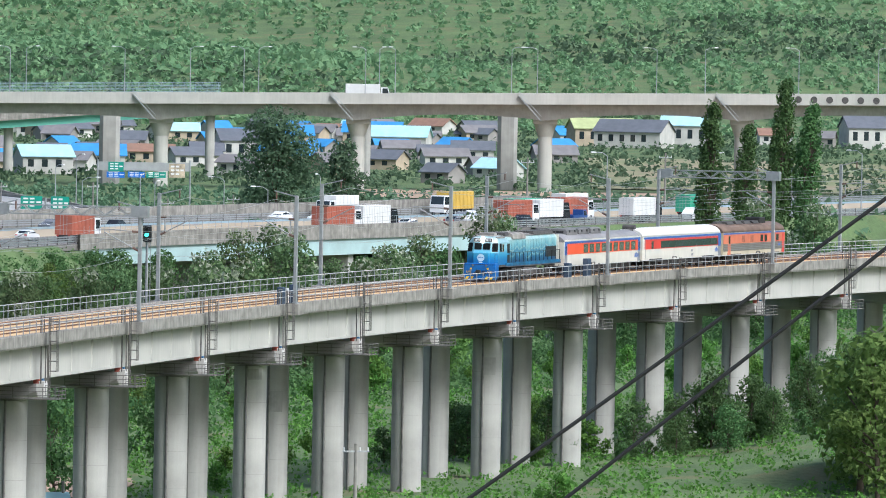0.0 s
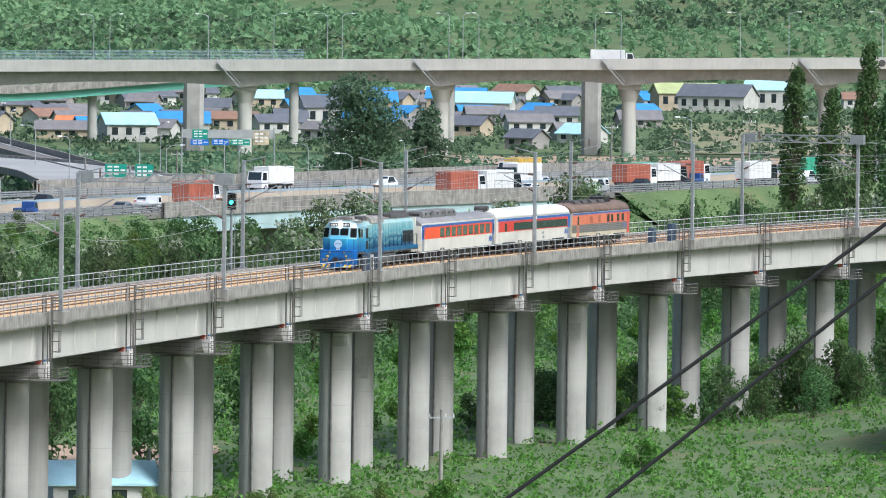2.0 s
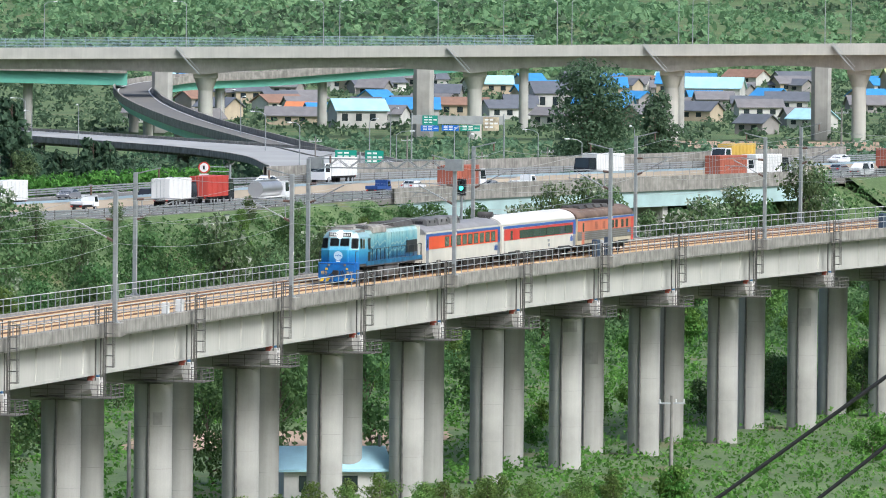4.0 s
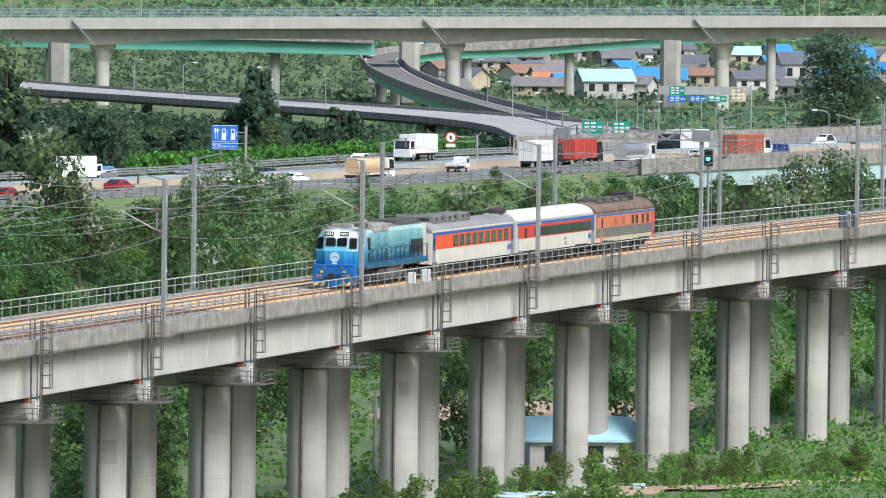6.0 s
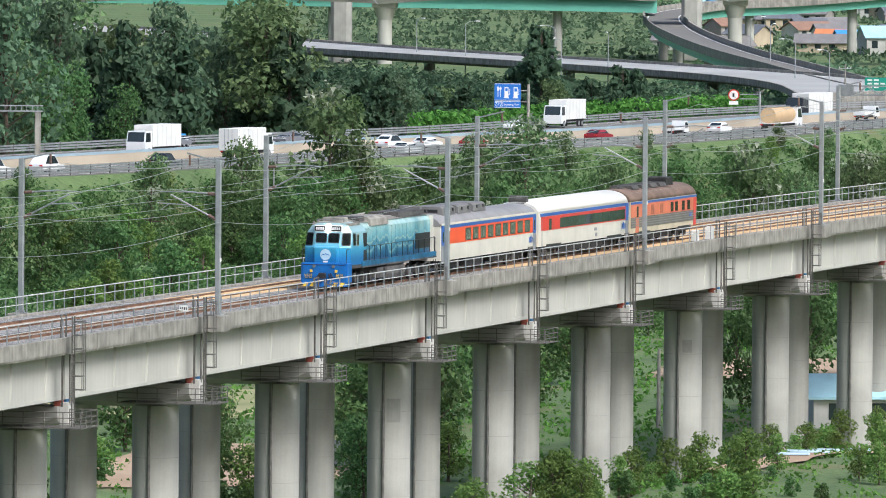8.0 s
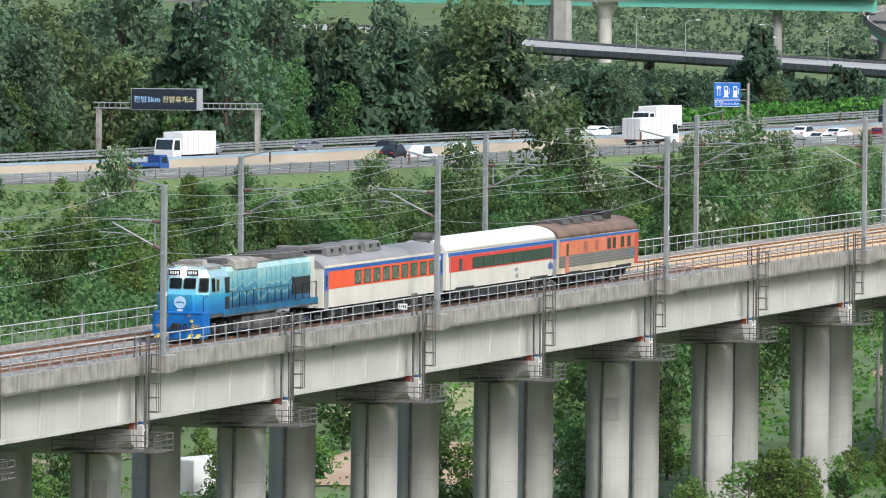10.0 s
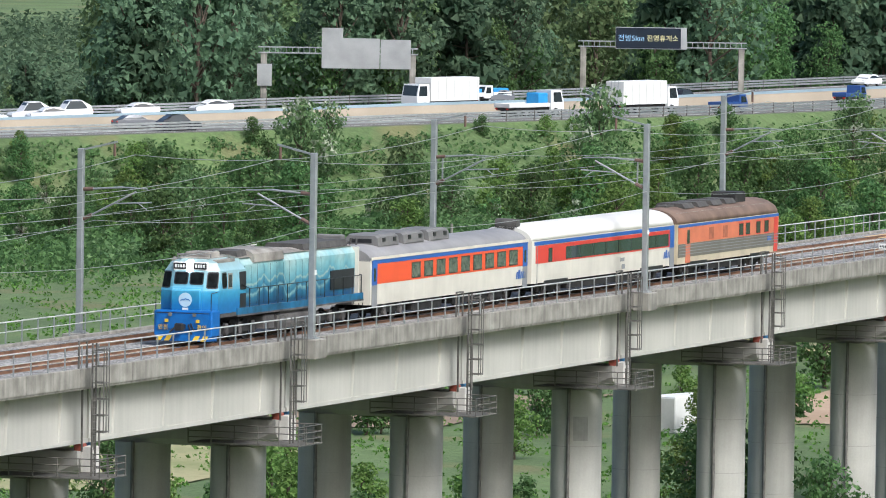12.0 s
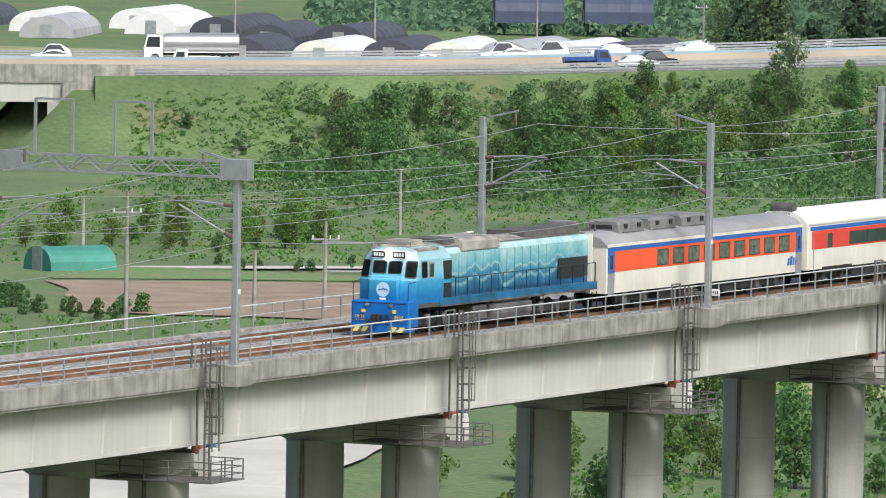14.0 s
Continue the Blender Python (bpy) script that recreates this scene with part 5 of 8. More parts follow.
def build_underpass():
    """Concrete bridge over a local road, with wing wall."""
    up = thing("underpass", Matrix(), "concrete highway underpass with wing wall and parapet", "underpass", kind="structure")
    m0, m1 = hw_pose(UNDERPASS_U[0] + 3, 0), hw_pose(UNDERPASS_U[1] - 3, 0)
    i0, i1 = int(np.searchsorted(HW_LEN, UNDERPASS_U[0] - 10)), int(np.searchsorted(HW_LEN, UNDERPASS_U[1] + 12))
    part("parapet", hw_strip([(-0.5, -0.85), (-0.15, -0.85), (-0.15, 1.15), (-0.5, 1.15)], i0=i0, i1=i1), PARAPET, up, "weathered concrete parapet")
    j0, j1 = int(np.searchsorted(HW_LEN, UNDERPASS_U[0])), int(np.searchsorted(HW_LEN, UNDERPASS_U[1] + 6))
    part("deck_beam", hw_strip([(-0.3, -2.9), (0.5, -2.9), (0.5, -0.9), (-0.3, -0.9)], i0=j0, i1=j1), GIRDER, up, "pale concrete edge beam")
    part("soffit", hw_strip([(0.5, -2.7), (39.5, -2.7), (39.5, -0.9), (0.5, -0.9)], i0=j0, i1=j1), CONCRETE, up)
    part("abutment", Shape().box(-0.8, 1.6, -40, 0.3, -12, -0.85), CONCRETE, up, m=hw_pose(UNDERPASS_U[0] - 1, 0))
    part("wing_wall", Shape().add([(0, 0.4, -0.85), (-6.5, 0.4, -0.85), (-6.5, 0.4, -2.2), (0, 0.4, -5.5), (0, 0.9, -0.85), (-6.5, 0.9, -0.85), (-6.5, 0.9, -2.2), (0, 0.9, -5.5)],
                                  [(0, 1, 2, 3), (7, 6, 5, 4), (4, 5, 1, 0), (5, 6, 2, 1), (6, 7, 3, 2), (7, 4, 0, 3)]), PARAPET, up, m=hw_pose(UNDERPASS_U[0] - 1, 0))
    part("abutment", Shape().box(-1.6, 0.8, -40, 0.3, -12, -0.85), CONCRETE, up, m=hw_pose(UNDERPASS_U[1] + 4, 0))


build_underpass()


# ---- gantries and signs ----
SIGNBLUE = mat("sign_blue", (0.02, 0.15, 0.55), 0.4, 0.05, 1, 8)
SIGNGREEN = mat("sign_green", (0.02, 0.27, 0.20), 0.4, 0.05, 1, 8)
SIGNBACK = mat("sign_back", (0.42, 0.43, 0.43), 0.5, 0.1, 0.5, 8, metal=0.4)
SCREEN = mat("screen_dark", (0.012, 0.02, 0.035), 0.3, 0.1, 1, 8)
AMBER = mat("led_amber", (0.6, 0.55, 0.28), 0.5, 0, 1, 1, emit=0.25)
CYAN = mat("led_cyan", (0.3, 0.5, 0.7), 0.5, 0, 1, 1, emit=0.25)


def face_pose(x, y, z):
    """A pose at a place, its x axis to the right as seen from the camera's hill and its -y side towards it."""
    return Matrix.Translation((x, y, z)) @ pose(0, 0, 0, 0, 0, -math.degrees(math.atan2(x, y)))


def text(body, size, m, material, parent, name="lettering"):
    cu = bpy.data.curves.new(name, "FONT")
    cu.body, cu.size, cu.extrude, cu.align_x, cu.align_y = body, size, 0.01, "CENTER", "CENTER"
    cu.materials.append(material)
    ob = new(name, cu)
    ob.parent = parent
    ob.matrix_basis = m @ pose(0, 0, 0, 90)
    return ob


def build_gantry(m, width, left_h, right_h, top, label):
    """Truss beam on two posts; x along the beam."""
    ga = thing("sign_gantry", m, label, "sign gantry", "sign gantries")
    for x, h in ((0, left_h), (width, right_h)):
        part("post", Shape().box(x - 0.35, x + 0.35, -0.35, 0.35, top - h, top, c=0.06), PARAPET, ga)
    sh = Shape()
    for z in (top, top + 0.62):
        for y in (-0.4, 0.4):
            sh.beam((-0.6, y, z), (width + 0.6, y, z), 0.11)
    n = int(width / 0.62)
    for k in range(n + 1):
        x = k * width / n
        for y in (-0.4, 0.4):
            sh.beam((x, y, top), (x, y, top + 0.62), 0.06)
    part("truss", sh, GALV, ga)
    part("walkway", Shape().box(-0.6, width + 0.6, -0.4, 0.4, top - 0.08, top), DARKSTEEL, ga)
    return ga


ga = build_gantry(face_pose(-157.2, 1078, 10), 18.2, 5.6, 5.6, 5.2, "highway gantry with a dark message screen")
part("screen_case", Shape().box(3.7, 11.9, -0.75, -0.42, 5.0, 7.5), SIGNBACK, ga)
part("screen", Shape().box(3.75, 11.2, -0.79, -0.752, 5.08, 7.42), SCREEN, ga, "dark message screen with amber and blue words")
text("전방5km", 0.85, pose(5.5, -0.80, 6.2), CYAN, ga)
text("진영휴게소", 0.8, pose(9.1, -0.80, 6.2), AMBER, ga)
ga = build_gantry(face_pose(-183, 1014, 9.4), 16.2, 6.3, 6.3, 6.2, "highway gantry seen from behind with grey sign backs")
for x0, x1, z0, z1 in ((6.3, 12.6, 4.6, 7.9), (12.7, 16.0, 4.6, 7.8), (6.3, 8.6, 7.9, 9.0), (-0.7, 0.9, 2.6, 5.0)):
    bk = part("sign_back", Shape().box(x0, x1, -0.62, -0.55, z0, z1), SIGNBACK, ga)
    for k in range(int((x1 - x0) / 0.4)):
        part("stiffener", Shape().box(x0 + 0.2 + k * 0.4, x0 + 0.24 + k * 0.4, -0.66, -0.62, z0 + 0.05, z1 - 0.05), SIGNBACK, bk)

sv = thing("service_sign", face_pose(-93.5, 1186, 9.5), "blue service-area sign with white pictograms on a steel pole", "road sign")
part("pole", Shape().tube((2.6, 0, -1.5), (2.6, 0, 6.8), 0.2, 12).tube((1.2, 0, 6.0), (2.6, 0, 6.0), 0.07, 8).tube((1.2, 0, 4.6), (2.6, 0, 4.6), 0.07, 8), PARAPET, sv)
part("upper_panel", Shape().box(-1.65, 1.65, -0.12, -0.05, 4.75, 6.9), SIGNBLUE, sv)
part("lower_panel", Shape().box(-1.65, 1.65, -0.12, -0.05, 3.85, 4.68), SIGNBLUE, sv)
sh = Shape()
for x0, x1, z0, z1 in ((-1.6, 1.6, 6.82, 6.88), (-1.6, 1.6, 4.78, 4.84), (-1.6, 1.6, 4.6, 4.65), (-1.6, 1.6, 3.88, 3.93)):
    sh.box(x0, x1, -0.14, -0.12, z0, z1)
part("border", sh, WHITEPAINT, sv)
sh = Shape().box(-1.25, -1.17, -0.14, -0.12, 5.2, 6.5).box(-0.95, -0.87, -0.14, -0.12, 5.2, 6.5).box(-1.33, -1.09, -0.14, -0.12, 6.0, 6.5)
sh.tube((-0.91, -0.12, 6.25), (-0.91, -0.14, 6.25), 0.17, 12)
for x in (-0.4, 0.75):
    sh.box(x, x + 0.5, -0.14, -0.12, 5.15, 6.45).box(x - 0.08, x + 0.58, -0.14, -0.12, 5.05, 5.17).box(x + 0.5, x + 0.68, -0.14, -0.12, 5.5, 5.58).box(x + 0.62, x + 0.68, -0.14, -0.12, 5.5, 6.2)
pic = part("pictograms", sh, WHITEPAINT, sv)
part("pump_window", Shape().box(-0.3, 0.0, -0.15, -0.141, 5.95, 6.3).box(0.85, 1.15, -0.15, -0.141, 5.9, 6.3), SIGNBLUE, pic)
text("진영", 0.62, pose(-1.05, -0.13, 4.26), WHITEPAINT, sv)
text("Jinyeong 5km", 0.36, pose(0.5, -0.13, 4.26), WHITEPAINT, sv)

nm = thing("prohibition_sign", face_pose(-64.5, 1236, 9), "round red-rimmed prohibition sign on an arm", "road sign")
part("pole", Shape().tube((0, 0, -1), (0, 0, 5.4), 0.16, 10).tube((0, 0, 5.1), (-2.6, 0, 5.1), 0.06, 6).tube((0, 0, 4.5), (-2.6, 0, 4.5), 0.06, 6), GALV, nm)
part("rim", Shape().tube((-3.4, -0.1, 5.0), (-3.4, -0.04, 5.0), 0.75, 24), REDPAINT, nm)
part("disc", Shape().tube((-3.4, -0.13, 5.0), (-3.4, -0.1, 5.0), 0.58, 24), WHITEPAINT, nm)
part("figure", Shape().beam((-3.7, -0.135, 5.35), (-3.1, -0.135, 4.65), 0.12, 0.02).box(-3.55, -3.3, -0.14, -0.132, 4.75, 5.25), BLACKPAINT, nm)
part("sub_plate", Shape().box(-4.0, -2.8, -0.12, -0.05, 3.75, 4.2), WHITEPAINT, nm)


def direction_sign(m, panels, label, posts):
    ds = thing("direction_sign", m, label, "road sign", "direction signs")
    for x, h in posts:
        part("post", Shape().tube((x, 0, -4), (x, 0, h), 0.16, 8), GALV, ds)
    for x0, x1, z0, z1, mt in panels:
        p = part("panel", Shape().box(x0, x1, -0.2, -0.1, z0, z1), mt, ds)
        sh = Shape()
        for r in range(3):
            z = z0 + (z1 - z0) * (0.2 + 0.27 * r)
            for k in range(2 + r % 2):
                w = (x1 - x0) * 0.22
                a = x0 + (x1 - x0) * (0.12 + 0.3 * k)
                sh.box(a, a + w, -0.22, -0.2, z, z + (z1 - z0) * 0.13)
        part("lettering_bars", sh, WHITEPAINT, p)
    return ds


direction_sign(face_pose(-58, 1449, 6), [(-1.6, 1.7, 3.6, 5.6, SIGNGREEN), (3.0, 5.8, 3.4, 5.6, SIGNGREEN)], "green highway direction signs with white lettering", ((0, 5.4), (2.2, 5.4), (4.4, 5.4)))
ds = direction_sign(face_pose(-58, 1799, 4), [(0.5, 3.4, 4.6, 6.4, SIGNGREEN), (0.2, 3.6, 3.4, 4.5, SIGNBLUE), (4.2, 7.4, 3.5, 4.6, SIGNBLUE), (7.7, 11.4, 3.5, 4.6, SIGNGREEN), (12.0, 15.0, 3.6, 6.2, mat("sign_poster", (0.6, 0.5, 0.35), 0.5, 0.3, 0.8, 4))],
                    "wide gantry sign in green, blue and a poster panel", ((-1.5, 6.8), (16, 6.8)))
part("beam", Shape().box(-1.5, 16, -0.08, 0.3, 4.8, 6.4), SIGNBACK, ds)


# ---- far interchange ----
def bz(x):
    return 21.3 + 0.0155 * x


PIERS = (-275, -191, -114, -55, -12, 29, 72, 118, 165, 215)


def build_far_bridge():
    fb = thing("expressway_viaduct", Matrix(), "pale concrete expressway viaduct with haunched box girder", "viaduct", kind="structure")
    xs = sorted(set(np.arange(-420, 360, 6).tolist()) | set(PIERS))
    y0, y1 = 2072.0, 2086.0
    v, f = [], []
    for x in xs:
        i = int(np.searchsorted(PIERS, x))
        a, b = (PIERS[i - 1] if i else -360), (PIERS[i] if i < len(PIERS) else 270)
        k = (x - a) / max(b - a, 1)
        depth = 2.3 + 1.3 * (2 * k - 1) ** 2
        z = bz(x) - 2.3
        v += [(x, y0 + 1.6, z), (x, y0 + 2.4, z - depth), (x, y1 - 2.4, z - depth), (x, y1 - 1.6, z)]
    n = 4
    f = [(k * n + (i + 1) % n, k * n + i, (k + 1) * n + i, (k + 1) * n + (i + 1) % n) for k in range(len(xs) - 1) for i in range(n)]
    part("box_girder", Shape().add(v, f), CONCRETE, fb)
    for nm, a, b, h in (("slab", y0, y1, None), ("near_parapet", y0 - 0.2, y0 + 0.25, 1), ("far_parapet", y1 - 0.25, y1 + 0.2, 1)):
        sh = Shape()
        for x0, x1 in zip(xs[:-1], xs[1:]):
            za, zb = bz(x0), bz(x1)
            lo, hi = ((-2.3, -1.6) if h is None else (-2.35, 0.0))
            sh.add([(x0, a, za + lo), (x1, a, zb + lo), (x1, b, zb + lo), (x0, b, za + lo), (x0, a, za + hi), (x1, a, zb + hi), (x1, b, zb + hi), (x0, b, za + hi)],
                   [(3, 2, 1, 0), (4, 5, 6, 7), (0, 1, 5, 4), (2, 3, 7, 6)])
        part(nm, sh, GIRDER if h else CONCRETE, fb)
    for x in PIERS:
        pr = part("pier", Shape().tube((x, 2078, ground_z(x, 2078) - 1), (x, 2078, bz(x) - 9.5), 1.6, 20).tube((x, 2078, bz(x) - 9.5), (x, 2078, bz(x) - 6.6), 1.6, 20, 2.6).box(x - 2.6, x + 2.6, 2075.5, 2081, bz(x) - 6.7, bz(x) - 5.6), GIRDER, fb, "round pier with a flared head")
        part("stair", Shape().beam((x - 6, 2071.5, bz(x) - 0.5), (x - 1, 2071.5, bz(x) - 6), 0.9, 0.25).beam((x - 6, 2071.3, bz(x) + 0.4), (x - 1, 2071.3, bz(x) - 5), 0.12), GALV, pr)
    for x in (-202, -124, -66, 22):
        part("broad_pier", Shape().box(x - 3.2, x + 1.2, 2100, 2106, -1, bz(x) - 4.5, c=0.8), COLUMN, fb)
    # wind screen on the left part
    sh = Shape()
    for x in np.arange(-330, -42, 2.5):
        sh.beam((x, y0, bz(x)), (x, y0, bz(x) + 2.2), 0.07)
    for h in np.arange(0.3, 2.3, 0.32):
        sh.beam((-330, y0, bz(-330) + h), (-42, y0, bz(-42) + h), 0.03, 0.1)
    part("wind_screen", sh, BLUESTRIPE, fb, "grey wire wind screen")
    # dark discs on the uncut parapet paint the shade inside round openings
    for k in range(14):
        part("round_opening", Shape().tube((84 + k * 3.4, 2071.72, bz(84) - 1.1), (84 + k * 3.4, 2071.78, bz(84) - 1.1), 0.75, 16), SOOT, fb)


build_far_bridge()


LIGHTROAD = mat("pale_road", (0.36, 0.36, 0.35), 0.9, 0.1, 0.05, 2)


def deck_path(name, pts, half, depth, wall, label, girder, per=8, deck=None):
    """A curved elevated road: deck, two low walls, girder below and columns."""
    th = thing(name, Matrix(), label, "ramp", kind="structure")
    c = spline(pts, per)
    nrm = []
    for i in range(len(c)):
        d = c[min(i + 1, len(c) - 1)] - c[max(i - 1, 0)]
        nrm.append(Vector((-d.y, d.x, 0)).normalized())
    def strip(prof):
        n = len(prof)
        v = [c[i] + nrm[i] * o + Vector((0, 0, z)) for i in range(len(c)) for o, z in prof]
        f = [(k * n + a, k * n + (a + 1) % n, (k + 1) * n + (a + 1) % n, (k + 1) * n + a) for k in range(len(c) - 1) for a in range(n)]
        return Shape().add(v, f)
    part("deck", strip([(-half, 0), (half, 0), (half, -0.4), (-half, -0.4)]), deck or ASPHALT, th)
    for s in (-1, 1):
        part("side_wall", strip([(s * half, -0.6), (s * (half + 0.35), -0.6), (s * (half + 0.35), wall), (s * half, wall)]), PARAPET, th)
        part("edge_line", strip([(s * (half - 0.9), 0.03), (s * (half - 0.6), 0.03), (s * (half - 0.6), 0.01), (s * (half - 0.9), 0.01)]), WHITEPAINT, th)
    if girder:
        part("girder", strip([(-half * 0.8, -0.4), (half * 0.8, -0.4), (half * 0.8, -0.4 - depth), (-half * 0.8, -0.4 - depth)]), girder, th, "green steel girder")
    for i in range(per // 2, len(c), per):
        if c[i].z > 4:
            part("column", Shape().tube((c[i].x, c[i].y, -1), (c[i].x, c[i].y, c[i].z - 0.4 - depth), 1.1, 14), COLUMN, th)
    return th


deck_path("loop_ramp", [(-52, 1560, 4.8), (-70, 1645, 5.8), (-86, 1750, 6.2), (-103, 1866, 6.6), (-118, 1985, 7.2), (-128, 2070, 8.3), (-132, 2125, 9.8), (-124, 2150, 11.2), (-104, 2160, 12.2), (-80, 2165, 14.2), (-60, 2168, 15.8), (-30, 2170, 18), (10, 2172, 19)],
          4.2, 1.9, 1.1, "curving interchange ramp with green girders", TEAL)
deck_path("green_flyover", [(-340, 2125, 15.4), (-240, 2122, 14.6), (-180, 2120, 14.2), (-134, 2122, 13.6)], 5, 2.9, 0.9, "flyover on bright green steel girders", TEAL)
deck_path("branch_road", [(-290, 2094, 8), (-236, 1979, 7.6), (-176.5, 1853, 7), (-143, 1782, 7), (-110.6, 1713, 7), (-84, 1656, 6.8), (-70, 1610, 6.5), (-62, 1540, 6.5)], 12, 0.8, 0.5, "branch expressway with a blue-grey barrier", PARAPET, deck=LIGHTROAD)


def build_lamp(arm=2.2, h=10.0):
    la = thing("street_lamp", Matrix(), "tall grey street lamp with a curved arm", "street lamp", "street lamps")
    sh = Shape().tube((0, 0, 0), (0, 0, h), 0.12, 8, 0.07).tube((0, 0, h), (arm * 0.4, 0, h + 0.5), 0.06, 6).tube((arm * 0.4, 0, h + 0.5), (arm, 0, h + 0.6), 0.05, 6)
    part("pole", sh, GALV, la)
    part("head", Shape().box(arm - 0.1, arm + 0.75, -0.16, 0.16, h + 0.5, h + 0.68, c=0.04), WHITEPAINT, la)
    return la


lamp0 = build_lamp()
lamp0.matrix_basis = Matrix.Translation((-88, 2072, bz(-88) - 0.5)) @ pose(0, 0, 0, 0, 0, 180)
for x, y in ((-85, 2085), (-63, 2072), (-49, 2085), (-37, 2072), (-34, 2085), (-10.5, 2072), (-7.5, 2085), (-4, 2072), (21.5, 2085), (27, 2072), (53, 2072), (64, 2085), (84, 2072), (102, 2085), (-118, 2072), (-150, 2085), (-182, 2072), (-212, 2085)):
    copy_thing(lamp0, Matrix.Translation((x, y, bz(x) - 0.5)) @ pose(0, 0, 0, 0, 0, 180 if y < 2080 else 20))
for x, y in ((-52, 1500), (-44, 1540), (-40, 1480), (-30, 1520), (-22, 1455), (-70, 1560), (-80, 1650), (-60, 1600), (-116, 1700), (-130, 1760), (-150, 1800), (-162, 1830), (-100, 1880), (-92, 1800), (-120, 1640), (-15, 1560), (-60, 1700), (30, 1460), (46, 1475), (60, 1500), (72, 1520)):
    copy_thing(lamp0, Matrix.Translation((x, y, max(ground_z(x, y), 3))) @ pose(0, 0, 0, 0, 0, (x * 7) % 360))


# ---- vehicles ----
def wheel_row(parent, xs, y, r=0.33):
    for x in xs:
        for s in (-1, 1):
            part("wheel", Shape().tube((x, s * y, r), (x, s * (y - 0.22), r), r, 16).tube((x, s * (y + 0.008), r), (x, s * (y - 0.02), r), r * 0.6, 12, mi=1), [TYRE, GALV], parent)


TAIL = mat("tail_lamp", (0.45, 0.02, 0.015), 0.3, 0, 1, 1)


def build_car(paint, tall=0.0, label="car"):
    ca = thing("car", Matrix(), label, "car", "highway traffic")
    h = 1.42 + tall
    prof = [(2.25, 0.35), (2.3, 0.6), (2.1, 0.78), (1.1, 0.92), (0.35, h - 0.04), (-0.1, h), (-1.0, h - 0.02), (-1.75 - tall * 0.5, 0.98 + tall * 0.7), (-2.2, 0.95), (-2.28, 0.6), (-2.2, 0.3)]
    def body(half, pr):
        n = len(pr)
        v = [(x, -half * (1 if z < 1.0 else 0.84), z) for x, z in pr] + [(x, half * (1 if z < 1.0 else 0.84), z) for x, z in pr]
        return Shape().add(v, [tuple(range(n)), tuple(range(2 * n - 1, n - 1, -1))] + [(i, i + n, (i + 1) % n + n, (i + 1) % n) for i in range(n)])
    part("body", body(0.9, prof), paint, ca)
    glass = [(0.98, 0.97), (0.33, h - 0.1), (-1.0, h - 0.1), (-1.65, 1.0)]
    for s in (-1, 1):
        v = [(x, s * (0.90 if z < 1.05 else 0.775), z) for x, z in glass]
        part("side_window", Shape().add(v, [(0, 1, 2, 3)] if s < 0 else [(3, 2, 1, 0)]), GLASSDARK, ca)
    part("windscreen", Shape().add([(1.06, -0.7, 0.95), (1.06, 0.7, 0.95), (0.39, 0.66, h - 0.08), (0.39, -0.66, h - 0.08)], [(0, 1, 2, 3)]), GLASSDARK, ca)
    part("rear_window", Shape().add([(-1.78 - tall * 0.4, 0.7, 1.02 + tall * 0.6), (-1.78 - tall * 0.4, -0.7, 1.02 + tall * 0.6), (-1.06, -0.66, h - 0.06), (-1.06, 0.66, h - 0.06)], [(0, 1, 2, 3)]), GLASSDARK, ca)
    for s in (-1, 1):
        part("tail_lamp", Shape().box(-2.3, -2.24, s * 0.65 - 0.18, s * 0.65 + 0.18, 0.72, 0.88), TAIL, ca)
        part("headlamp", Shape().box(2.12, 2.24, s * 0.65 - 0.18, s * 0.65 + 0.18, 0.62, 0.76), WHITEPAINT, ca)
    wheel_row(ca, (1.4, -1.35), 0.88)
    return ca


def truck_cab(parent, paint, x0, x1, h, w=1.0, z0=0.55):
    c = part("cab", Shape().add([(x0, -w, z0), (x1, -w, z0), (x1, w, z0), (x0, w, z0), (x0, -w, h * 0.55), (x1, -w, h * 0.55), (x1, w, h * 0.55), (x0, w, h * 0.55), (x0, -w * 0.95, h), (x1 - 0.35, -w * 0.95, h), (x1 - 0.35, w * 0.95, h), (x0, w * 0.95, h)],
                                    [(3, 2, 1, 0), (0, 1, 5, 4), (1, 2, 6, 5), (2, 3, 7, 6), (3, 0, 4, 7), (4, 5, 9, 8), (5, 6, 10, 9), (6, 7, 11, 10), (7, 4, 8, 11), (8, 9, 10, 11)]), paint, parent)
    hm = h * 0.55
    part("windscreen", Shape().add([(x1 + 0.01 - 0.02, -w * 0.88, hm + 0.06), (x1 + 0.01 - 0.02, w * 0.88, hm + 0.06), (x1 - 0.28, w * 0.86, h - 0.14), (x1 - 0.28, -w * 0.86, h - 0.14)], [(0, 1, 2, 3)]), GLASSDARK, c)
    for s in (-1, 1):
        k = [(x0 + 0.35, s * (w + 0.006), hm + 0.02), (x1 - 0.2, s * (w + 0.006), hm + 0.02), (x1 - 0.45, s * (w * 0.965 + 0.006), h - 0.2), (x0 + 0.35, s * (w * 0.965 + 0.006), h - 0.2)]
        part("side_window", Shape().add(k, [(0, 1, 2, 3)] if s < 0 else [(3, 2, 1, 0)]), GLASSDARK, c)
    return c


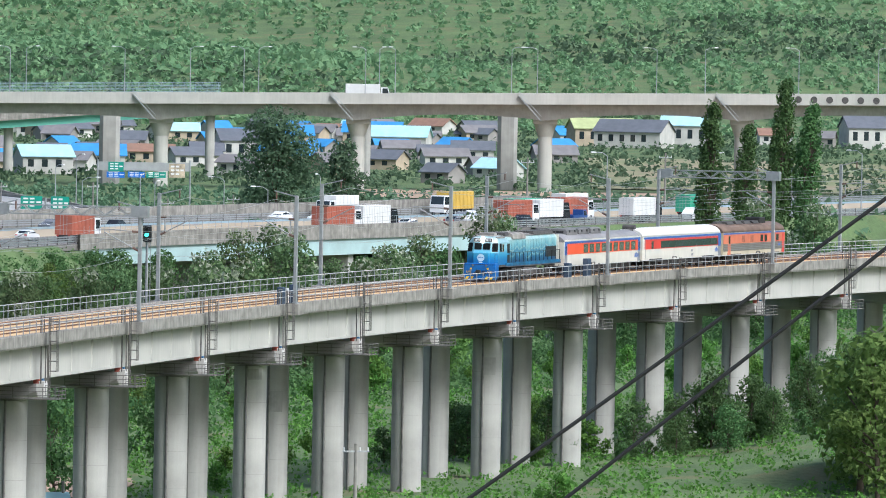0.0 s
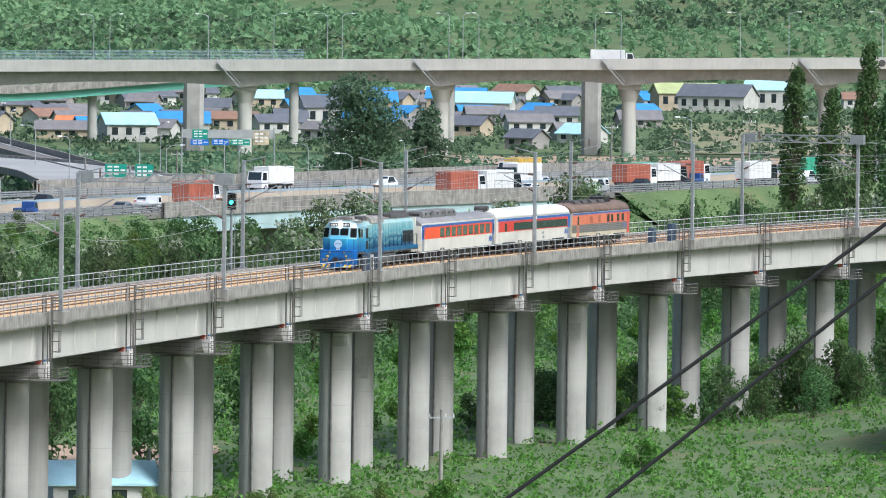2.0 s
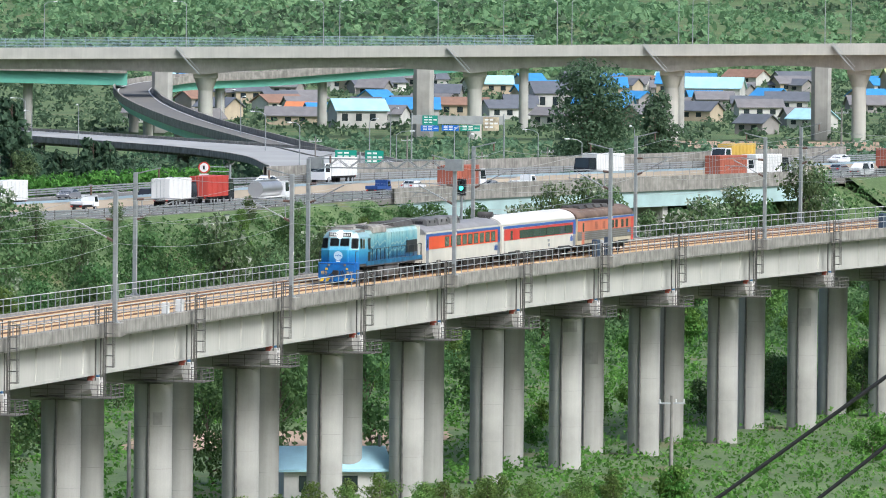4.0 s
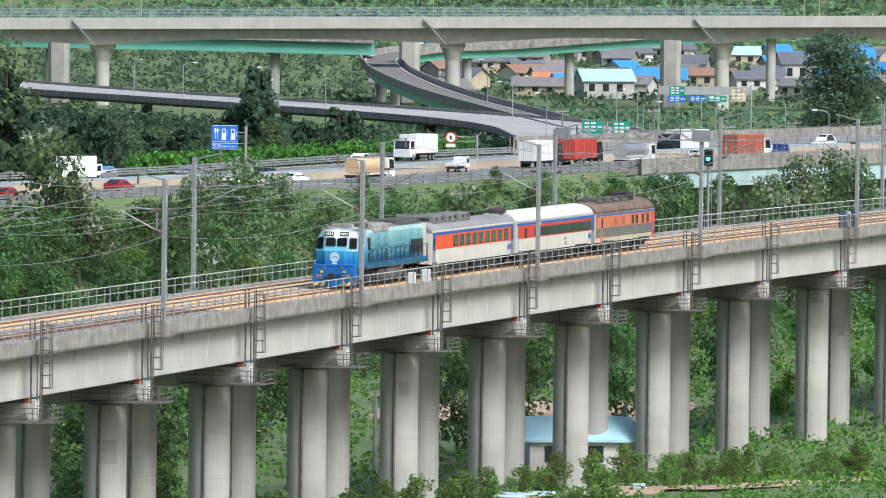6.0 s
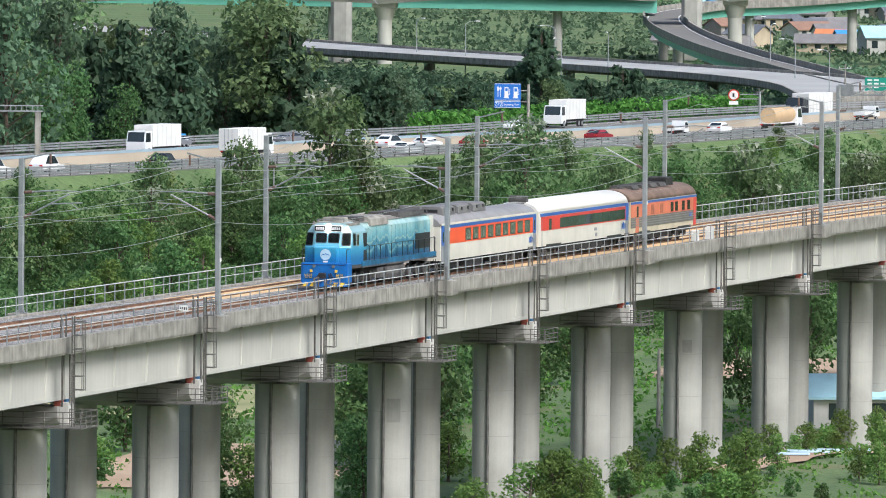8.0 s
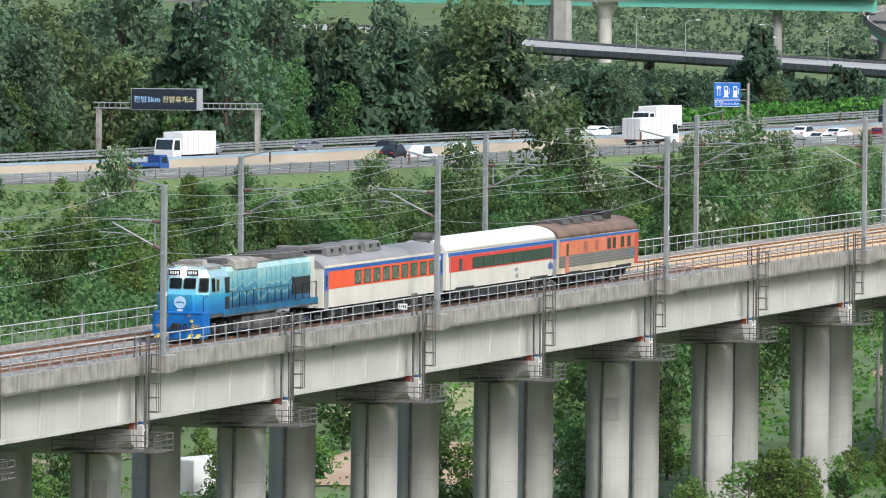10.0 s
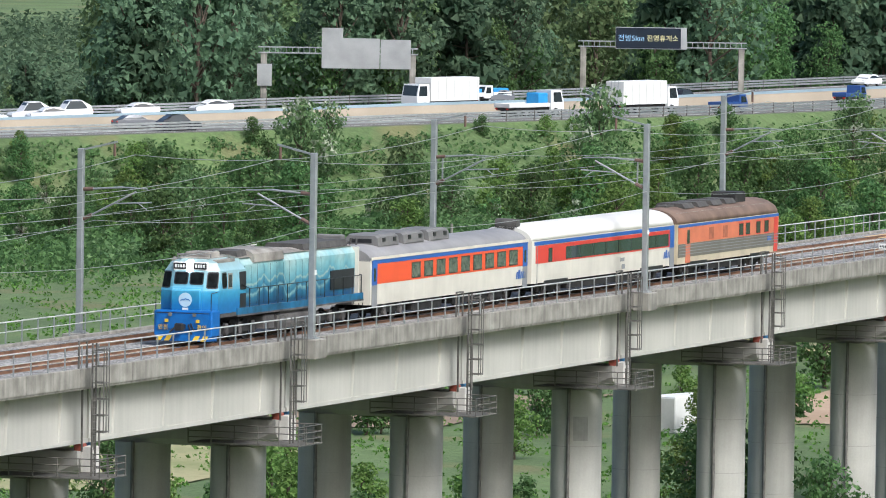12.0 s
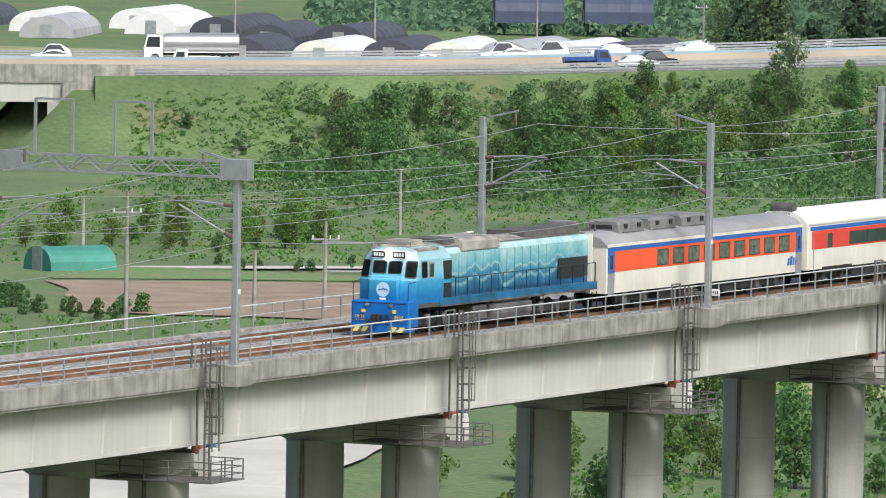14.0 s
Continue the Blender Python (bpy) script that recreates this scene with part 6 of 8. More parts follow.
def build_truck(kind, paint, load, label):
    """kind: pickup, flat, box, tanker, container."""
    tr = thing("truck", Matrix(), label, "truck", "highway traffic")
    L, h, w = {"pickup": (5.1, 1.95, 0.86), "flat": (8.2, 2.8, 1.15), "box": (9.6, 2.9, 1.2), "tanker": (10.5, 3.0, 1.2), "container": (10.8, 3.1, 1.2)}[kind]
    cabl = {"pickup": 1.6, "flat": 1.9, "box": 1.9, "tanker": 2.1, "container": 2.3}[kind]
    f = L / 2
    truck_cab(tr, paint, f - cabl, f, h, w)
    zc = 0.75 if kind == "pickup" else 1.05
    part("chassis", Shape().box(-f, f - cabl + 0.3, -w * 0.75, w * 0.75, zc - 0.3, zc - 0.02), BOGIE, tr)
    b0, b1 = -f, f - cabl - 0.15
    if kind in ("pickup", "flat"):
        bed = part("bed", Shape().box(b0, b1, -w, w, zc, zc + 0.1).box(b0, b1, -w, -w + 0.06, zc, zc + 0.45).box(b0, b1, w - 0.06, w, zc, zc + 0.45).box(b0, b0 + 0.06, -w, w, zc, zc + 0.45), paint if kind == "pickup" else WHITEPAINT, tr)
        if load:
            part("load", Shape().box(b1 - 1.6, b1 - 0.1, -w * 0.8, w * 0.8, zc + 0.1, zc + 1.5, c=0.08) if kind == "flat" else Shape().box(b0 + 0.3, b1 - 0.2, -w * 0.8, w * 0.8, zc + 0.1, zc + 0.85, c=0.06), load, bed)
    elif kind == "tanker":
        part("tank", Shape().tube((b0, 0, zc + 1.05), (b1, 0, zc + 1.05), 1.02, 20).tube((b1, 0, zc + 1.05), (b1 + 0.3, 0, zc + 1.05), 1.02, 20, 0.7), load, tr)
        part("tank_walkway", Shape().box(b0 + 0.5, b1 - 0.4, -0.35, 0.35, zc + 2.05, zc + 2.15), GALV, tr)
        part("skirt", Shape().box(b0, b1, -w, w, zc - 0.02, zc + 0.1), WHITEPAINT, tr)
    else:
        top = zc + (2.5 if kind == "box" else 2.6)
        body = part("cargo_body", Shape().box(b0, b1, -w - 0.03, w + 0.03, zc, top, c=0.04), load, tr)
        for s in (-1, 1):
            sh = Shape()
            for k in range(int((b1 - b0) / (1.2 if kind == "box" else 0.5))):
                x = b0 + 0.3 + k * (1.2 if kind == "box" else 0.5)
                sh.box(x, x + 0.06, s * (w + 0.05) - 0.02, s * (w + 0.05) + 0.02, zc + 0.1, top - 0.1)
            part("side_rib", sh, load, body)
        part("door_bars", Shape().box(b0 - 0.03, b0, -0.5, -0.45, zc, top).box(b0 - 0.03, b0, 0.45, 0.5, zc, top).box(b0 - 0.03, b0, -0.02, 0.02, zc, top), GALV, body)
    r = 0.3 if kind == "pickup" else 0.48
    wheel_row(tr, (f - 1.0, -f + 1.1) if kind == "pickup" else (f - 1.2, -f + 1.4, -f + 2.6) if kind != "container" else (f - 1.2, f - 4.2, -f + 1.4, -f + 2.7, -f + 4.0), w, r)
    for s in (-1, 1):
        part("tail_lamp", Shape().box(-f - 0.04, -f, s * w * 0.7 - 0.15, s * w * 0.7 + 0.15, zc - 0.2, zc - 0.06), TAIL, tr)
    return tr


CARWHITE = mat("car_white", (0.75, 0.76, 0.77), 0.25, 0.03, 1, 5)
CARGREY = mat("car_grey", (0.25, 0.26, 0.28), 0.25, 0.03, 1, 5, metal=0.3)
CARBLACK = mat("car_black", (0.02, 0.022, 0.028), 0.2, 0.03, 1, 5)
CARBLUE = mat("truck_blue", (0.03, 0.08, 0.26), 0.35, 0.05, 1, 5)
CARMAROON = mat("car_maroon", (0.25, 0.02, 0.03), 0.25, 0.03, 1, 5)
BOXWHITE = mat("box_white", (0.70, 0.70, 0.68), 0.5, 0.05, 0.5, 5, streak=0.06)
BOXRED = mat("container_red", (0.50, 0.07, 0.05), 0.5, 0.1, 0.5, 5)
BOXRUST = mat("container_rust", (0.42, 0.13, 0.08), 0.6, 0.15, 0.5, 5)
BOXYELLOW = mat("container_yellow", (0.62, 0.42, 0.08), 0.5, 0.1, 0.5, 5)
BOXGREEN = mat("container_green", (0.06, 0.36, 0.22), 0.5, 0.1, 0.5, 5)
TANTANK = mat("tan_tank", (0.62, 0.44, 0.25), 0.5, 0.08, 0.5, 5)
SILVERTANK = mat("silver_tank", (0.55, 0.55, 0.55), 0.3, 0.05, 0.5, 5, metal=0.7)
BRIGHTBLUE = mat("bright_blue_load", (0.04, 0.3, 0.65), 0.5, 0.1, 1, 6)

FLEET = {}


def fleet(kind):
    """The first of a kind, kept for copies."""
    made = {"white": lambda: build_car(CARWHITE, 0, "white saloon car driving on the highway"), "grey": lambda: build_car(CARGREY, 0, "dark grey saloon car driving on the highway"),
            "suv": lambda: build_car(CARBLACK, 0.28, "black sport utility car driving on the highway"), "maroon": lambda: build_car(CARMAROON, 0, "maroon saloon car driving on the highway"),
            "van": lambda: build_car(CARWHITE, 0.5, "white minivan driving on the highway"), "wsuv": lambda: build_car(CARWHITE, 0.28, "white sport utility car on the highway"),
            "bluepick": lambda: build_truck("pickup", CARBLUE, None, "dark blue light pickup truck on the highway"), "whitepick": lambda: build_truck("pickup", CARWHITE, BRIGHTBLUE, "white light truck with a blue load"),
            "plainpick": lambda: build_truck("pickup", CARWHITE, None, "white light truck with an empty bed"),
            "flat": lambda: build_truck("flat", CARWHITE, BRIGHTBLUE, "white flatbed truck with a bright blue load"), "box": lambda: build_truck("box", CARWHITE, BOXWHITE, "white box truck on the highway"),
            "tan": lambda: build_truck("tanker", CARWHITE, TANTANK, "tanker truck with a tan cylindrical tank"), "silver": lambda: build_truck("tanker", CARWHITE, SILVERTANK, "tanker truck with a silver tank"),
            "red": lambda: build_truck("container", CARBLACK, BOXRED, "lorry with a red container"), "rust": lambda: build_truck("container", CARWHITE, BOXRUST, "lorry with a rust-red container"),
            "yellow": lambda: build_truck("container", CARWHITE, BOXYELLOW, "lorry with a yellow container"), "green": lambda: build_truck("container", CARWHITE, BOXGREEN, "lorry with a green container"),
            "whitebox": lambda: build_truck("container", CARBLACK, BOXWHITE, "lorry with a white trailer")}
    if kind not in FLEET:
        FLEET[kind] = made[kind]()
        return FLEET[kind]
    return copy_thing(FLEET[kind], Matrix())


# kind, place on the highway at a time, lane, speed
TRAFFIC = [
    ("rust", 0, 429, 3.6, 6),
    ("rust", 0, 347, 3.6, 6),
    ("yellow", 0, 242, 36.5, 3),
    ("whitebox", 0, 336, 3.6, 6),
    ("green", 0, 272, 10.8, 6),
    ("rust", 0, 283, 7.2, 6),
    ("whitebox", 0, 272, 7.2, 6),
    ("plainpick", 0, 304, 3.6, 6),
    ("van", 0, 304, 3.6, 6),
    ("white", 0, 429, 10.8, 6),
    ("white", 0, 203, 36.5, 3),
    ("grey", 0, 272, 21.0, 3),
    ("white", 0, 318, 7.2, 6),
    ("grey", 0, 296, 10.8, 6),
    ("suv", 0, 288, 3.6, 6),
    ("bluepick", 0, 262, 7.2, 6),
    ("rust", 0, 255, 10.8, 6),
    ("whitebox", 0, 246, 3.6, 6),
    ("white", 0, 240, 7.2, 6),
    ("van", 0, 226, 3.6, 6),
    ("green", 0, 216, 7.2, 6),
    ("plainpick", 0, 330, 10.8, 6),
    ("white", 0, 262, 24.0, 3),
    ("van", 0, 300, 31.0, 3),
    ("silver", 3, 503, 3.6, 24),
    ("whitebox", 3, 519, 10.8, 24),
    ("grey", 3, 420, 3.6, 24),
    ("plainpick", 3, 410, 3.6, 24),
    ("bluepick", 3, 449, 7.2, 24),
    ("tan", 6.5, 511, 7.2, 24),
    ("red", 6.5, 420, 10.8, 24),
    ("whitebox", 6.5, 390, 21.0, 24),
    ("whitepick", 6.5, 552, 36.5, 24),
    ("white", 6.5, 628, 3.6, 24),
    ("wsuv", 6.5, 612, 14.0, 24),
    ("plainpick", 6.5, 542, 10.8, 24),
    ("white", 6.5, 525, 10.8, 24),
    ("box", 7, 644, 10.8, 24),
    ("maroon", 6.5, 604, 7.2, 24),
    ("plainpick", 6.5, 459, 14.0, 24),
    ("box", 9.5, 651, 25.0, 24),
    ("suv", 9.5, 644, 14.0, 24),
    ("van", 9.5, 651, 7.2, 24),
    ("grey", 9.5, 604, 33.0, 24),
    ("suv", 9.5, 620, 3.6, 24),
    ("box", 9.5, 511, 36.5, 24),
    ("white", 9.5, 537, 10.8, 24),
    ("maroon", 9.5, 495, 10.8, 24),
    ("bluepick", 9.5, 706, 10.8, 24),
    ("flat", 11, 740, 7.2, 24),
    ("box", 11, 721, 7.2, 24),
    ("whitepick", 11, 666, 36.5, 24),
    ("bluepick", 11, 710, 3.6, 24),
    ("grey", 11, 659, 36.5, 24),
    ("white", 11, 743, 33.0, 24),
    ("white", 11, 566, 36.5, 24),
    ("van", 11, 604, 7.2, 24),
    ("suv", 11, 644, 21.0, 24),
    ("white", 12.5, 791, 21.0, 24),
    ("van", 12.5, 780, 36.5, 24),
    ("white", 12.5, 766, 36.5, 24),
    ("white", 12.5, 777, 14.0, 24),
    ("suv", 12.5, 774, 14.0, 24),
    ("suv", 12.5, 752, 3.6, 24),
    ("grey", 12.5, 754, 10.8, 24),
    ("white", 14, 869, 33.0, 24),
    ("van", 14, 869, 36.5, 24),
    ("silver", 14, 853, 36.5, 24),
    ("plainpick", 14, 853, 21.0, 24),
    ("bluepick", 14, 810, 10.8, 24),
    ("white", 14, 805, 7.2, 24),
    ("suv", 14, 802, 10.8, 24),
    ("white", 14, 791, 36.5, 24),
    ("van", 14, 810, 36.5, 24),
]
CARS = []
for kind, t0, u0, off, v in TRAFFIC:
    CARS.append((fleet(kind), t0, u0, off, v))


def traffic():
    for ob, t0, u0, off, v in CARS:
        sgn = -1 if off < 17 else 1
        def at_t(t):
            u = min(max(u0 + sgn * v * (t - t0), 6), HW_LEN[-1] - 6)
            return hw_pose(u, off, sgn < 0)
        walk(ob, [(t, at_t(t)) for t in np.arange(0, 14.01, 1.0).tolist()])
    walk(FAR_TRUCK, [(t, Matrix.Translation((-10 + 17.6 * t, 2075.5, bz(-10 + 17.6 * t) - 1.58))) for t in np.arange(0, 14.01, 1.0).tolist()])


FAR_TRUCK = fleet("box")


# ---- plants ----
def leaves(sh, rng, centre, radii, n, size, mi=0, shell=0.55):
    """Small bent leaf clumps scattered in an ellipsoid, most of them near its skin."""
    d = rng.normal(size=(n, 3))
    d /= np.linalg.norm(d, axis=1)[:, None]
    r = shell + (1 - shell) * rng.random((n, 1)) ** 0.6
    p = np.array(centre) + d * np.array(radii) * r
    a = rng.normal(size=(n, 3)) * 0.75 + d * 1.2 + np.array((0, 0, 0.4))
    a /= np.linalg.norm(a, axis=1)[:, None]
    b = np.cross(a, rng.normal(size=(n, 3)))
    b /= np.maximum(np.linalg.norm(b, axis=1), 1e-6)[:, None]
    c = np.cross(a, b)
    s = size * (0.6 + 0.8 * rng.random((n, 1)))
    b, c, a = b * s, c * s * 0.9, a * s * 0.25
    k = len(sh.v)
    sh.v += np.stack([p - b, p + b * 0.6 - c, p + b * 0.6 + c + a], 1).reshape(-1, 3).tolist()
    sh.f += [(k + 3 * q, k + 3 * q + 1, k + 3 * q + 2) for q in range(n)]
    sh.smooth += [False] * n
    sh.mi += [mi] * n


def plant(name, label, category, group, h, trunk, clumps, n, size, leaf, seed, blossom=0, spread=1.0, trunk_r=0.18, slim=False):
    """A tapered trunk with limbs and a crown of separate leaf clumps. Unit pose at the foot."""
    rng = np.random.default_rng(seed)
    th = thing(name, Matrix.Translation((0, -400, -50)), label, category, group)
    tr = Shape()
    lean = rng.normal(size=2) * 0.04 * h
    top = (lean[0], lean[1], h * 0.86)
    mid = (lean[0] * 0.4, lean[1] * 0.4, h * trunk)
    tr.tube((0, 0, -0.8), mid, trunk_r, 8, trunk_r * 0.7, cap=False)
    tr.tube(mid, top, trunk_r * 0.7, 7, trunk_r * 0.2, cap=False)
    cr = Shape()
    per = max(6, int(n * 0.66) // clumps)
    for k in range(clumps):
        z = h * (trunk + (0.98 - trunk) * (k + rng.random()) / clumps)
        f = (z / h - trunk) / (1 - trunk)
        wide = spread * h * (0.30 * math.sin(math.pi * min(0.97, 0.18 + 0.8 * f)) + 0.03)
        ang = rng.random() * 6.283
        rr = wide * (0.25 + 0.75 * rng.random()) if not slim else wide * 0.5
        c = (lean[0] * f + rr * math.cos(ang), lean[1] * f + rr * math.sin(ang), z)
        base = Vector(mid).lerp(Vector(top), max(0.0, f - 0.15))
        tr.tube(base, c, trunk_r * 0.3, 5, trunk_r * 0.08, cap=False)
        rad = h * (0.10 + 0.07 * rng.random()) * (spread ** 0.5) * (0.42 if slim else 1)
        rz = rad * (1.7 if slim else 0.8)
        leaves(cr, rng, c, (rad * 1.2, rad * 1.2, rz * 1.05), per, size * 0.86, 1 if rng.random() < blossom else 0, 0.6)
    part("trunk", tr, BARK, th)
    part("crown", cr, [leaf, BLOSSOM], th)
    return th


def pine(seed, h):
    rng = np.random.default_rng(seed)
    th = thing("pine_tree", Matrix.Translation((0, -400, -50)), "dark green pine in the roadside wood", "tree", "roadside wood")
    tr = Shape().tube((0, 0, -0.8), (0, 0, h), 0.2, 8, 0.04, cap=False)
    cr = Shape()
    for k in range(11):
        z = h * (0.25 + 0.07 * k)
        w = h * 0.27 * (1 - (k / 11.5) ** 1.3) + 0.5
        for j in range(5):
            a = rng.random() * 6.283
            c = (w * 0.62 * math.cos(a), w * 0.62 * math.sin(a), z + rng.normal() * 0.25)
            tr.tube((0, 0, z - 0.2), c, 0.05, 4, 0.02, cap=False)
            leaves(cr, rng, c, (w * 0.52, w * 0.52, h * 0.05), 32, 0.33, 0, 0.6)
    part("trunk", tr, BARK, th)
    part("crown", cr, LEAF_P, th)
    return th


BROAD = [plant("broadleaf_tree", "leafy green tree on the highway bank", "tree", "bank trees", 7.0, 0.12, 26, 3000, 0.2, LEAF_A, 11 + i, 0.0, 1.15) for i in range(3)]
ACACIA = [plant("acacia_tree", "pale green acacia with whitish blossom on the bank", "tree", "bank trees", 7.5, 0.2, 26, 3000, 0.20, LEAF_C, 31 + i, 0.12, 1.1) for i in range(2)]
YOUNG = [plant("young_tree", "young yellow-green tree by the railway", "tree", "bank trees", 5.5, 0.15, 20, 2300, 0.175, LEAF_B, 41 + i, 0.0, 1.1) for i in range(2)]
PINES = [pine(51 + i, 10.0) for i in range(2)]
WOOD = [plant("forest_tree", "tall dense forest tree beyond the highway", "tree", "roadside wood", 11.0, 0.12, 34, 4300, 0.225, lf, 61 + i, 0.0, 0.82, 0.22) for i, lf in enumerate((LEAF_A, LEAF_G, LEAF_C))]
ORCHARD = [plant("orchard_tree", "low round fruit tree in bright leaf", "tree", "orchard", 3.4, 0.15, 14, 1400, 0.19, LEAF_O, 71 + i, 0.0, 1.5, 0.1) for i in range(3)]
BUSH = [plant("shrub", "thick green shrub on the valley floor", "shrub", "shrubs", 3.0, 0.05, 14, 1500, 0.19, LEAF_A, 81 + i, 0.0, 1.7, 0.08) for i in range(2)]
HEDGE = [plant("flowering_shrub", "shrub with white blossom sprays on the bank", "shrub", "shrubs", 2.6, 0.05, 12, 1400, 0.13, LEAF_A, 91, 0.35, 1.6, 0.08)]
PLANTED = set()


def put(kinds, x, y, scale, rng, z=None):
    src = kinds[int(rng.integers(len(kinds)))]
    m = Matrix.Translation((x, y, ground_z(x, y) if z is None else z)) @ pose(0, 0, 0, 0, 0, float(rng.random() * 360)) @ Matrix.Diagonal((scale, scale, scale * float(0.9 + 0.25 * rng.random()), 1))
    if src.name not in PLANTED:
        PLANTED.add(src.name)
        src.matrix_basis = m
        return src
    return copy_thing(src, m)


rng = np.random.default_rng(5)


def rail_dist(x, y):
    """Distance from the viaduct's middle."""
    k = int(np.argmin((_x - x) ** 2 + (_y - y) ** 2))
    return math.hypot(_x[k] - x, _y[k] - y)


# bank between the railway and the highway
count = 0
while count < 300:
    u = rng.uniform(300, 850)
    d = 2 + 115 * rng.random() ** 1.5
    if UNDERPASS_U[0] - 26 < u < UNDERPASS_U[1] + 10 or BRIDGE_U[0] - 5 < u < BRIDGE_U[1] + 5 and d < 12:
        continue
    p = hw_at(u, -d)
    if rail_dist(p.x, p.y) < 24 or (p.x < -165 and d > 95):
        continue
    tall = min(1.2, 0.3 + d * 0.055) * rng.uniform(0.75, 1.1)
    kinds = ACACIA if rng.random() < (0.4 if u < 650 else 0.12) else YOUNG if rng.random() < 0.25 else BROAD
    put(kinds, p.x, p.y, tall, rng)
    count += 1
for k in range(26):
    u, d = rng.uniform(720, 840), rng.uniform(8, 40)
    p = hw_at(u, -d)
    put(HEDGE, p.x, p.y, rng.uniform(0.8, 1.2), rng)
# a few acacias that stand up before the highway
for x, y, s in ((-102, 1046, 1.55), (-96, 1052, 1.3), (-84, 1090, 1.4), (-110, 1030, 1.2), (-88, 1075, 1.25), (-118, 1012, 1.2), (-140, 972, 1.1)):
    put(ACACIA, x, y, s, rng)
# woods beyond the highway: low pines first, tall trees further along
count = 0
while count < 285:
    u = rng.uniform(395, 830)
    d = 46 + 150 * rng.random() ** 1.5
    p = hw_at(u, d)
    bearing = -p.x / p.y
    if bearing > 0.222 or (p.x + 148) ** 2 + (p.y - 1079) ** 2 < 300 or (p.x + 175) ** 2 + (p.y - 1015) ** 2 < 200:
        continue
    low = p.x > -104 or bearing > 0.195
    if low and rng.random() < 0.35:
        continue
    put(PINES if rng.random() < (0.6 if low else 0.18) else WOOD, p.x, p.y, rng.uniform(0.55, 0.85) if low else rng.uniform(0.65, 0.9) if bearing < 0.101 else rng.uniform(0.95, 1.3) + d * 0.0018, rng)
    count += 1
# pines close along the far side of the highway
for k in range(56):
    u = rng.uniform(hw_u(-22, 1300), hw_u(-100, 1090))
    p = hw_at(u, 45 + 22 * rng.random())
    put(PINES, p.x, p.y, rng.uniform(0.75, 1.05), rng)
# orchard under and before the viaduct
count = 0
while count < 115:
    x, y = rng.uniform(-75, 45), rng.uniform(700, 1120)
    if rail_dist(x - 4, y) < 9 or x > 0.22 * y - 165 or (-48 < x < -22 and 735 < y < 850) or hw_dist(x, y)[0] > -40:
        continue
    gx, gy = round(x / 4.2) * 4.2, round(y / 5.2) * 5.2
    put(ORCHARD, gx + rng.normal() * 0.4, gy + rng.normal() * 0.4, rng.uniform(0.75, 1.15), rng)
    count += 1
# trees and shrubs round the viaduct's far end
for k in range(75):
    w = rng.random()
    x, y = 0 + 46 * w + rng.normal() * 2, 893 + 40 * w + rng.normal() * 10
    put(BUSH if rng.random() < 0.5 else BROAD, x, y, rng.uniform(0.55, 0.95) * (0.75 + 0.35 * w), rng)
for x, y, s in ((40.5, 850, 2.2), (44, 858, 2.6), (47.5, 850, 2.8), (42, 842, 1.8)):
    put(YOUNG, x, y, s, rng)
# shrubs between the trees behind the far tracks
for k in range(60):
    s = rng.uniform(330, 560)
    p = rail_at(s, rng.uniform(22, 90))
    put(BUSH if rng.random() < 0.4 else BROAD, p.x, p.y, rng.uniform(0.8, 1.35), rng)
# the terrace before the viaduct: a row of young fruit trees, rank shrubs, then tall growth
for k in range(34):
    p = rail_at(252 + k * 4.6 + rng.normal() * 0.6, -11 - rng.random() * 2.5)
    put(YOUNG, p.x, p.y, rng.uniform(0.34, 0.5), rng)
for k in range(46):
    p = rail_at(rng.uniform(196, 262), -10 - 18 * rng.random())
    put(YOUNG if rng.random() < 0.35 else BUSH, p.x, p.y, rng.uniform(0.4, 0.72), rng)
for k in range(40):
    p = rail_at(rng.uniform(130, 205), -11 - 20 * rng.random())
    put(BUSH, p.x, p.y, rng.uniform(0.5, 0.8), rng)
for k in range(56):
    p = rail_at(rng.uniform(5, 140), -13 - 16 * rng.random())
    put(YOUNG if rng.random() < 0.4 else BROAD, p.x, p.y, rng.uniform(0.75, 1.05) * (0.66 if p.y > 430 else 0.84), rng)
# trees and bushes behind the columns
for k in range(112):
    p = rail_at(rng.uniform(30, 330), 15 + 75 * rng.random() ** 1.3)
    if p.y < 570 and p.x < -126:
        continue
    put(BUSH if rng.random() < 0.5 else YOUNG if rng.random() < 0.4 else BROAD, p.x, p.y, rng.uniform(0.55, 1.0), rng)
for x, y, s in ((-97, 668, 1.0), (-99, 700, 1.1), (-84, 705, 1.1), (-72, 712, 0.9), (-64, 742, 0.8), (-70, 735, 0.9), (-58, 760, 0.9), (-107, 640, 0.9), (-118, 640, 1.0)):
    put(BROAD, x, y, s * 0.9, rng)

for k in range(34):
    x, y = rng.uniform(-236, -205), rng.uniform(744, 775)
    put(YOUNG if rng.random() < 0.6 else BUSH, x, y, rng.uniform(0.4, 0.7), rng)
for k in range(26):
    x = rng.uniform(-212, -186)
    put(BUSH, x, 640 - (x + 200) * 0.6 + rng.uniform(-8, 14), rng.uniform(0.45, 0.85), rng)
for k in range(30):
    x = rng.uniform(-206, -170)
    put(BUSH, x, 732 + (x + 190) * 0.25 + rng.uniform(-14, 4), rng.uniform(0.25, 0.45), rng)

